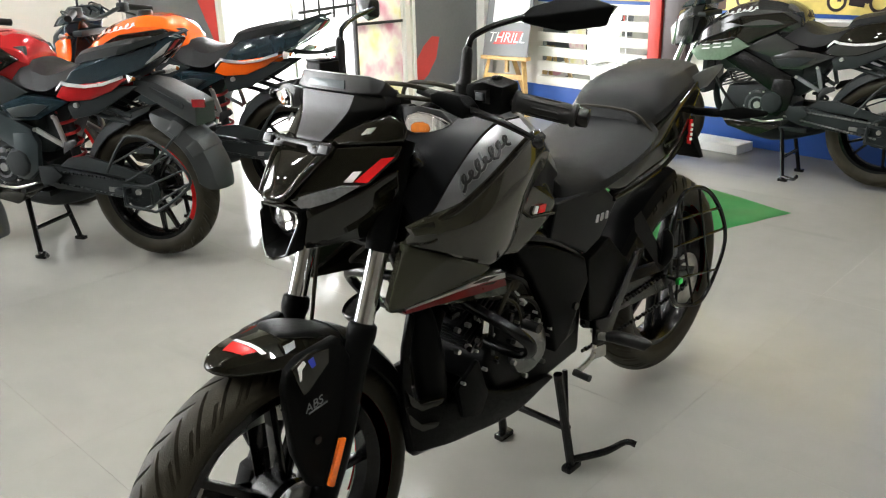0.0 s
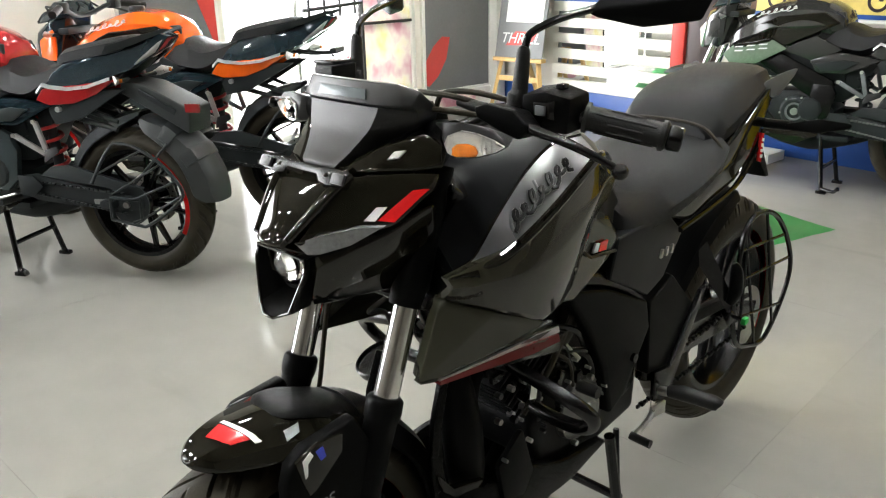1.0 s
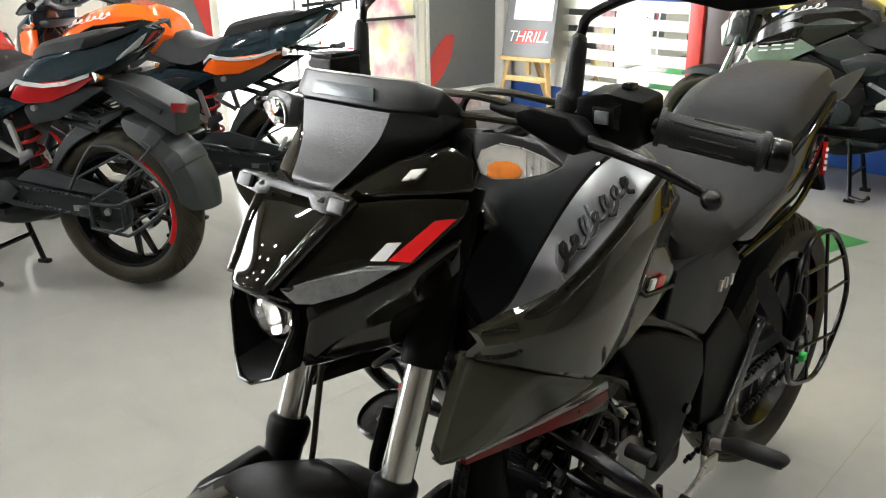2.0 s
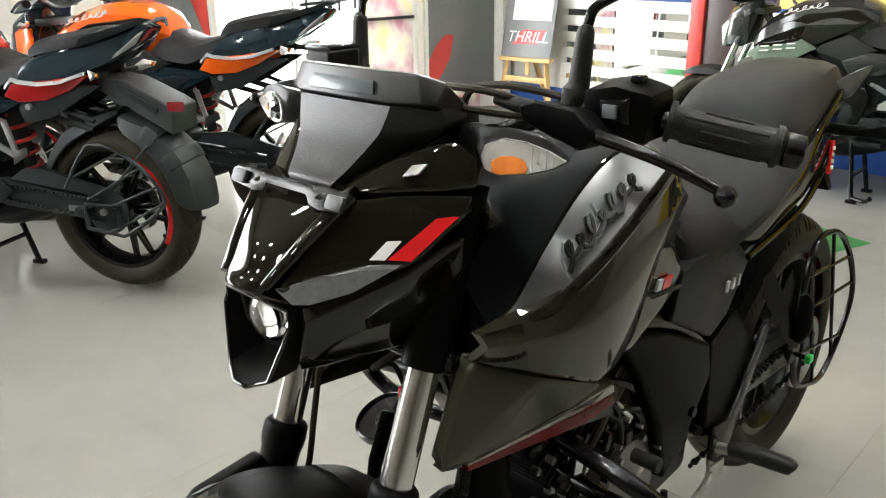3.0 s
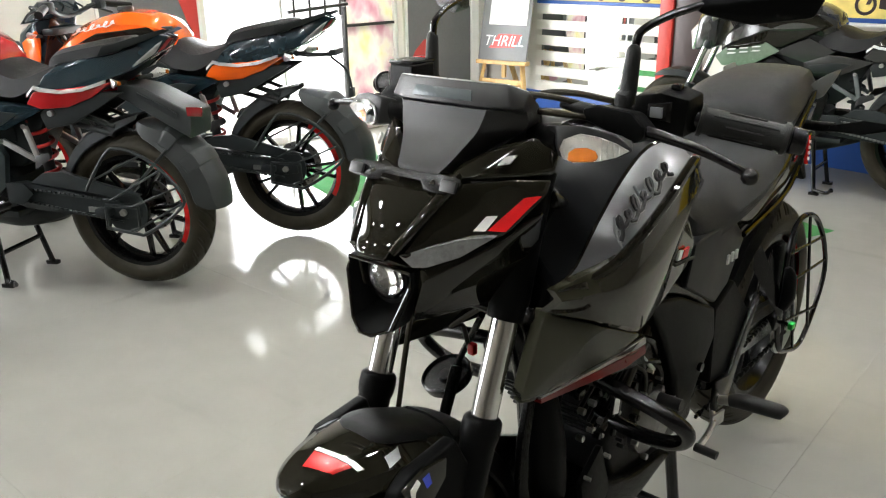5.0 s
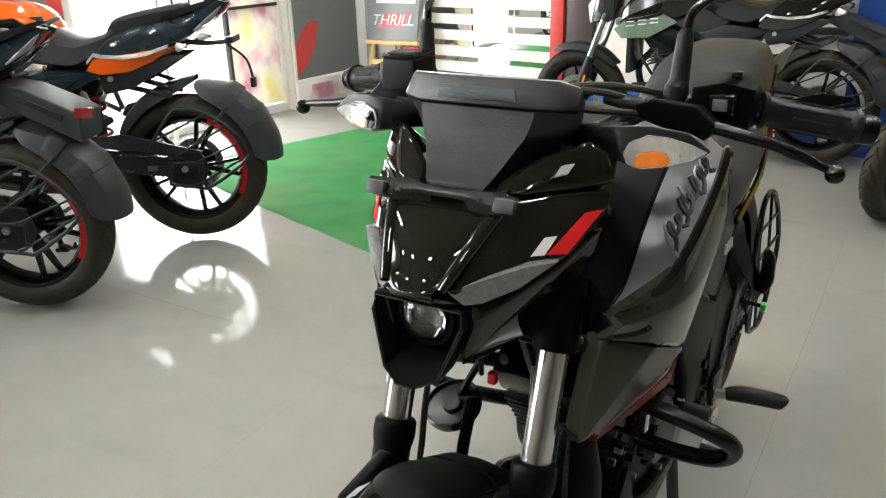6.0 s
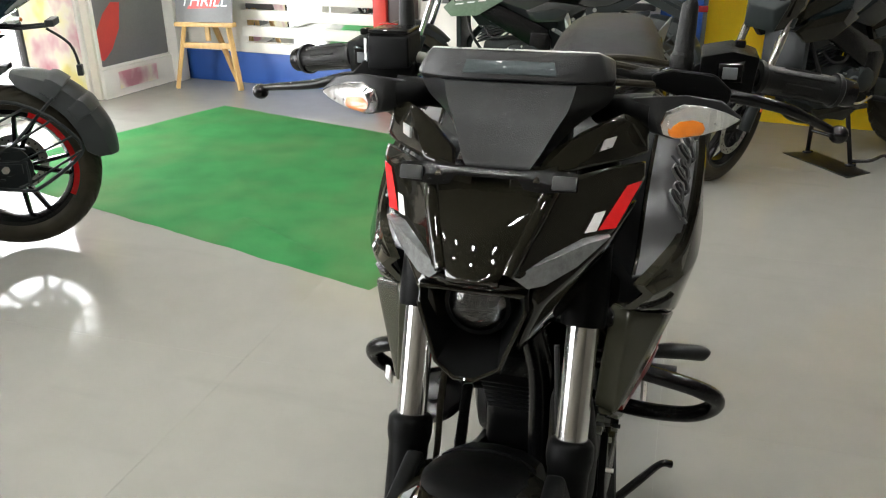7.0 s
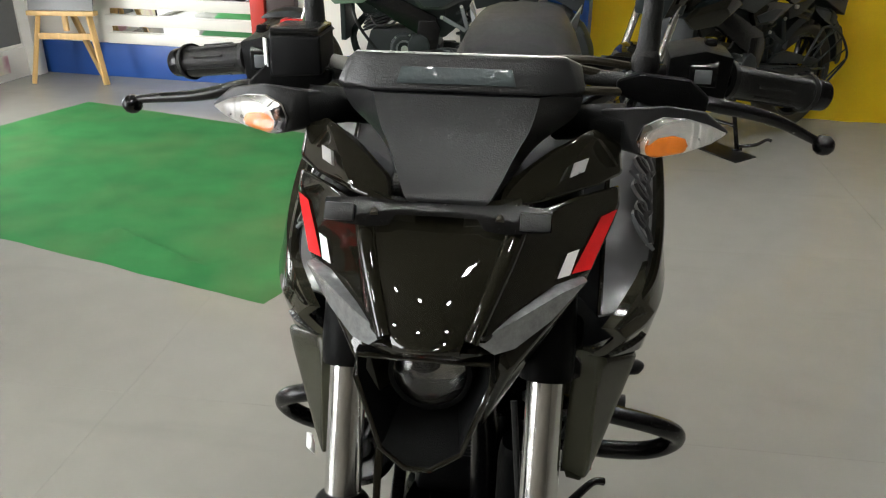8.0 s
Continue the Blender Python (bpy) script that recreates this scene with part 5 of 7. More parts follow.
        decal("fairing_nose", [(s * a, b, c) for a, b, c in ((0.158, -0.008, 0.84), (0.148, -0.008, 0.808), (0.185, 0.03, 0.792), (0.18, 0.022, 0.848))], "gloss", t, fair, "glossy black nose of the fairing", 24, 0.003)
        fin = [(0.134, -0.05, 0.68), (0.182 + wide, 0.15, 0.705), (0.163 + wide, 0.245, 0.68), (0.156 + wide, 0.262, 0.622), (0.156 + wide, 0.13, 0.65)]
        part("shroud_fin", hull([(s * a, b, c) for a, b, c in fin] + [(s * (a - 0.02), b, c + 0.004) for a, b, c in fin], 0.003), "bronze", t, "dark bronze lower shroud fin")
        for nm, z0, z1, mt in (("fin_stripe", 0.0, 0.012, "silver"), ("fin_stripe", 0.013, 0.03, "darkred")):
            st = [(0.1415, -0.02, 0.682 - z0 * 0.2), (0.1705, 0.1, 0.6935 - z0 * 0.5), (0.1785, 0.16, 0.699 - z0), (0.164, 0.238, 0.68 - z0), (0.1625, 0.238 + (z1 - z0) * 0.4, 0.68 - z1), (0.175, 0.155, 0.699 - z1 * 1.1), (0.166, 0.09, 0.6935 - z1 * 0.75), (0.141, -0.02, 0.681 - z1 * 0.3)]
            part(nm, slab([(s * (a + 0.003 + wide * min(1, max(0, b * 8))), b, c) for a, b, c in st], (s * -0.012, 0, 0), 0), mt, t, "stripe decal in silver and dark red")
        # gloss side panel below the tank, with its little marking
        gp = [(0.166, 0.21, 0.81), (0.17, 0.3, 0.86), (0.152, 0.4, 0.83), (0.15, 0.44, 0.775), (0.155, 0.4, 0.75), (0.16, 0.325, 0.748), (0.152, 0.3, 0.7), (0.16, 0.22, 0.72)]
        soft(part("tank_side_panel", hull([(s * a, b, c) for a, b, c in gp] + [(s * (a - 0.03), b, c) for a, b, c in gp], 0), "fairing", t, "glossy olive black panel under the tank"), 0.94, 3)
        part("panel_groove", tube([(s * 0.1655, 0.285, 0.806), (s * 0.1655, 0.325, 0.776), (s * 0.1585, 0.415, 0.762)], 0.0028, 8, 1), "rubber", t)
        part("panel_mark", slab([(s * 0.1675, 0.33, 0.782), (s * 0.1665, 0.345, 0.78), (s * 0.1675, 0.35, 0.795), (s * 0.168, 0.337, 0.797)], (s * -0.004, 0, 0), 0), "white", t, "white mark")
        part("panel_mark", slab([(s * 0.1665, 0.348, 0.7795), (s * 0.164, 0.375, 0.776), (s * 0.1645, 0.38, 0.792), (s * 0.1675, 0.353, 0.7945)], (s * -0.004, 0, 0), 0), "red", t, "red mark")
        # matte side cover behind the engine
        cv = [(0.138, 0.3, 0.71), (0.146, 0.42, 0.682), (0.15, 0.56, 0.615), (0.147, 0.582, 0.55), (0.135, 0.52, 0.42), (0.132, 0.475, 0.39), (0.138, 0.435, 0.51), (0.138, 0.37, 0.62)]
        part("side_cover", slab([(s * a, b, c) for a, b, c in cv], (s * -0.035, 0, 0), 0.008, 3), "matte", t, "matte black side cover")
        part("cover_bolt", rod((s * 0.13, 0.53, 0.5), (s * 0.149, 0.53, 0.5), 0.009), "satin", t)
        fr = [(0.148, 0.42, 0.7), (0.15, 0.44, 0.775), (0.142, 0.63, 0.775), (0.14, 0.7, 0.72), (0.142, 0.63, 0.64), (0.146, 0.565, 0.622)]
        part("frame_cover", slab([(s * a, b, c) for a, b, c in fr], (s * -0.03, 0, 0), 0.006, 3), "tankside", t, "dark satin cover under the seat")
        for k in range(3):
            yy = 0.6 + 0.02 * k
            part("cover_slot", slab([(s * 0.1495, yy, 0.69), (s * 0.1495, yy + 0.008, 0.69), (s * 0.1475, yy + 0.015, 0.706), (s * 0.1475, yy + 0.008, 0.706)], (s * -0.004, 0, 0), 0), "silver", t)
        lc = [(0.142, 0.585, 0.6), (0.138, 0.68, 0.63), (0.136, 0.8, 0.515), (0.136, 0.73, 0.41), (0.14, 0.6, 0.43)]
        part("rear_frame_cover", slab([(s * a, b, c) for a, b, c in lc], (s * -0.03, 0, 0), 0.006, 3), "matte", t, "black cover before the rear wheel")
        # tail
        tl = [(0.142, 0.63, 0.77), (0.15, 0.87, 0.828), (0.128, 1.0, 0.9), (0.11, 1.15, 0.955), (0.105, 1.18, 0.93), (0.115, 1.08, 0.81), (0.13, 0.95, 0.77), (0.14, 0.72, 0.735)]
        soft(part("tail_panel", hull([(s * a, b, c) for a, b, c in tl] + [(s * (a - 0.04), b, c) for a, b, c in tl], 0), "gloss", t, "glossy dark tail panel"), 0.9, 3)
        part("tail_edge", tube([(s * 0.144, 0.68, 0.728), (s * 0.138, 0.9, 0.752), (s * 0.122, 1.04, 0.792), (s * 0.108, 1.13, 0.85)], 0.006, 8, 6), "gloss", t)
        part("tail_badge", slab([(s * 0.128, 1.075, 0.79), (s * 0.128, 1.09, 0.785), (s * 0.12, 1.11, 0.85), (s * 0.12, 1.095, 0.853)], (s * -0.006, 0, 0), 0.001), "red", t, "red tail badge with pale bars")
        for k in range(4):
            part("badge_bar", slab([(s * 0.1295 - s * 0.0018 * k, 1.081 + 0.0045 * k, 0.798 + 0.012 * k), (s * 0.129 - s * 0.0018 * k, 1.092 + 0.0045 * k, 0.796 + 0.012 * k), (s * 0.128 - s * 0.0018 * k, 1.094 + 0.0045 * k, 0.803 + 0.012 * k), (s * 0.128 - s * 0.0018 * k, 1.083 + 0.0045 * k, 0.805 + 0.012 * k)], (s * -0.004, 0, 0), 0), "white", t)
        part("grab_rail", hull([(s * a, b, c) for a, b, c in ((0.1, 1.1, 0.965), (0.125, 1.16, 0.985), (0.13, 1.25, 0.99), (0.12, 1.25, 0.965), (0.11, 1.2, 0.925), (0.1, 1.15, 0.92), (0.115, 1.16, 0.93))], 0.006, 3), "gunmetal", t, "grey cast grab rail")
        ri = part("rear_indicator", hull([(s * a, b, c) for a, b, c in ((0.13, 1.2, 0.845), (0.13, 1.2, 0.86), (0.2, 1.23, 0.875), (0.27, 1.26, 0.865), (0.26, 1.26, 0.85), (0.2, 1.22, 0.84), (0.2, 1.26, 0.86), (0.16, 1.25, 0.85))], 0.004, 3), "matte", t, "black rear turn indicator")
        part("indicator_lens", hull([(s * a, b, c) for a, b, c in ((0.18, 1.255, 0.87), (0.18, 1.255, 0.848), (0.25, 1.268, 0.853), (0.25, 1.268, 0.864), (0.2, 1.27, 0.86))], 0.002), "drl", ri)
        part("indicator_stem", rod((s * 0.05, 1.22, 0.85), (s * 0.14, 1.215, 0.853), 0.012), "matte", ri)
        # foot rests and their brackets
        br = [(0.148, 0.62, 0.43), (0.15, 0.68, 0.42), (0.148, 0.8, 0.56), (0.146, 0.83, 0.56), (0.146, 0.74, 0.43), (0.15, 0.68, 0.35), (0.15, 0.62, 0.36)]
        part("footrest_bracket", slab([(s * a, b, c) for a, b, c in br], (s * -0.012, 0, 0), 0.003), "satin", t, "black cast footrest bracket")
        pg = part("footrest", tube([(s * 0.17, 0.64, 0.385), (s * 0.2, 0.645, 0.39), (s * 0.265, 0.655, 0.388), (s * 0.275, 0.657, 0.386)], [0.013, 0.017, 0.016, 0.01], 14, 4), "grip", t, "black rubber footrest")
        part("footrest_pin", rod((s * 0.14, 0.635, 0.38), (s * 0.175, 0.64, 0.385), 0.01), "steel", pg)
        part("pillion_footrest", tube([(s * 0.17, 0.9, 0.5), (s * 0.178, 0.905, 0.53), (s * 0.178, 0.9, 0.58), (s * 0.172, 0.895, 0.6)], [0.01, 0.016, 0.014, 0.006], 12, 4), "matte", t, "folded pillion footrest")
        part("pillion_bracket", hull([(s * a, b, c) for a, b, c in ((0.12, 0.82, 0.64), (0.13, 0.84, 0.66), (0.165, 0.9, 0.5), (0.175, 0.92, 0.5), (0.165, 0.9, 0.475), (0.12, 0.83, 0.6))], 0.004), "satin", t)
    # seats
    rider = loft([
        [(a, 0.445, c) for a, c in ringed([(0, 0.895), (0.05, 0.89), (0.085, 0.872), (0.1, 0.85), (0.09, 0.82), (0.04, 0.8)])],
        [(a, 0.5, c) for a, c in ringed([(0, 0.865), (0.06, 0.86), (0.105, 0.84), (0.135, 0.79), (0.138, 0.76), (0.05, 0.74)])],
        [(a, 0.6, c) for a, c in ringed([(0, 0.842), (0.07, 0.838), (0.12, 0.82), (0.146, 0.785), (0.146, 0.762), (0.05, 0.74)])],
        [(a, 0.72, c) for a, c in ringed([(0, 0.85), (0.08, 0.847), (0.13, 0.836), (0.158, 0.808), (0.152, 0.785), (0.05, 0.76)])],
        [(a, 0.82, c) for a, c in ringed([(0, 0.875), (0.08, 0.872), (0.13, 0.862), (0.156, 0.836), (0.148, 0.812), (0.05, 0.79)])],
        [(a, 0.88, c) for a, c in ringed([(0, 0.9), (0.07, 0.898), (0.115, 0.885), (0.142, 0.86), (0.138, 0.835), (0.05, 0.81)])]], 6)
    part("rider_seat", rider, "seat", t, "black grained vinyl rider seat", 40)
    pillion = loft([
        [(a, 0.845, c) for a, c in ringed([(0, 0.905), (0.05, 0.904), (0.085, 0.897), (0.1, 0.885), (0.1, 0.87), (0.04, 0.85)])],
        [(a, 0.885 if a > -1 else 0, c) for a, c in ringed([(0, 0.955), (0.06, 0.952), (0.1, 0.935), (0.125, 0.895), (0.122, 0.87), (0.04, 0.85)])],
        [(a, 0.97, c) for a, c in ringed([(0, 0.985), (0.07, 0.982), (0.105, 0.965), (0.128, 0.92), (0.12, 0.89), (0.04, 0.87)])],
        [(a, 1.1, c) for a, c in ringed([(0, 0.998), (0.06, 0.996), (0.09, 0.985), (0.11, 0.95), (0.105, 0.925), (0.04, 0.91)])],
        [(a, 1.19, c) for a, c in ringed([(0, 0.995), (0.05, 0.993), (0.075, 0.985), (0.09, 0.96), (0.088, 0.94), (0.04, 0.925)])],
        [(a, 1.205, c) for a, c in ringed([(0, 0.975), (0.04, 0.974), (0.06, 0.969), (0.07, 0.955), (0.07, 0.945), (0.03, 0.935)])]], 6)
    part("pillion_seat", pillion, "seat", t, "raised black vinyl pillion seat", 40)
    part("seat_piping", tube([(0.143, 0.862, 0.845), (0.122, 0.852, 0.878), (0.085, 0.846, 0.905), (0.0, 0.843, 0.912), (-0.085, 0.846, 0.905), (-0.122, 0.852, 0.878), (-0.143, 0.862, 0.845)], 0.0035, 8, 5), "rubber", t)
    part("tail_end", hull(both([(0.09, 1.15, 0.94), (0.06, 1.27, 0.955), (0.05, 1.3, 0.94), (0.05, 1.28, 0.9), (0.09, 1.15, 0.85)]), 0.008, 3), "gloss", t)
    part("tail_lamp", hull(both([(0.045, 1.3, 0.942), (0.045, 1.31, 0.925), (0.045, 1.285, 0.905), (0.03, 1.27, 0.92)]), 0.003), "taillens", t, "red tail lamp")
    part("rear_plate_holder", hull(both([(0.05, 1.15, 0.86), (0.06, 1.2, 0.87), (0.07, 1.28, 0.7), (0.07, 1.3, 0.7), (0.04, 1.2, 0.8)]), 0.005), "matte", t)
    # engine
    eng = part("engine", hull(both([(0.1, 0.28, 0.36), (0.1, 0.62, 0.33), (0.105, 0.62, 0.47), (0.1, 0.5, 0.53), (0.1, 0.3, 0.52), (0.09, 0.26, 0.44), (0.08, 0.4, 0.28)]), 0.015, 3), "dark", t, "dark cast engine block")
    cyl = Vector((0, 0.3, 0.5))
    ax = Vector((0, -0.55, 0.83)).normalized()
    sd = Vector((0, 0.83, 0.55))
    for i in range(7):
        c = cyl + ax * (0.012 + 0.016 * i)
        part("cooling_fin", moved(box((0, 0, 0), (0.17, 0.14, 0.006), 0.002), Matrix.Translation(c) @ Vector((0, 0, 1)).rotation_difference(ax).to_matrix().to_4x4()), "dark", eng)
    part("cylinder", moved(box((0, 0, 0.06), (0.14, 0.115, 0.14), 0.008), Matrix.Translation(cyl) @ Vector((0, 0, 1)).rotation_difference(ax).to_matrix().to_4x4()), "dark", eng)
    part("cylinder_head", moved(box((0, 0, 0.155), (0.18, 0.13, 0.075), 0.014), Matrix.Translation(cyl) @ Vector((0, 0, 1)).rotation_difference(ax).to_matrix().to_4x4()), "satin", eng)
    for a in (-0.07, 0.07):
        for b in (-0.045, 0.045):
            q = cyl + ax * 0.19 + Vector((a, 0, 0)) + sd.normalized() * b
            part("bolt", rod(q, q + ax * 0.012, 0.007, n=6), "alloy", eng)
    for s in (1, -1):
        cc = (0, 0.395, 0.432)
        part("crank_cover", lathe([(0.0, 0.14), (0.022, 0.14), (0.026, 0.134), (0.04, 0.13), (0.05, 0.12), (0.062, 0.114), (0.064, 0.1)], cc, 32) if s > 0 else moved(lathe([(0.0, 0.13), (0.07, 0.13), (0.1, 0.118), (0.108, 0.1)], cc, 32), Matrix.Diagonal((-1, 1, 1, 1))), "casting" if s > 0 else "dark", eng, "cast alloy crank cover")
        for k in range(6):
            q = polar(cc, 0.066, 60 * k + 20, s * 0.112)
            part("bolt", rod(q, (q[0] + s * 0.012, q[1], q[2]), 0.006, n=6), "steel", eng)
    part("sprocket_cover", hull([(0.1, 0.46, 0.5), (0.128, 0.47, 0.49), (0.128, 0.5, 0.4), (0.1, 0.5, 0.38), (0.13, 0.56, 0.42), (0.13, 0.57, 0.5), (0.125, 0.52, 0.54), (0.1, 0.58, 0.45)], 0.008, 3), "satin", eng)
    part("cover_emblem", slab([(0.13, 0.462, 0.478), (0.1305, 0.476, 0.474), (0.1305, 0.482, 0.44), (0.13, 0.468, 0.444)], (0.002, 0, 0), 0.0006), "alloy", eng, "small pale emblem")
    for k in range(8):
        a = 0.16 + 0.033 * (k % 4)
        part("bolt", rod((0.098, a, 0.56 - 0.05 * (k // 4)), (0.11, a, 0.56 - 0.05 * (k // 4)), 0.006, n=6), "steel", eng)
    rng = random.Random(11)
    for k in range(34):
        q = Vector((0.102 + 0.022 * rng.random(), 0.13 + 0.33 * rng.random(), 0.44 + 0.2 * rng.random()))
        part("bolt", rod(q, q + Vector((0.012, 0, 0)), rng.choice((0.0035, 0.0045, 0.006)), n=6), rng.choice(("steel", "satin", "dark", "dark")), eng)
    for k in range(9):
        q = Vector((0.1 + 0.015 * rng.random(), 0.13 + 0.2 * rng.random(), 0.58 + 0.08 * rng.random()))
        w = q + Vector((0.0, 0.06 + 0.1 * rng.random(), -0.06 - 0.1 * rng.random()))
        part("hose", tube([q, q.lerp(w, 0.4) + Vector((0.02, 0.02, 0.01)), w], 0.003 + 0.004 * rng.random(), 8, 6), rng.choice(("grip", "satin", "rubber")), eng)
    for k in range(5):
        part("bracket", box((0.108, 0.15 + 0.06 * k, 0.6 - 0.025 * k), (0.01, 0.03, 0.014 + 0.006 * (k % 3)), 0.003, Matrix.Rotation(0.4 * k, 4, "X")), "satin", eng)
    part("dip_stick", rod((0.118, 0.33, 0.595), (0.128, 0.36, 0.56), 0.004), "alloy", eng)
    part("intake_hose", tube([(0.05, 0.42, 0.66), (0.09, 0.38, 0.64), (0.1, 0.33, 0.6), (0.08, 0.28, 0.6)], 0.02, 12, 6), "rubber", eng)
    part("throttle_body", rod((0.03, 0.42, 0.65), (0.06, 0.33, 0.63), 0.028), "dark", eng)
    part("oil_line", tube([(0.11, 0.22, 0.5), (0.125, 0.27, 0.57), (0.12, 0.33, 0.63), (0.1, 0.4, 0.66)], 0.006, 8, 6), "rubber", eng)
    part("paper_tag", slab([(0.138, 0.2, 0.548), (0.138, 0.218, 0.543), (0.138, 0.222, 0.57), (0.138, 0.205, 0.575)], (0.001, 0, 0), 0), "sticker", eng, "white printed tag")
    part("down_tube", tube([(0, 0.1, 0.86), (0, 0.09, 0.75), (0.02, 0.12, 0.62), (0.02, 0.15, 0.45), (0.02, 0.24, 0.3)], 0.019, 12, 6), "satin", t)
    part("exhaust_pipe", tube([(0.03, 0.2, 0.6), (0.06, 0.13, 0.57), (0.065, 0.115, 0.45), (0.04, 0.18, 0.32), (-0.06, 0.4, 0.3), (-0.11, 0.7, 0.3)], 0.021, 12, 6), "dark", t, "dark exhaust pipe")
    part("exhaust_shield", tube([(0.066, 0.085, 0.625), (0.07, 0.088, 0.6), (0.074, 0.098, 0.52), (0.074, 0.108, 0.44), (0.07, 0.112, 0.4)], [0.022, 0.03, 0.036, 0.034, 0.03], 18, 5), "matte", t, "rounded matte black exhaust shield")
    part("silencer", tube([(-0.12, 0.68, 0.3), (-0.15, 0.8, 0.34), (-0.165, 1.0, 0.42), (-0.17, 1.15, 0.48)], [0.03, 0.055, 0.06, 0.05], 18, 6), "matte", t, "stubby black silencer")
    part("horn", moved(lathe([(0.0, -0.02), (0.03, -0.018), (0.044, -0.008), (0.046, 0.002), (0.046, 0.008), (0.043, 0.01), (0.041, 0.004), (0.016, 0.002), (0.014, 0.007), (0.0, 0.008)], (0, 0, 0), 36, "z"), Matrix.Translation((-0.136, 0.11, 0.562)) @ Vector((0, 0, 1)).rotation_difference(Vector((-0.12, -0.4, 0.9))).to_matrix().to_4x4()), "satin", t, "round black horn", 25)
    part("horn_bracket", tube([(-0.14, 0.13, 0.56), (-0.11, 0.13, 0.62), (-0.06, 0.11, 0.7)], 0.006, 8, 4), "satin", t)
    part("wire_plug", box((-0.04, 0.06, 0.665), (0.012, 0.012, 0.018), 0.002), "red", t, "red wiring plug")
    part("film_scrap", hull([(-0.16 + random.uniform(-0.008, 0.008), -0.022 + random.uniform(-0.006, 0.006), 0.672 + random.uniform(-0.014, 0.012)) for _ in range(14)], 0.0), "sticker", t, "crumpled scrap of clear film", flat=True)
    # engine guard
    for s in (1, -1):
        part("engine_guard", tube([(s * 0.05, 0.17, 0.63), (s * 0.12, 0.165, 0.625), (s * 0.2, 0.165, 0.612), (s * 0.248, 0.172, 0.596), (s * 0.267, 0.19, 0.572), (s * 0.258, 0.205, 0.545), (s * 0.225, 0.215, 0.525), (s * 0.16, 0.225, 0.516), (s * 0.08, 0.25, 0.51)], 0.0125, 14, 6), "satin", t, "black tubular engine guard")
        part("guard_slider", rod((s * 0.17, 0.3, 0.545), (s * 0.21, 0.3, 0.545), 0.011), "grip", t)
    # belly pan
    for s in (1, -1):
        rows = ((0.02, 0.448, 0.415, 0.083, 0.08), (0.03, 0.442, 0.345, 0.086, 0.08), (0.04, 0.437, 0.306, 0.09, 0.08), (0.09, 0.41, 0.297, 0.105, 0.084), (0.14, 0.4, 0.288, 0.112, 0.088), (0.21, 0.4, 0.279, 0.117, 0.09), (0.26, 0.378, 0.275, 0.119, 0.092), (0.31, 0.356, 0.274, 0.119, 0.095), (0.37, 0.342, 0.28, 0.119, 0.1), (0.445, 0.332, 0.304, 0.117, 0.106), (0.48, 0.324, 0.318, 0.116, 0.112))
        ring = []
        for y, zt, zb, xt, xb in rows:
            h = zt - zb
            o = [(xt - 0.004, zt), (xt, zt - 0.06 * h), (xt + 0.003, zt - 0.45 * h), ((xt + xb) / 2 + 0.006, zb + 0.12 * h), (xb, zb)]
            ring.append([(s * x, y, z) for x, z in o] + [(s * (x - 0.012), y, z + 0.001) for x, z in o[::-1]])
        part("belly_pan", loft(ring, 5), "pan", t, "black belly pan side", 30)
        blade = [(0.078, 0.05, 0.628), (0.082, 0.026, 0.56), (0.084, 0.018, 0.5), (0.086, 0.018, 0.43), (0.09, 0.05, 0.425), (0.088, 0.04, 0.47), (0.086, 0.04, 0.54), (0.08, 0.066, 0.62)]
        part("belly_spoiler", slab([(s * a, b, c) for a, b, c in blade], (s * -0.014, 0.004, 0), 0.004, 3), "pan", t, "narrow black engine spoiler")
        for k in range(2):
            d, q = 0.048 * k, 1 - 0.35 * k
            v = [(0.088, 0.022, 0.47 - d), (0.096, 0.05, 0.434 - d), (0.112, 0.05 + 0.058 * q, 0.43 - d), (0.112, 0.05 + 0.044 * q, 0.42 - d), (0.098, 0.05, 0.417 - d), (0.09, 0.03, 0.435 - d)]
            part("belly_vane", slab([(s * (a + 0.006), b, c) for a, b, c in v], (s * -0.018, 0, -0.002), 0.003), "gloss", t, "glossy chevron vane")
    part("side_plate", slab([(0.121, 0.142, 0.435), (0.118, 0.207, 0.474), (0.116, 0.214, 0.472), (0.119, 0.243, 0.378), (0.122, 0.212, 0.342), (0.123, 0.155, 0.36)], (-0.012, 0, 0), 0.004), "matte", t, "black kite-shaped engine plate")
    part("belly_front", hull(both([(0.076, 0.1, 0.4), (0.076, 0.1, 0.31), (0.03, 0.105, 0.3), (0.05, 0.16, 0.287), (0.07, 0.125, 0.41)]), 0.008), "pan", t)
    part("belly_floor", hull(both([(0.05, 0.12, 0.29), (0.09, 0.36, 0.28), (0.1, 0.45, 0.308), (0.05, 0.12, 0.3), (0.1, 0.45, 0.318)]), 0.006), "pan", t)
    # frame rails, swing arm, chain
    for s in (1, -1):
        part("frame_rail", tube([(s * 0.03, 0.12, 0.84), (s * 0.11, 0.28, 0.75), (s * 0.12, 0.5, 0.66), (s * 0.115, 0.62, 0.52), (s * 0.11, 0.64, 0.4)], 0.02, 12, 5), "satin", t)
        part("seat_rail", tube([(s * 0.11, 0.5, 0.68), (s * 0.11, 0.8, 0.74), (s * 0.09, 1.1, 0.86)], 0.013, 10, 5), "satin", t)
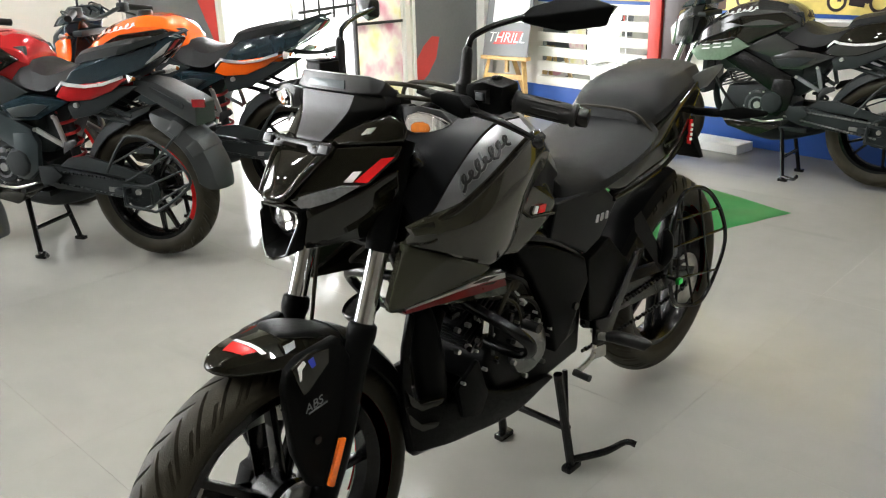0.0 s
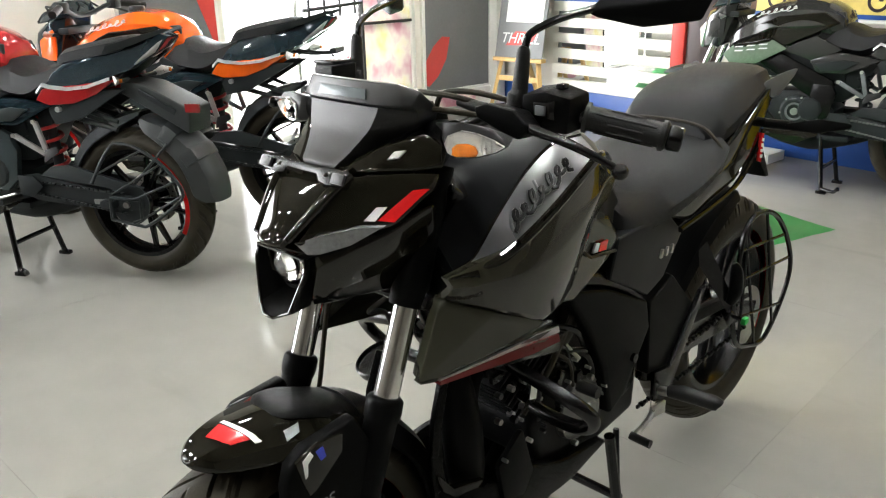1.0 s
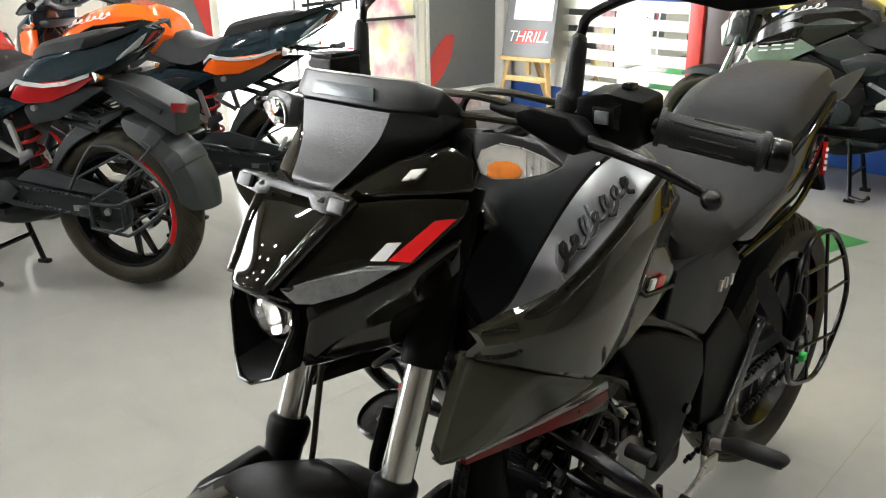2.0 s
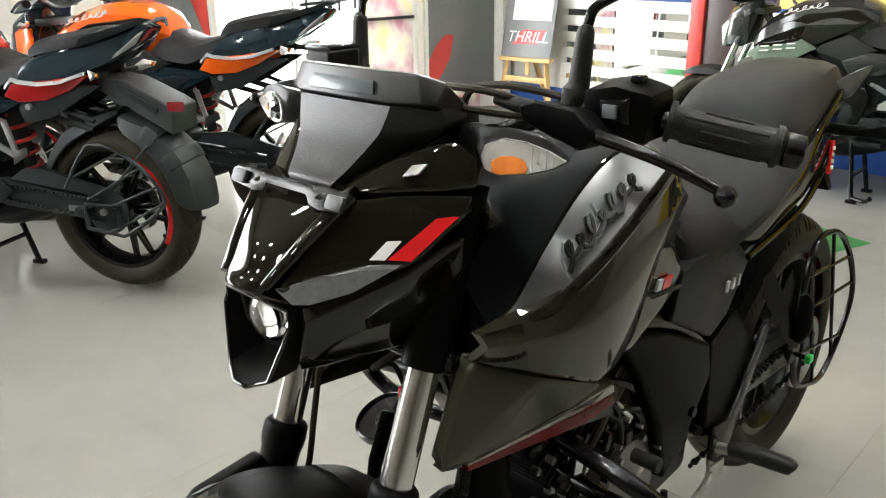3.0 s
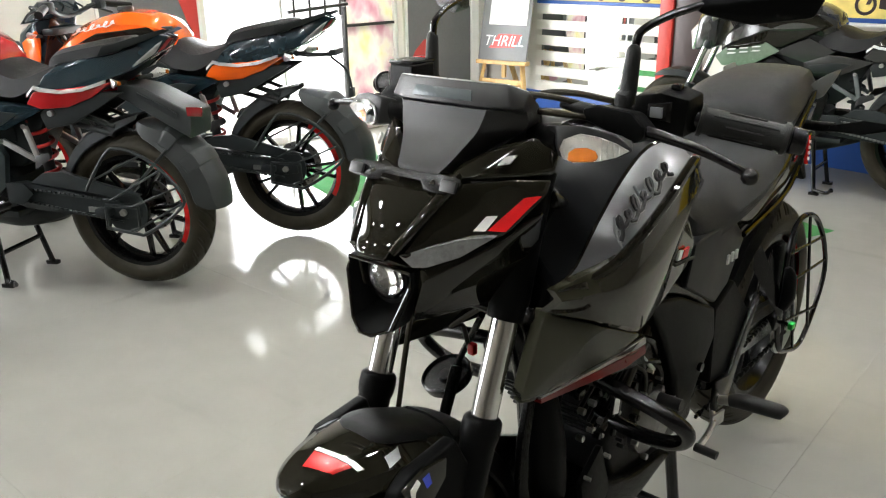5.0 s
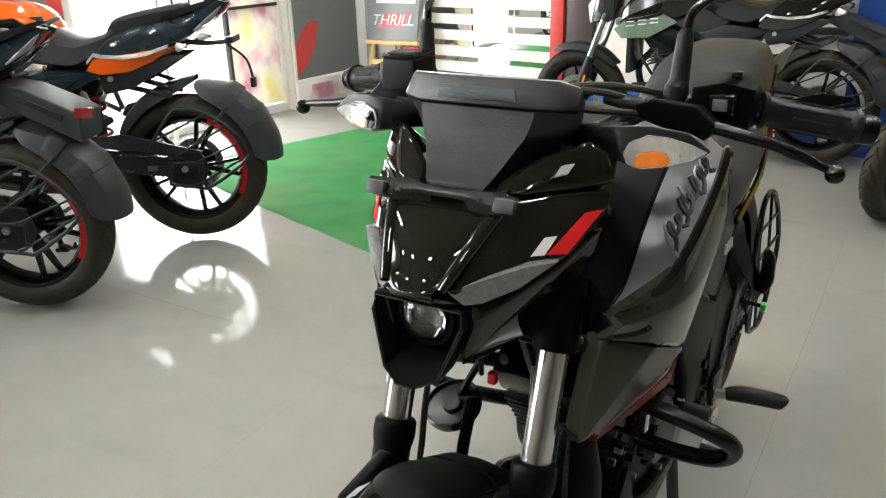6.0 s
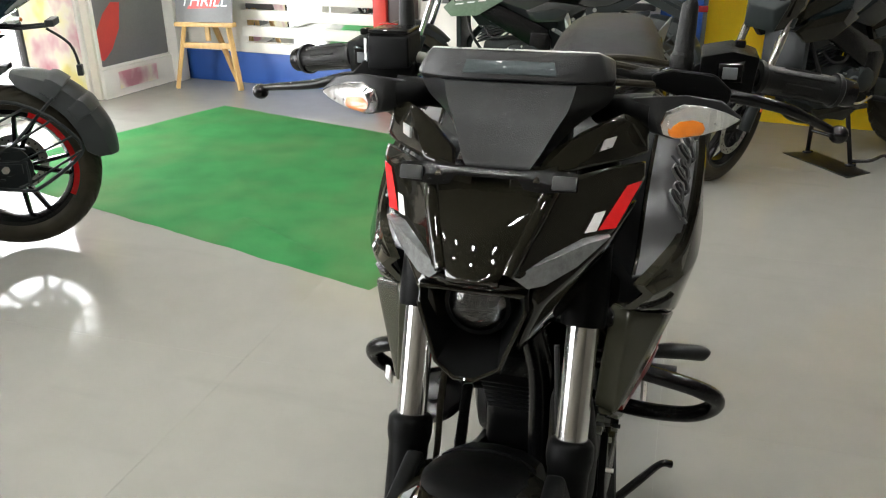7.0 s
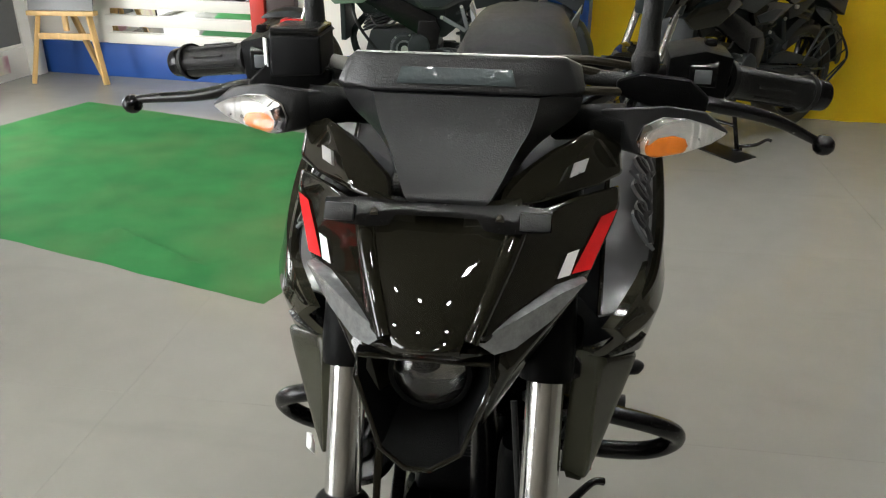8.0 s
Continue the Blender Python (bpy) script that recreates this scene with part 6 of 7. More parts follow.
        part("swing_arm", hull([(s * a, b, c) for a in (0.075, 0.105) for b, c in ((0.64, 0.455), (0.66, 0.39), (0.95, 0.4), (1.22, 0.345), (1.23, 0.38), (1.0, 0.455), (0.75, 0.47))], 0.006, 3), "satin", t, "black box-section swing arm")
    part("shock_spring", tube([(0.028 * math.cos(a), 0.72 - 0.02 * a / 25 + 0.028 * math.sin(a), 0.5 + 0.008 * a) for a in (k * 0.7 for k in range(36))], 0.006, 8, 2), "redspring", t, "red shock spring")
    part("shock_body", rod((0, 0.73, 0.46), (0, 0.69, 0.75), 0.02), "dark", t)
    part("chain_guard", hull([(a, b, c) for a in (0.1, 0.118) for b, c in ((0.7, 0.47), (0.72, 0.5), (1.05, 0.46), (1.16, 0.42), (1.05, 0.43))], 0.003), "matte", t)
    for zz, yy in ((0.405, 0.0), (0.335, 0.0)):
        bmc = None
        for k in range(34):
            y = 0.62 + 0.0158 * k
            z = zz + (0.02 if zz > 0.37 else 0.0) * (k / 33) - (0.005 * math.sin(k / 33 * math.pi))
            b1 = box((0.112, y, z), (0.012 if k % 2 else 0.007, 0.0125, 0.009), 0.002, seg=1)
            bmc = b1 if bmc is None else merge(bmc, b1)
        tagged(part("chain_run", bmc, "dark", t), kind="stuff")
    part("rear_sprocket", lathe([(0.03, -0.003), (0.085, -0.003), (0.085, 0.003), (0.03, 0.003)], (0.1, RC[1], RC[2]), 36, closed=True), "steel", t)
    part("rear_hugger", fender_mesh(RC, [(-62, 0.34, 0.06, 0.03), (-40, 0.342, 0.07, 0.04), (-20, 0.345, 0.072, 0.04), (-2, 0.345, 0.06, 0.03)]), "matte", t, "matte black rear hugger")
    # wheel guard on the left
    g = part("wheel_guard", tube([(0.128, 1.03, 0.4), (0.13, 1.02, 0.52), (0.132, 1.035, 0.625), (0.13, 1.09, 0.655), (0.128, 1.18, 0.642), (0.126, 1.26, 0.6), (0.126, 1.34, 0.52), (0.126, 1.38, 0.43), (0.124, 1.345, 0.34), (0.122, 1.26, 0.262), (0.122, 1.15, 0.282), (0.126, 1.07, 0.32)], 0.0065, 8, 5, True), "satin", t, "black wire wheel guard")
    for a, b in (((0.13, 1.04, 0.63), (0.122, 1.2, 0.27)), ((0.13, 1.16, 0.648), (0.124, 1.3, 0.3)), ((0.129, 1.03, 0.5), (0.126, 1.37, 0.47)), ((0.129, 1.04, 0.4), (0.124, 1.34, 0.34)), ((0.131, 1.06, 0.645), (0.127, 1.08, 0.31)), ((0.13, 1.03, 0.58), (0.127, 1.31, 0.55))):
        part("guard_bar", rod(a, b, 0.004, n=8), "satin", g)
    part("guard_mount", hull([(0.105, 1.0, 0.43), (0.135, 1.0, 0.43), (0.135, 1.05, 0.4), (0.105, 1.06, 0.4), (0.12, 1.04, 0.45), (0.13, 1.0, 0.39)], 0.004), "satin", g)
    part("green_tag", box((0.164, 1.015, 0.414), (0.012, 0.022, 0.016), 0.003), "green", t, "small green plastic tag")
    part("tag_stem", rod((0.13, 1.02, 0.414), (0.16, 1.016, 0.414), 0.005), "satin", t)
    # gear lever and stand
    part("gear_lever", tube([(0.14, 0.63, 0.36), (0.155, 0.6, 0.345), (0.16, 0.56, 0.335), (0.16, 0.52, 0.33)], 0.006, 8, 5), "steel", t, "steel gear lever")
    part("gear_pedal", rod((0.155, 0.52, 0.33), (0.2, 0.52, 0.328), 0.009), "grip", t)
    part("heel_plate", slab([(0.15, 0.6, 0.36), (0.15, 0.66, 0.35), (0.15, 0.66, 0.32), (0.15, 0.6, 0.33)], (0.006, 0, 0), 0.002), "alloy", t)
    stand(t, 0.56, 0.3, 0.115)
    part("stand_spring", rod((0.08, 0.59, 0.28), (0.1, 0.575, 0.14), 0.007), "dark", t)
    for o in t.children:
        if o.name.split(".")[0] in ("mask_nose", "mask_side", "mask_jaw", "running_light", "mask_crease", "mask_decal", "upper_cowl", "cowl_badge", "headlamp", "brow", "fork_slider", "fork_seal", "fork_tube", "fork_cover", "front_wheel", "front_mudguard", "mudguard_decal", "mudguard_mark", "mudguard_crown", "mudguard_rear"):
            o.location.x = -0.005
        if o.name.split(".")[0] in ("mask_side", "mask_jaw", "running_light", "mask_decal", "mask_crease", "upper_cowl", "cowl_badge", "mask_nose"):
            o.location = (-0.003, 0, 0.003)
            o.scale.x = 1.08 if o.name[:9] != "mask_nose" else 1.04
        if o.name.split(".")[0] == "plate_bracket":
            o.location.x = 0.0065
    return t


main_motorcycle()


# ---- the other motorcycles of the showroom ----
def side_plate(s, pts, thick=0.03, w=0.006, seg=2):
    """A plate on side s: rows of (half width, y, z), hollowed inwards by its thickness."""
    return hull([(s * a, b, c) for a, b, c in pts] + [(s * (a - thick), b, c) for a, b, c in pts], w, seg)


def parked_motorcycle(label, m, tank, upper, lower, shroud, mask, holder=True, steer=0.0, stand_y=-0.6, script="white", frame_paint="framegrey", plain=False):
    """A sporty naked motorcycle on its centre stand; its rear axle stands over the origin, its nose points to -y."""
    t = thing("parked_motorcycle", label, "motorcycle", m, "motorcycles in the showroom")
    R, F, W = (0.0, 0.0, 0.35), (0.0, -1.363, 0.3), (0.0, 0.0, 0.33)
    wheel("rear_wheel", t, W, 0.312, 0.13, rim=0.226, disc=0.11, disc_x=-0.06, lugs=52, turn=20, per=6, stripe="silver" if tank == "grey" else None if plain else "red")
    wheel("front_wheel", t, F, 0.3, 0.1, disc=0.14, disc_x=0.055, lugs=52, turn=0, per=6, stripe="red" if lower != "grey" and not plain else None)
    # rear mudguards
    part("hugger", fender_mesh(R, [(-80, 0.318, 0.06, 0.02), (-58, 0.325, 0.075, 0.045), (-35, 0.335, 0.08, 0.055), (-15, 0.345, 0.08, 0.055), (0, 0.36, 0.07, 0.04), (9, 0.375, 0.045, 0.02)]), "dusty", t, "matte black inner hugger")
    mg = part("rear_mudguard", fender_mesh(R, [(10, 0.352, 0.055, 0.02), (17, 0.365, 0.078, 0.06), (33, 0.385, 0.088, 0.09), (52, 0.393, 0.09, 0.1), (70, 0.395, 0.09, 0.105), (82, 0.39, 0.086, 0.1), (88, 0.385, 0.07, 0.06)]), "mudplastic", t, "dark grey plastic rear mudguard")
    for a0 in (30, 50):
        part("mudguard_ridge", fender_mesh(R, [(a0, 0.389, 0.089, 0.075), (a0 + 3, 0.3965, 0.0915, 0.08), (a0 + 9, 0.396, 0.0915, 0.08), (a0 + 10, 0.392, 0.089, 0.075)], 0.012), "mudplastic", mg)
    for s in (1, -1):
        part("mudguard_stay", rod((s * 0.085, -0.24, 0.7), (s * 0.07, -0.03, 0.645), 0.011), "dusty", t)
        part("mudguard_stay", rod((s * 0.085, -0.2, 0.735), (s * 0.07, -0.02, 0.675), 0.009), "dusty", t)
        part("mudguard_stay", rod((s * 0.1, 0.0, 0.4), (s * 0.09, 0.2, 0.6), 0.006), "dusty", t)
        part("swing_arm", hull([(s * a, b, c) for a in (0.082, 0.112) for b, c in ((-0.52, 0.44), (-0.44, 0.45), (-0.36, 0.415), (-0.05, 0.385), (0.07, 0.375), (0.07, 0.325), (-0.1, 0.315), (-0.44, 0.34), (-0.52, 0.37))], 0.006), "dusty", t, "black box-section swing arm")
        part("adjuster_block", box((s * 0.115, 0.01, 0.35), (0.014, 0.09, 0.04), 0.004), "dusty", t)
        part("axle_nut", rod((s * 0.11, 0.0, 0.35), (s * 0.135, 0.0, 0.35), 0.014, n=6), "steel", t)
        # cast struts of the footrests
        for a, b in (((-0.36, 0.68), (-0.325, 0.555)), ((-0.47, 0.62), (-0.335, 0.55))):
            dy, dz = b[0] - a[0], b[1] - a[1]
            q = math.hypot(dy, dz)
            ny, nz = -dz / q * 0.011, dy / q * 0.011
            part("footrest_bracket", hull([(s * x, y, z) for x in (0.132, 0.145) for y, z in ((a[0] + ny, a[1] + nz), (a[0] - ny, a[1] - nz), (b[0] - ny, b[1] - nz), (b[0] + ny, b[1] + nz))], 0.004), "dusty" if plain else "gunmetal" if tank == "grey" else "alloy", t, "cast footrest bracket")
            part("bracket_bolt", rod((s * 0.143, *a), (s * 0.152, *a), 0.009, n=8), "steel", t)
        part("pillion_footrest", hull([(s * a, b, c) for a, b, c in ((0.14, -0.34, 0.53), (0.16, -0.32, 0.57), (0.17, -0.25, 0.59), (0.175, -0.24, 0.565), (0.16, -0.33, 0.515), (0.15, -0.25, 0.57))], 0.005), "grip", t)
        part("footrest", rod((s * 0.14, -0.5, 0.36), (s * 0.25, -0.5, 0.365), 0.014), "grip", t)
        part("heel_guard", slab([(s * 0.13, -0.5, 0.45), (s * 0.13, -0.42, 0.45), (s * 0.13, -0.38, 0.41), (s * 0.13, -0.44, 0.36), (s * 0.13, -0.5, 0.37)], (s * 0.006, 0, 0), 0.002), "dusty", t)
        # frame
        part("main_frame", hull([(s * a, b, c) for a in (0.105, 0.135) for b, c in ((-0.92, 0.77), (-0.9, 0.69), (-0.6, 0.52), (-0.49, 0.55), (-0.5, 0.62), (-0.82, 0.765))], 0.008), frame_paint, t, "pressed perimeter frame")
        part("pivot_plate", hull([(s * a, b, c) for a in (0.108, 0.138) for b, c in ((-0.6, 0.6), (-0.5, 0.6), (-0.475, 0.555), (-0.5, 0.43), (-0.56, 0.38), (-0.63, 0.39), (-0.6, 0.48))], 0.008), frame_paint, t, "frame plate at the swing arm pivot")
        part("sprocket_cover", hull([(s * a, b, c) for a, r in ((0.12, 1.0), (0.15, 0.8)) for b, c in ((-0.6 + 0.075 * r * math.cos(k * 0.7), 0.46 + 0.075 * r * math.sin(k * 0.7)) for k in range(9))], 0.006), "dusty", t, "black sprocket cover")
        part("subframe_panel", side_plate(s, [(0.12, -0.3, 0.72), (0.12, -0.28, 0.665), (0.118, -0.16, 0.69), (0.095, 0.05, 0.81), (0.1, -0.03, 0.81), (0.118, -0.16, 0.75), (0.12, -0.28, 0.75)], 0.02), "dusty", t, "matte black panel under the tail")
        part("panel_bolt", rod((s * 0.118, -0.245, 0.73), (s * 0.135, -0.245, 0.73), 0.011, n=10), "alloy", t)
        sc = part("seat_cover", side_plate(s, [(0.148, -0.63, 0.72), (0.14, -0.58, 0.775), (0.138, -0.45, 0.77), (0.13, -0.27, 0.745), (0.14, -0.45, 0.66), (0.145, -0.59, 0.66)], 0.035, 0.008), shroud if shroud != "palegreen" else "grey", t, "glossy side cover under the seat")
        part("cover_inset", side_plate(s, [(0.151, -0.6, 0.71), (0.147, -0.46, 0.735), (0.143, -0.38, 0.728), (0.147, -0.46, 0.68), (0.151, -0.57, 0.672)], 0.01, 0.003), "dusty", sc)
        # tail
        up = [(0.128, -0.31, 0.8), (0.122, -0.25, 0.87), (0.105, -0.21, 0.9), (0.088, -0.045, 0.945), (0.045, 0.195, 1.015), (0.04, 0.232, 1.005), (0.055, 0.172, 0.94), (0.088, 0.086, 0.888), (0.112, -0.006, 0.855), (0.128, -0.11, 0.812), (0.132, -0.27, 0.8)]
        part("tail_panel", side_plate(s, up, 0.03, 0.008, 3), upper, t, "glossy tail panel")
        part("tail_vent", side_plate(s, [(0.074, 0.09, 0.925), (0.06, 0.15, 0.965), (0.046, 0.215, 0.995), (0.058, 0.178, 0.945), (0.085, 0.1, 0.9)], 0.004, 0.002), "casting", t, "grey lamp surround")
        lo = [(0.14, -0.335, 0.765), (0.136, -0.3, 0.812), (0.132, -0.1, 0.815), (0.112, 0.02, 0.848), (0.112, -0.07, 0.79), (0.126, -0.17, 0.752), (0.134, -0.28, 0.745)]
        part("tail_lower", side_plate(s, lo, 0.03, 0.006, 3), lower, t, "coloured lower tail panel")
        sp = [(-0.325, 0.79), (-0.295, 0.82), (-0.265, 0.812), (-0.18, 0.806), (-0.09, 0.816), (0.0, 0.845)]
        for (y0, z0), (y1, z1) in zip(sp, sp[1:]):
            x = 0.137 if y1 < -0.1 else 0.122 + 0.012 * (y1 < -0.05)
            part("tail_stripe", side_plate(s, [(0.142, y0, z0), (x + 0.003, y1, z1), (x + 0.001, y1, z1 + 0.012), (0.139, y0, z0 + 0.013)], 0.012, 0), "gloss" if plain else "silver", t, "tail stripe")
        part("grab_rail", hull([(s * a, b, c) for a, b, c in ((0.1, -0.03, 0.94), (0.108, 0.0, 0.975), (0.1, 0.04, 0.985), (0.055, 0.225, 1.035), (0.045, 0.25, 1.03), (0.08, 0.1, 0.975), (0.07, 0.0, 0.965))], 0.005), "dusty", t, "black grab rail")
        ri = part("rear_indicator", hull([(s * a, b, c) for a, b, c in ((0.125, 0.03, 0.83), (0.125, 0.03, 0.85), (0.16, 0.05, 0.872), (0.19, 0.09, 0.86), (0.185, 0.08, 0.842), (0.15, 0.05, 0.83), (0.15, 0.09, 0.855))], 0.004), "reflector", t, "clear rear turn indicator")
        part("bulb", lathe([(0.0, -0.008), (0.008, -0.004), (0.008, 0.004), (0.0, 0.008)], (s * 0.165, 0.088, 0.853), 12, "y"), "bulb", ri)
        part("indicator_stem", rod((s * 0.04, 0.03, 0.84), (s * 0.13, 0.04, 0.842), 0.009), "dusty", ri)
        # tank side, shroud
        part("tank_inset", side_plate(s, [(0.125, -1.02, 0.78), (0.16, -0.9, 0.9), (0.169, -0.78, 0.95), (0.143, -0.55, 0.975), (0.132, -0.47, 0.92), (0.145, -0.59, 0.865), (0.162, -0.77, 0.775), (0.15, -0.9, 0.74)], 0.05, 0.008, 3), "gloss" if tank != "gloss" else "navy", t, "black lower tank side")
        part("side_trim", side_plate(s, [(0.152, -0.61, 0.855), (0.14, -0.47, 0.785), (0.148, -0.62, 0.725), (0.156, -0.78, 0.77), (0.156, -0.7, 0.815)], 0.03, 0.006), "grey" if tank == "grey" else "dusty", t)
        sh = [(0.15, -1.12, 0.73), (0.168, -1.05, 0.785), (0.178, -0.83, 0.825), (0.168, -0.75, 0.78), (0.168, -0.82, 0.745), (0.168, -0.91, 0.69), (0.155, -1.07, 0.68)]
        shp = part("shroud", side_plate(s, sh, 0.03, 0.006), shroud, t, "tank shroud")
        if tank == "grey":
            part("shroud_edge", side_plate(s, [(0.153, -1.1, 0.74), (0.17, -1.04, 0.79), (0.18, -0.83, 0.83), (0.18, -0.84, 0.815), (0.17, -1.03, 0.772)], 0.03, 0.003), "gloss", shp)
            for k in range(3):
                y0 = -1.04 + 0.068 * k
                for z0, z1 in ((0.75, 0.757), (0.772, 0.779)):
                    part("shroud_mark", slab([(s * 0.1785, y0, z0 + 0.01 * k), (s * 0.1785, y0 + 0.045, z0 + 0.01 * k + 0.004), (s * 0.1785, y0 + 0.05, z1 + 0.01 * k + 0.004), (s * 0.1785, y0 + 0.006, z1 + 0.01 * k)], (s * -0.012, 0, 0), 0), "white", shp)
        fx = s * 0.095
        part("fork_slider", tube([(fx, -1.36, 0.29), (fx, -1.31, 0.45), (fx, -1.27, 0.56)], 0.028, 14, 3), "dusty", t)
        part("fork_tube", rod((fx, -1.28, 0.55), (fx, -1.17, 0.85), 0.0185), "chrome", t, "chrome fork tube")
        part("fork_cover", rod((fx, -1.19, 0.77), (fx, -1.11, 0.96), 0.026), "dusty", t)
        part("grip", tube([(s * 0.23, -1.0, 1.06), (s * 0.36, -0.94, 1.04)], 0.017, 14, 2), "grip", t)
        part("lever", tube([(s * 0.17, -1.05, 1.05), (s * 0.25, -1.06, 1.04), (s * 0.34, -1.03, 1.01)], [0.008, 0.007, 0.006], 8, 5), "dusty", t)
        part("switchgear", box((s * 0.2, -1.01, 1.06), (0.05, 0.05, 0.05), 0.008), "dusty", t)
        part("mirror_arm", tube([(s * 0.18, -1.01, 1.07), (s * 0.185, -1.0, 1.15), (s * 0.22, -0.94, 1.21)], 0.006, 8, 5), "dusty", t)
        part("mirror_head", hull([(s * a, b2, c) for a, b2, c in ((0.2, -0.96, 1.2), (0.22, -0.93, 1.24), (0.33, -0.88, 1.25), (0.35, -0.88, 1.21), (0.28, -0.9, 1.18), (0.29, -0.84, 1.22))], 0.006), "dusty", t, "black mirror head")
        ind = part("front_indicator", hull([(s * a, b2, c) for a, b2, c in ((0.13, -1.14, 0.94), (0.15, -1.16, 0.955), (0.21, -1.13, 0.945), (0.2, -1.13, 0.93), (0.15, -1.15, 0.92), (0.15, -1.11, 0.94))], 0.004), "reflector", t)
        part("indicator_stem", rod((s * 0.08, -1.1, 0.93), (s * 0.14, -1.13, 0.935), 0.009), "dusty", ind)
        # engine covers
        ec = part("engine_cover", lathe([(0.0, 0.135), (0.03, 0.135), (0.055, 0.142), (0.07, 0.14), (0.085, 0.125), (0.09, 0.09)], (0, -0.68, 0.44), 32) if s > 0 else moved(lathe([(0.0, 0.14), (0.07, 0.138), (0.1, 0.12), (0.105, 0.09)], (0, -0.68, 0.43), 28), Matrix.Diagonal((-1, 1, 1, 1))), "dusty", t, "black engine cover")
        for k in range(6):
            q = polar((0, -0.68, 0.44), 0.082, 60 * k + 20, s * 0.118)
            part("bolt", rod(q, (q[0] + s * 0.016, q[1], q[2]), 0.006, n=6), "alloy", ec)
        for k in range(3):
            part("head_bolt", rod((s * 0.1, -0.84 + 0.035 * k, 0.66 - 0.012 * k), (s * 0.114, -0.84 + 0.035 * k, 0.66 - 0.012 * k), 0.009, n=6), "alloy", t)
        part("belly_pan", side_plate(s, [(0.105, -0.9, 0.33), (0.115, -0.86, 0.29), (0.118, -0.67, 0.255), (0.11, -0.53, 0.325), (0.112, -0.62, 0.32), (0.11, -0.74, 0.31)], 0.02, 0.005), upper if upper != "navy" else "gloss", t, "belly pan")
        part("hose", tube([(s * 0.1, -0.88, 0.62), (s * 0.125, -0.84, 0.57), (s * 0.13, -0.76, 0.57), (s * 0.12, -0.7, 0.63), (s * 0.1, -0.66, 0.69)], 0.007, 8, 5), "grip", t)
        part("hose", tube([(s * 0.1, -0.98, 0.68), (s * 0.13, -0.95, 0.58), (s * 0.12, -0.87, 0.46), (s * 0.1, -0.8, 0.38)], 0.009, 8, 5), "grip", t)
    part("cover_ring", lathe([(0.04, 0.138), (0.05, 0.138), (0.05, 0.146), (0.04, 0.146)], (0, -0.68, 0.44), 32, closed=True), "gunmetal", t)
    part("cover_centre", rod((0.13, -0.68, 0.44), (0.147, -0.68, 0.44), 0.02), "alloy", t, "bright cover centre")
    part("engine", hull(both([(0.1, -0.93, 0.36), (0.1, -0.5, 0.34), (0.1, -0.48, 0.46), (0.095, -0.6, 0.56), (0.1, -0.88, 0.54), (0.08, -0.75, 0.28)]), 0.015), "dusty", t, "dark engine block")
    for k in range(6):
        part("cooling_fin", box((0, -0.86 + 0.006 * k, 0.55 + 0.02 * k), (0.19, 0.15, 0.008), 0.002, Matrix.Rotation(0.3, 4, "X")), "dusty", t)
    part("cylinder_head", box((0, -0.82, 0.69), (0.18, 0.15, 0.08), 0.015), "dusty", t)
    part("airbox", hull(both([(0.09, -0.92, 0.62), (0.09, -0.45, 0.6), (0.1, -0.45, 0.76), (0.11, -0.92, 0.8), (0.09, -1.0, 0.72)]), 0.02), "dusty", t)
    part("battery_box", hull(both([(0.07, -0.46, 0.5), (0.07, -0.4, 0.55), (0.08, -0.3, 0.72), (0.08, -0.48, 0.74), (0.08, -0.52, 0.5)]), 0.01), "dusty", t)
    part("radiator", box((0, -1.03, 0.6), (0.26, 0.03, 0.24), 0.006), "dusty", t)
    part("exhaust", tube([(-0.03, -0.93, 0.6), (-0.03, -1.01, 0.48), (-0.04, -0.92, 0.3), (-0.09, -0.65, 0.24), (-0.13, -0.4, 0.3), (-0.15, -0.22, 0.38)], [0.02, 0.02, 0.022, 0.05, 0.05, 0.035], 14, 6), "dusty", t, "dark exhaust")
    # tank and seats
    def sec(y, half):
        return [(a, y, c) for a, c in ringed(half)]
    part("tank", loft([
        sec(-1.06, [(0, 0.84), (0.07, 0.835), (0.11, 0.81), (0.12, 0.77), (0.08, 0.74)]),
        sec(-1.0, [(0, 0.915), (0.08, 0.905), (0.135, 0.87), (0.145, 0.81), (0.1, 0.76)]),
        sec(-0.9, [(0, 0.985), (0.09, 0.97), (0.155, 0.925), (0.165, 0.85), (0.11, 0.78)]),
        sec(-0.8, [(0, 1.022), (0.09, 1.01), (0.155, 0.965), (0.168, 0.89), (0.11, 0.79)]),
        sec(-0.66, [(0, 1.045), (0.085, 1.035), (0.145, 0.985), (0.16, 0.9), (0.1, 0.79)]),
        sec(-0.54, [(0, 1.03), (0.08, 1.015), (0.125, 0.975), (0.14, 0.91), (0.09, 0.8)]),
        sec(-0.47, [(0, 0.99), (0.065, 0.98), (0.105, 0.95), (0.115, 0.91), (0.08, 0.83)]),
        sec(-0.445, [(0, 0.94), (0.05, 0.935), (0.085, 0.925), (0.095, 0.9), (0.07, 0.86)])], 6), tank, t, "painted fuel tank", 30)
    part("filler_cap", lathe([(0.0, 0.012), (0.032, 0.012), (0.036, 0.006), (0.036, -0.01)], (0, -0.72, 1.045), 24, "z"), "dusty", t)
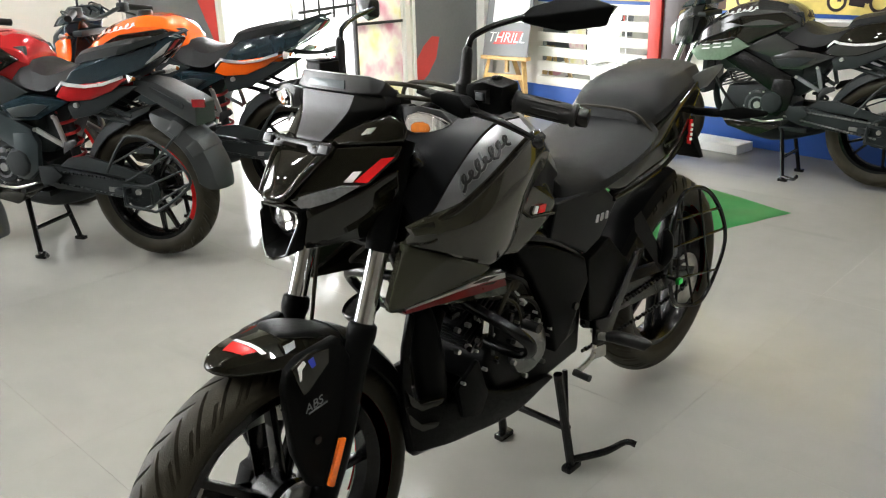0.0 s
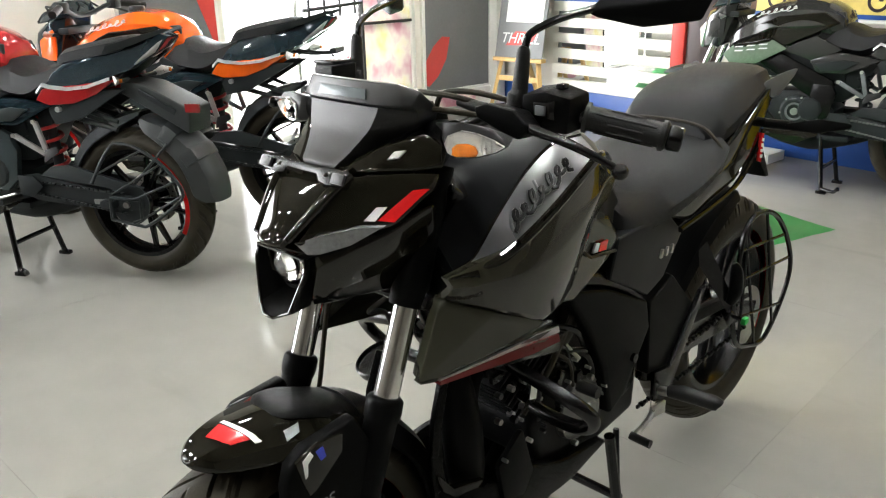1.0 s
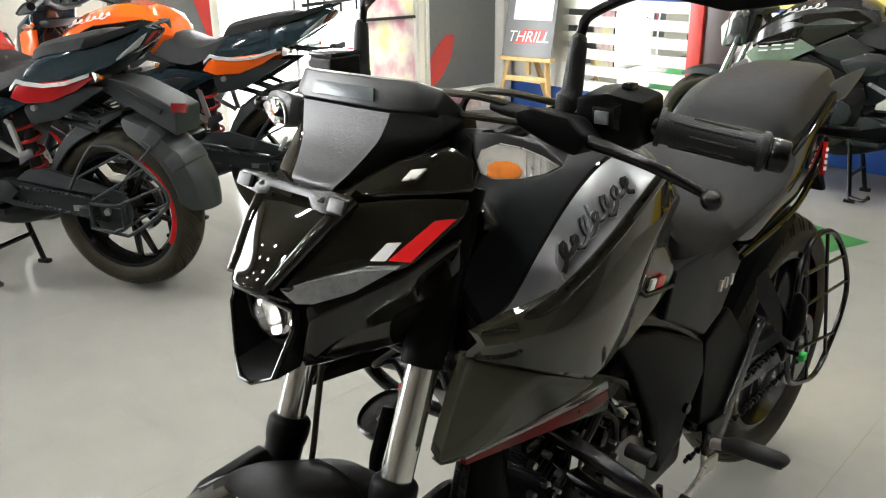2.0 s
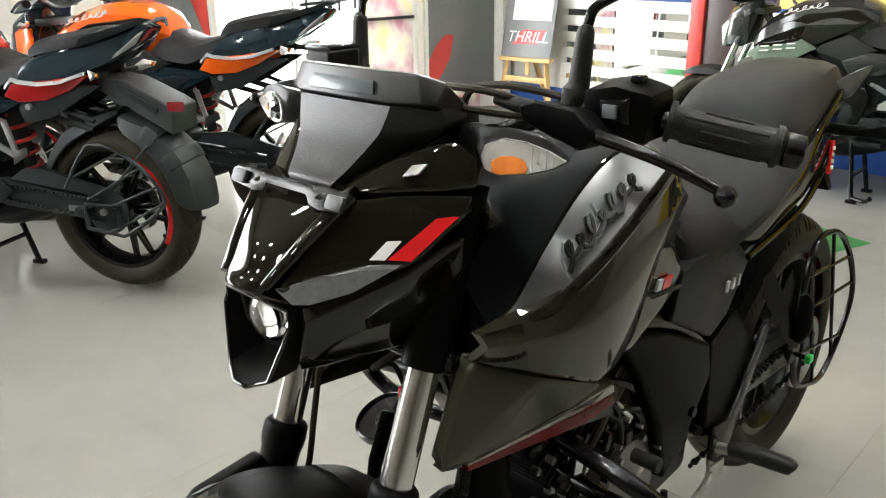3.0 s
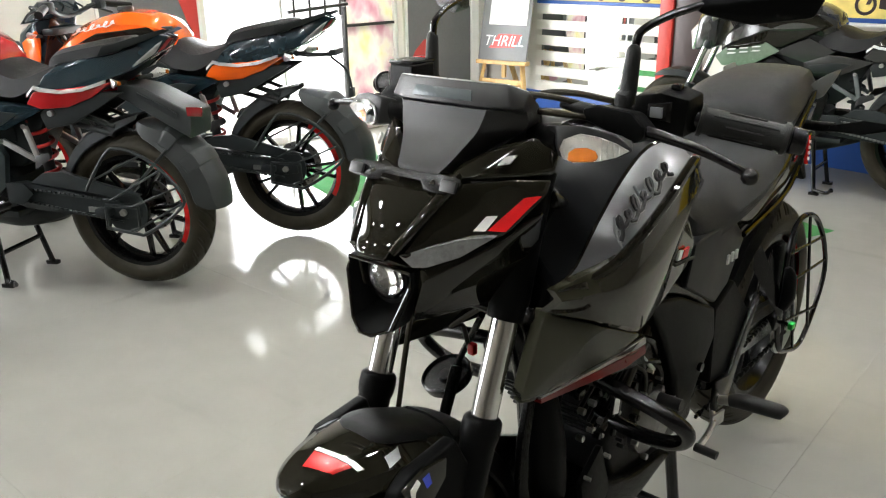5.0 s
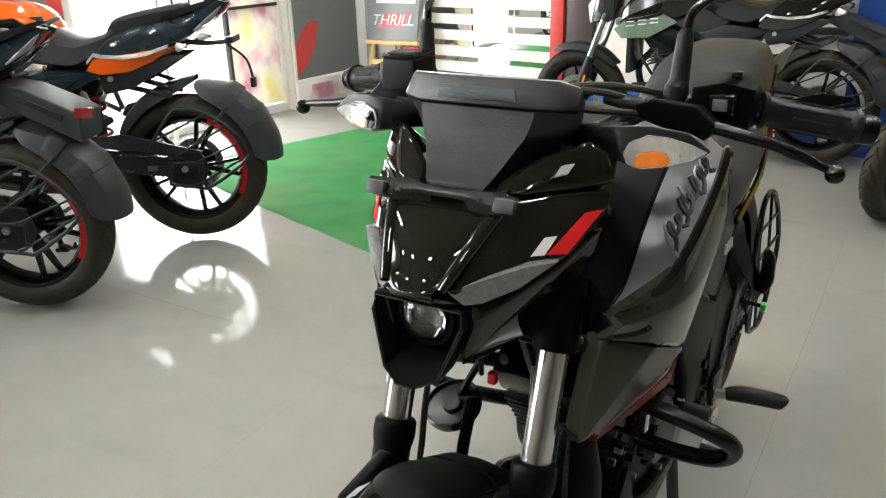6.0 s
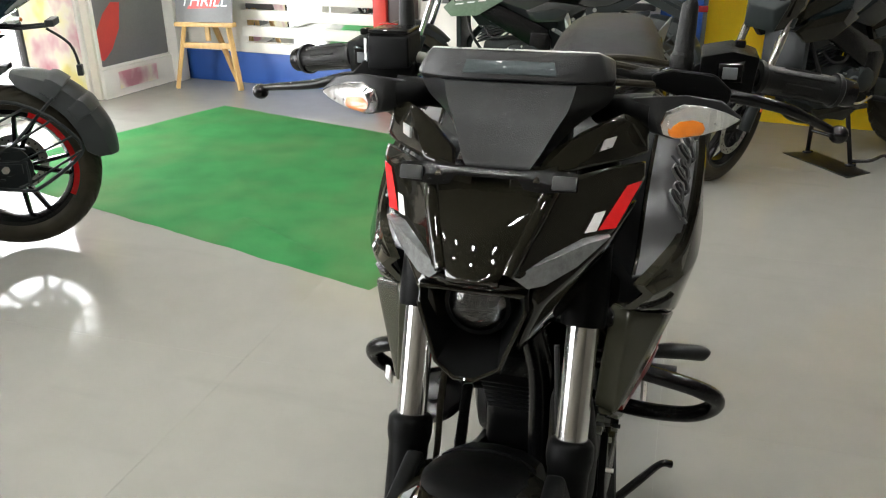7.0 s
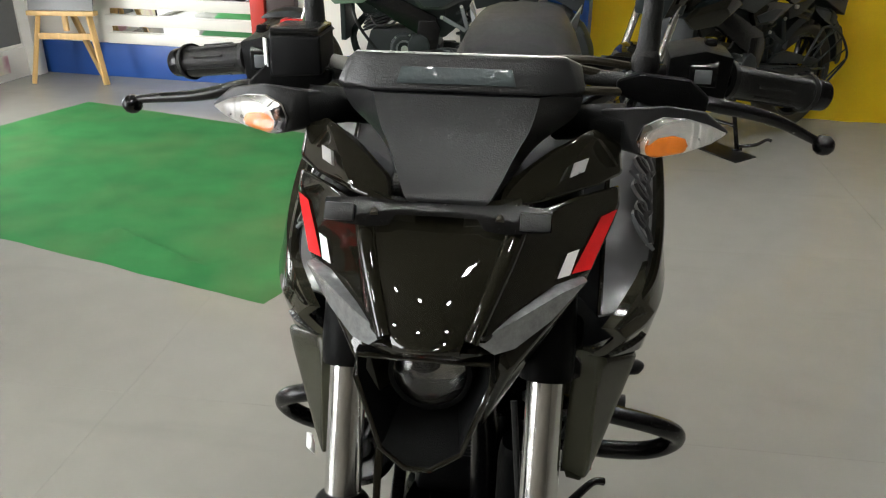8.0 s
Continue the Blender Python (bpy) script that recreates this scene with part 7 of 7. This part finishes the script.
    for s in (1, -1):
        part("tank_pad", side_plate(s, [(0.106, -0.5, 0.975), (0.088, -0.465, 0.975), (0.094, -0.45, 0.935), (0.112, -0.475, 0.92), (0.13, -0.53, 0.93)], 0.03, 0.006), "dusty", t, "black knee pad")
        part("tank_mark", cursive((s * 0.139, -0.9, 0.955), (s * 0.06, 0.98, 0.2), (s * -0.55, 0.0, 0.8), 6, 0.036, 0.022), script, t, "raised script")
    part("rider_seat", loft([
        sec(-0.61, [(0, 0.89), (0.05, 0.885), (0.085, 0.86), (0.095, 0.82), (0.05, 0.78)]),
        sec(-0.53, [(0, 0.925), (0.06, 0.92), (0.105, 0.885), (0.125, 0.81), (0.06, 0.77)]),
        sec(-0.46, [(0, 0.915), (0.07, 0.91), (0.115, 0.875), (0.135, 0.795), (0.06, 0.76)]),
        sec(-0.38, [(0, 0.885), (0.08, 0.882), (0.125, 0.855), (0.138, 0.79), (0.06, 0.76)]),
        sec(-0.3, [(0, 0.89), (0.08, 0.887), (0.12, 0.87), (0.132, 0.825), (0.06, 0.79)]),
        sec(-0.21, [(0, 0.925), (0.07, 0.922), (0.1, 0.905), (0.11, 0.87), (0.06, 0.84)])], 5), "seat", t, "black rider seat", 40)
    part("pillion_seat", loft([
        sec(-0.245, [(0, 0.92), (0.06, 0.917), (0.09, 0.905), (0.095, 0.89), (0.04, 0.88)]),
        sec(-0.22, [(0, 0.955), (0.07, 0.95), (0.098, 0.935), (0.1, 0.905), (0.04, 0.89)]),
        sec(-0.15, [(0, 0.975), (0.07, 0.972), (0.098, 0.955), (0.1, 0.92), (0.04, 0.9)]),
        sec(0.02, [(0, 1.005), (0.065, 1.002), (0.085, 0.985), (0.088, 0.95), (0.04, 0.94)]),
        sec(0.06, [(0, 1.0), (0.05, 0.998), (0.065, 0.985), (0.07, 0.965), (0.03, 0.96)])], 5), "seat", t, "raised black pillion seat", 40)
    part("tail_lamp", hull(both([(0.04, 0.15, 0.985), (0.03, 0.24, 1.0), (0.03, 0.21, 0.965), (0.04, 0.13, 0.92)]), 0.004), "taillens", t, "red tail lamp")
    part("tail_underside", hull(both([(0.09, -0.25, 0.76), (0.08, 0.0, 0.84), (0.05, 0.13, 0.92), (0.06, -0.1, 0.8), (0.09, -0.3, 0.82)]), 0.008), "dusty", t)
    if holder:
        ph = part("plate_holder", hull(both([(0.075, 0.02, 0.84), (0.06, 0.0, 0.79), (0.075, 0.12, 0.825), (0.08, 0.27, 0.757), (0.08, 0.31, 0.735), (0.08, 0.3, 0.64), (0.07, 0.2, 0.685), (0.06, 0.1, 0.75)]), 0.008, 3), "mudplastic", t, "dark grey number plate holder")
        part("holder_rib", side_plate(1, [(0.088, 0.1, 0.81), (0.094, 0.26, 0.735), (0.094, 0.25, 0.715), (0.086, 0.1, 0.79)], 0.01, 0.003), "dusty", ph)
        part("reflex_reflector", box((0.095, 0.335, 0.745), (0.014, 0.06, 0.034), 0.003), "taillens", ph, "red reflector")
    else:
        ph = part("plate_stay", tube([(0.03, 0.0, 0.86), (0.035, 0.11, 0.845), (0.035, 0.22, 0.85)], 0.006, 8, 4), "dusty", t, "thin bare plate stay")
        part("plate_stay", tube([(-0.03, 0.0, 0.86), (-0.035, 0.11, 0.845), (-0.035, 0.22, 0.85)], 0.006, 8, 4), "dusty", t)
        part("stay_block", box((0, 0.23, 0.86), (0.12, 0.03, 0.025), 0.005), "dusty", ph)
        part("stay_hook", tube([(0.02, 0.21, 0.84), (0.02, 0.28, 0.78), (0.02, 0.3, 0.7)], 0.005, 8, 4), "dusty", ph)
        part("stay_block", box((0.02, 0.3, 0.685), (0.035, 0.02, 0.04), 0.004), "dusty", ph)
    # head
    part("headlamp_mask", hull(both([(0.11, -1.13, 0.98), (0.09, -1.21, 0.93), (0.05, -1.26, 0.86), (0.06, -1.24, 0.78), (0.1, -1.13, 0.8), (0.08, -1.08, 0.99), (0.04, -1.23, 0.95)]), 0.01, 3), mask, t, "angular headlamp mask")
    part("headlamp_glass", hull(both([(0.085, -1.225, 0.9), (0.05, -1.272, 0.865), (0.06, -1.255, 0.78), (0.04, -1.23, 0.92), (0.04, -1.2, 0.8)]), 0.006), "reflector" if tank in ("orange", "grey") else "dusty" if plain else "drl", t, "headlamp glass")
    for s in (1, -1):
        part("headlamp_cheek", hull([(s * a, b, c) for a, b, c in ((0.104, -1.16, 0.9), (0.113, -1.12, 0.955), (0.092, -1.205, 0.905), (0.085, -1.215, 0.83), (0.106, -1.13, 0.83), (0.09, -1.12, 0.9))], 0.006), tank, t, "painted headlamp cheek")
    part("flyscreen", hull(both([(0.105, -1.11, 0.985), (0.085, -1.21, 0.965), (0.06, -1.14, 1.045), (0.085, -1.08, 1.05), (0.09, -1.06, 0.99)]), 0.008, 3), "navy", t, "dark flyscreen")
    part("handlebar", tube([(-0.35, -0.94, 1.04), (-0.2, -1.01, 1.06), (-0.06, -1.05, 1.02), (0.06, -1.05, 1.02), (0.2, -1.01, 1.06), (0.35, -0.94, 1.04)], 0.011, 10, 6), "dusty", t)
    part("triple_clamp", box((0, -1.09, 0.95), (0.24, 0.07, 0.03), 0.008), "dusty", t)
    for k in range(4):
        part("cable", tube([(0.2 - 0.1 * k, -1.03, 1.05), (0.15 - 0.08 * k, -1.13, 1.06 + 0.01 * k), (0.08 - 0.04 * k, -1.1, 0.97), (0.05 - 0.03 * k, -1.03, 0.85)], 0.005, 6, 6), "grip", t)
    part("front_mudguard", fender_mesh(F, [(-32, 0.335, 0.03, 0.01), (-20, 0.34, 0.06, 0.035), (0, 0.34, 0.07, 0.05), (25, 0.335, 0.068, 0.045), (48, 0.33, 0.055, 0.03)]), "gloss" if lower != "grey" else "dusty", t, "black front mudguard")
    part("fork_reflector", box((0.13, -1.3, 0.42), (0.008, 0.016, 0.07), 0.003, Matrix.Rotation(-0.3, 4, "X")), "amber", t, "amber side reflector")
    # wheel guard, spring, chain, stand
    ring = [(0.15, -0.13, 0.44), (0.152, -0.07, 0.53), (0.153, -0.01, 0.6), (0.153, 0.02, 0.608), (0.153, 0.09, 0.6), (0.153, 0.19, 0.545), (0.152, 0.26, 0.47), (0.151, 0.28, 0.43), (0.15, 0.27, 0.395), (0.148, 0.19, 0.33), (0.147, 0.1, 0.275), (0.147, 0.07, 0.272), (0.148, -0.05, 0.29), (0.149, -0.06, 0.3), (0.15, -0.055, 0.38)]
    g = part("wheel_guard", tube(ring, 0.007, 8, 2), "dusty", t, "black wire wheel guard")
    for y0, z0, y1, z1 in ((-0.1, 0.48, 0.12, 0.585), (-0.04, 0.4, 0.2, 0.535), (0.05, 0.38, 0.26, 0.47), (0.08, 0.3, 0.275, 0.41)):
        part("guard_bar", rod((0.15, y0, z0), (0.152, y1, z1), 0.0045, n=8), "dusty", g)
    part("guard_plate", tube([(0.15, -0.05, 0.3), (0.15, -0.055, 0.385), (0.15, 0.08, 0.38), (0.15, 0.08, 0.3), (0.15, 0.04, 0.285)], 0.007, 8, 1), "dusty", g)
    part("guard_plate", box((0.125, -0.08, 0.35), (0.05, 0.06, 0.03), 0.006), "dusty", g)
    part("maker_plate", box((0.1145, -0.13, 0.352), (0.004, 0.06, 0.022), 0.001), "casting", t, "small grey cast mark")
    part("shock_spring", tube([(0.05 + 0.038 * math.cos(a), -0.35 + 0.038 * math.sin(a) - 0.02 * a / 25, 0.48 + 0.0085 * a) for a in (k * 0.7 for k in range(36))], 0.008, 8, 2), "dusty" if plain or tank == "grey" else "redspring", t, "coiled shock spring")
    part("shock_body", rod((0.05, -0.35, 0.45), (0.05, -0.37, 0.74), 0.022), "dusty", t)
    part("chain_guard", hull([(a, b, c) for a in (0.1, 0.12) for b, c in ((-0.4, 0.45), (-0.34, 0.49), (-0.25, 0.5), (-0.12, 0.45), (0.08, 0.42), (-0.05, 0.41))], 0.004), "dusty", t)
    bmc = None
    for zz in (0.385, 0.43):
        for k in range(26):
            b1 = box((0.118, -0.52 + 0.02 * k, zz - (0.003 * k if zz < 0.4 else 0.0015 * k)), (0.012 if k % 2 else 0.008, 0.016, 0.01), 0.002, seg=1)
            bmc = b1 if bmc is None else merge(bmc, b1)
    tagged(part("chain_run", bmc, "casting" if tank == "grey" else "dusty", t), kind="stuff")
    part("rear_sprocket", lathe([(0.03, -0.003), (0.09, -0.003), (0.09, 0.003), (0.03, 0.003)], (0.105, 0, 0.35), 30, closed=True), "dusty", t)
    part("gear_lever", tube([(0.14, -0.52, 0.37), (0.16, -0.62, 0.35), (0.17, -0.7, 0.36)], 0.006, 8, 4), "steel", t)
    part("stand_plate", box((0, stand_y + 0.03, 0.31), (0.22, 0.16, 0.025), 0.004), "dusty", t)
    stand(t, stand_y, 0.31, 0.14)
    grow = Matrix.Translation((0, -1.12, 0.9)) @ Matrix.Scale(1.25, 4) @ Matrix.Translation((0, 1.12, -0.9))
    for o in t.children:
        n = o.name.split(".")[0]
        if n in ("tank", "tank_pad", "tank_mark", "filler_cap", "tank_inset"):
            o.location.y = -0.035
        if n in ("headlamp_mask", "headlamp_glass", "headlamp_cheek", "flyscreen"):
            o.matrix_basis = grow
    if steer:
        for o in t.children:
            if o.name.split(".")[0] in ("front_wheel", "fork_slider", "fork_tube", "fork_cover", "grip", "lever", "switchgear", "mirror_arm", "mirror_head", "front_indicator", "headlamp_mask", "headlamp_glass", "headlamp_cheek", "flyscreen", "handlebar", "triple_clamp", "front_mudguard", "fork_reflector"):
                piv = Matrix.Translation((0, -1.06, 0.9))
                o.matrix_basis = piv @ Matrix.Rotation(radians(steer), 4, Vector((0, 0.42, 0.91))) @ piv.inverted() @ o.matrix_basis
    return t


def at(x, y, dx, dy, size=0.955):
    """The pose of a parked motorcycle: its rear axle over (x, y), its tail towards (dx, dy)."""
    return pose(x, y, 0, 0, 0, math.degrees(math.atan2(-dx, dy))) @ Matrix.Scale(size, 4)


parked_motorcycle("black and red motorcycle on its centre stand beside an orange one", at(-2.238, 0.71, 0.88, 0.475, 0.985), "maroon", "navy", "maroon", "navy", "navy")
parked_motorcycle("orange and black motorcycle on its centre stand by the window", at(-2.265, 1.512, 0.86, 0.51, 1.0), "orange", "navy", "orange", "navy", "navy", holder=False)
parked_motorcycle("black motorcycle with a grey mudguard parked in the row", at(-2.29, -0.22, 0.88, 0.47, 0.985), "gloss", "navy", "grey", "navy", "gloss")
parked_motorcycle("graphite grey motorcycle on its centre stand along the back wall", at(-0.105, 3.83, 1.0, 0.03, 0.965), "grey", "gloss", "grey", "palegreen", "grey", stand_y=-0.5, frame_paint="satin")
parked_motorcycle("black motorcycle on its centre stand before the yellow cloth", at(1.336, 3.934, 0.74, 0.67), "gloss", "gloss", "gloss", "gloss", "gloss", steer=20, frame_paint="satin", plain=True)


# dark rubber strip under the stand of the motorcycle by the yellow cloth
strip_mat = part("floor_strip", slab([(0.711, 3.632, 0.0005), (0.871, 3.697, 0.0005), (1.093, 3.369, 0.0005), (0.975, 3.254, 0.0005)], (0, 0, 0.006), 0.002), "grip")
tagged(strip_mat, "worn black rubber strip on the floor under a stand", "rubber strip")


# ---- floor tiles ----
TILE = 1.2
tile_mesh = bpy.data.meshes.new("tile")
bm = box((0, 0, -0.003), (TILE - 0.0006, TILE - 0.0006, 0.006), 0)
bm.to_mesh(tile_mesh)
bm.free()
tile_mesh.materials.append(M["floor"])
for i in range(-4, 5):
    for j in range(-5, 6):
        q = ROOM.inverted() @ Vector((-0.4 + TILE * i, 0.35 + TILE * j, 0))
        if LEFT - 0.5 < q.x < RIGHT + 0.5 and FRONT - 0.5 < q.y < BACK + 0.8:
            ob = new("tile", tile_mesh)
            ob.parent = FLOOR
            ob.matrix_world = Matrix.Translation((-0.4 + TILE * i, 0.35 + TILE * j, 0))
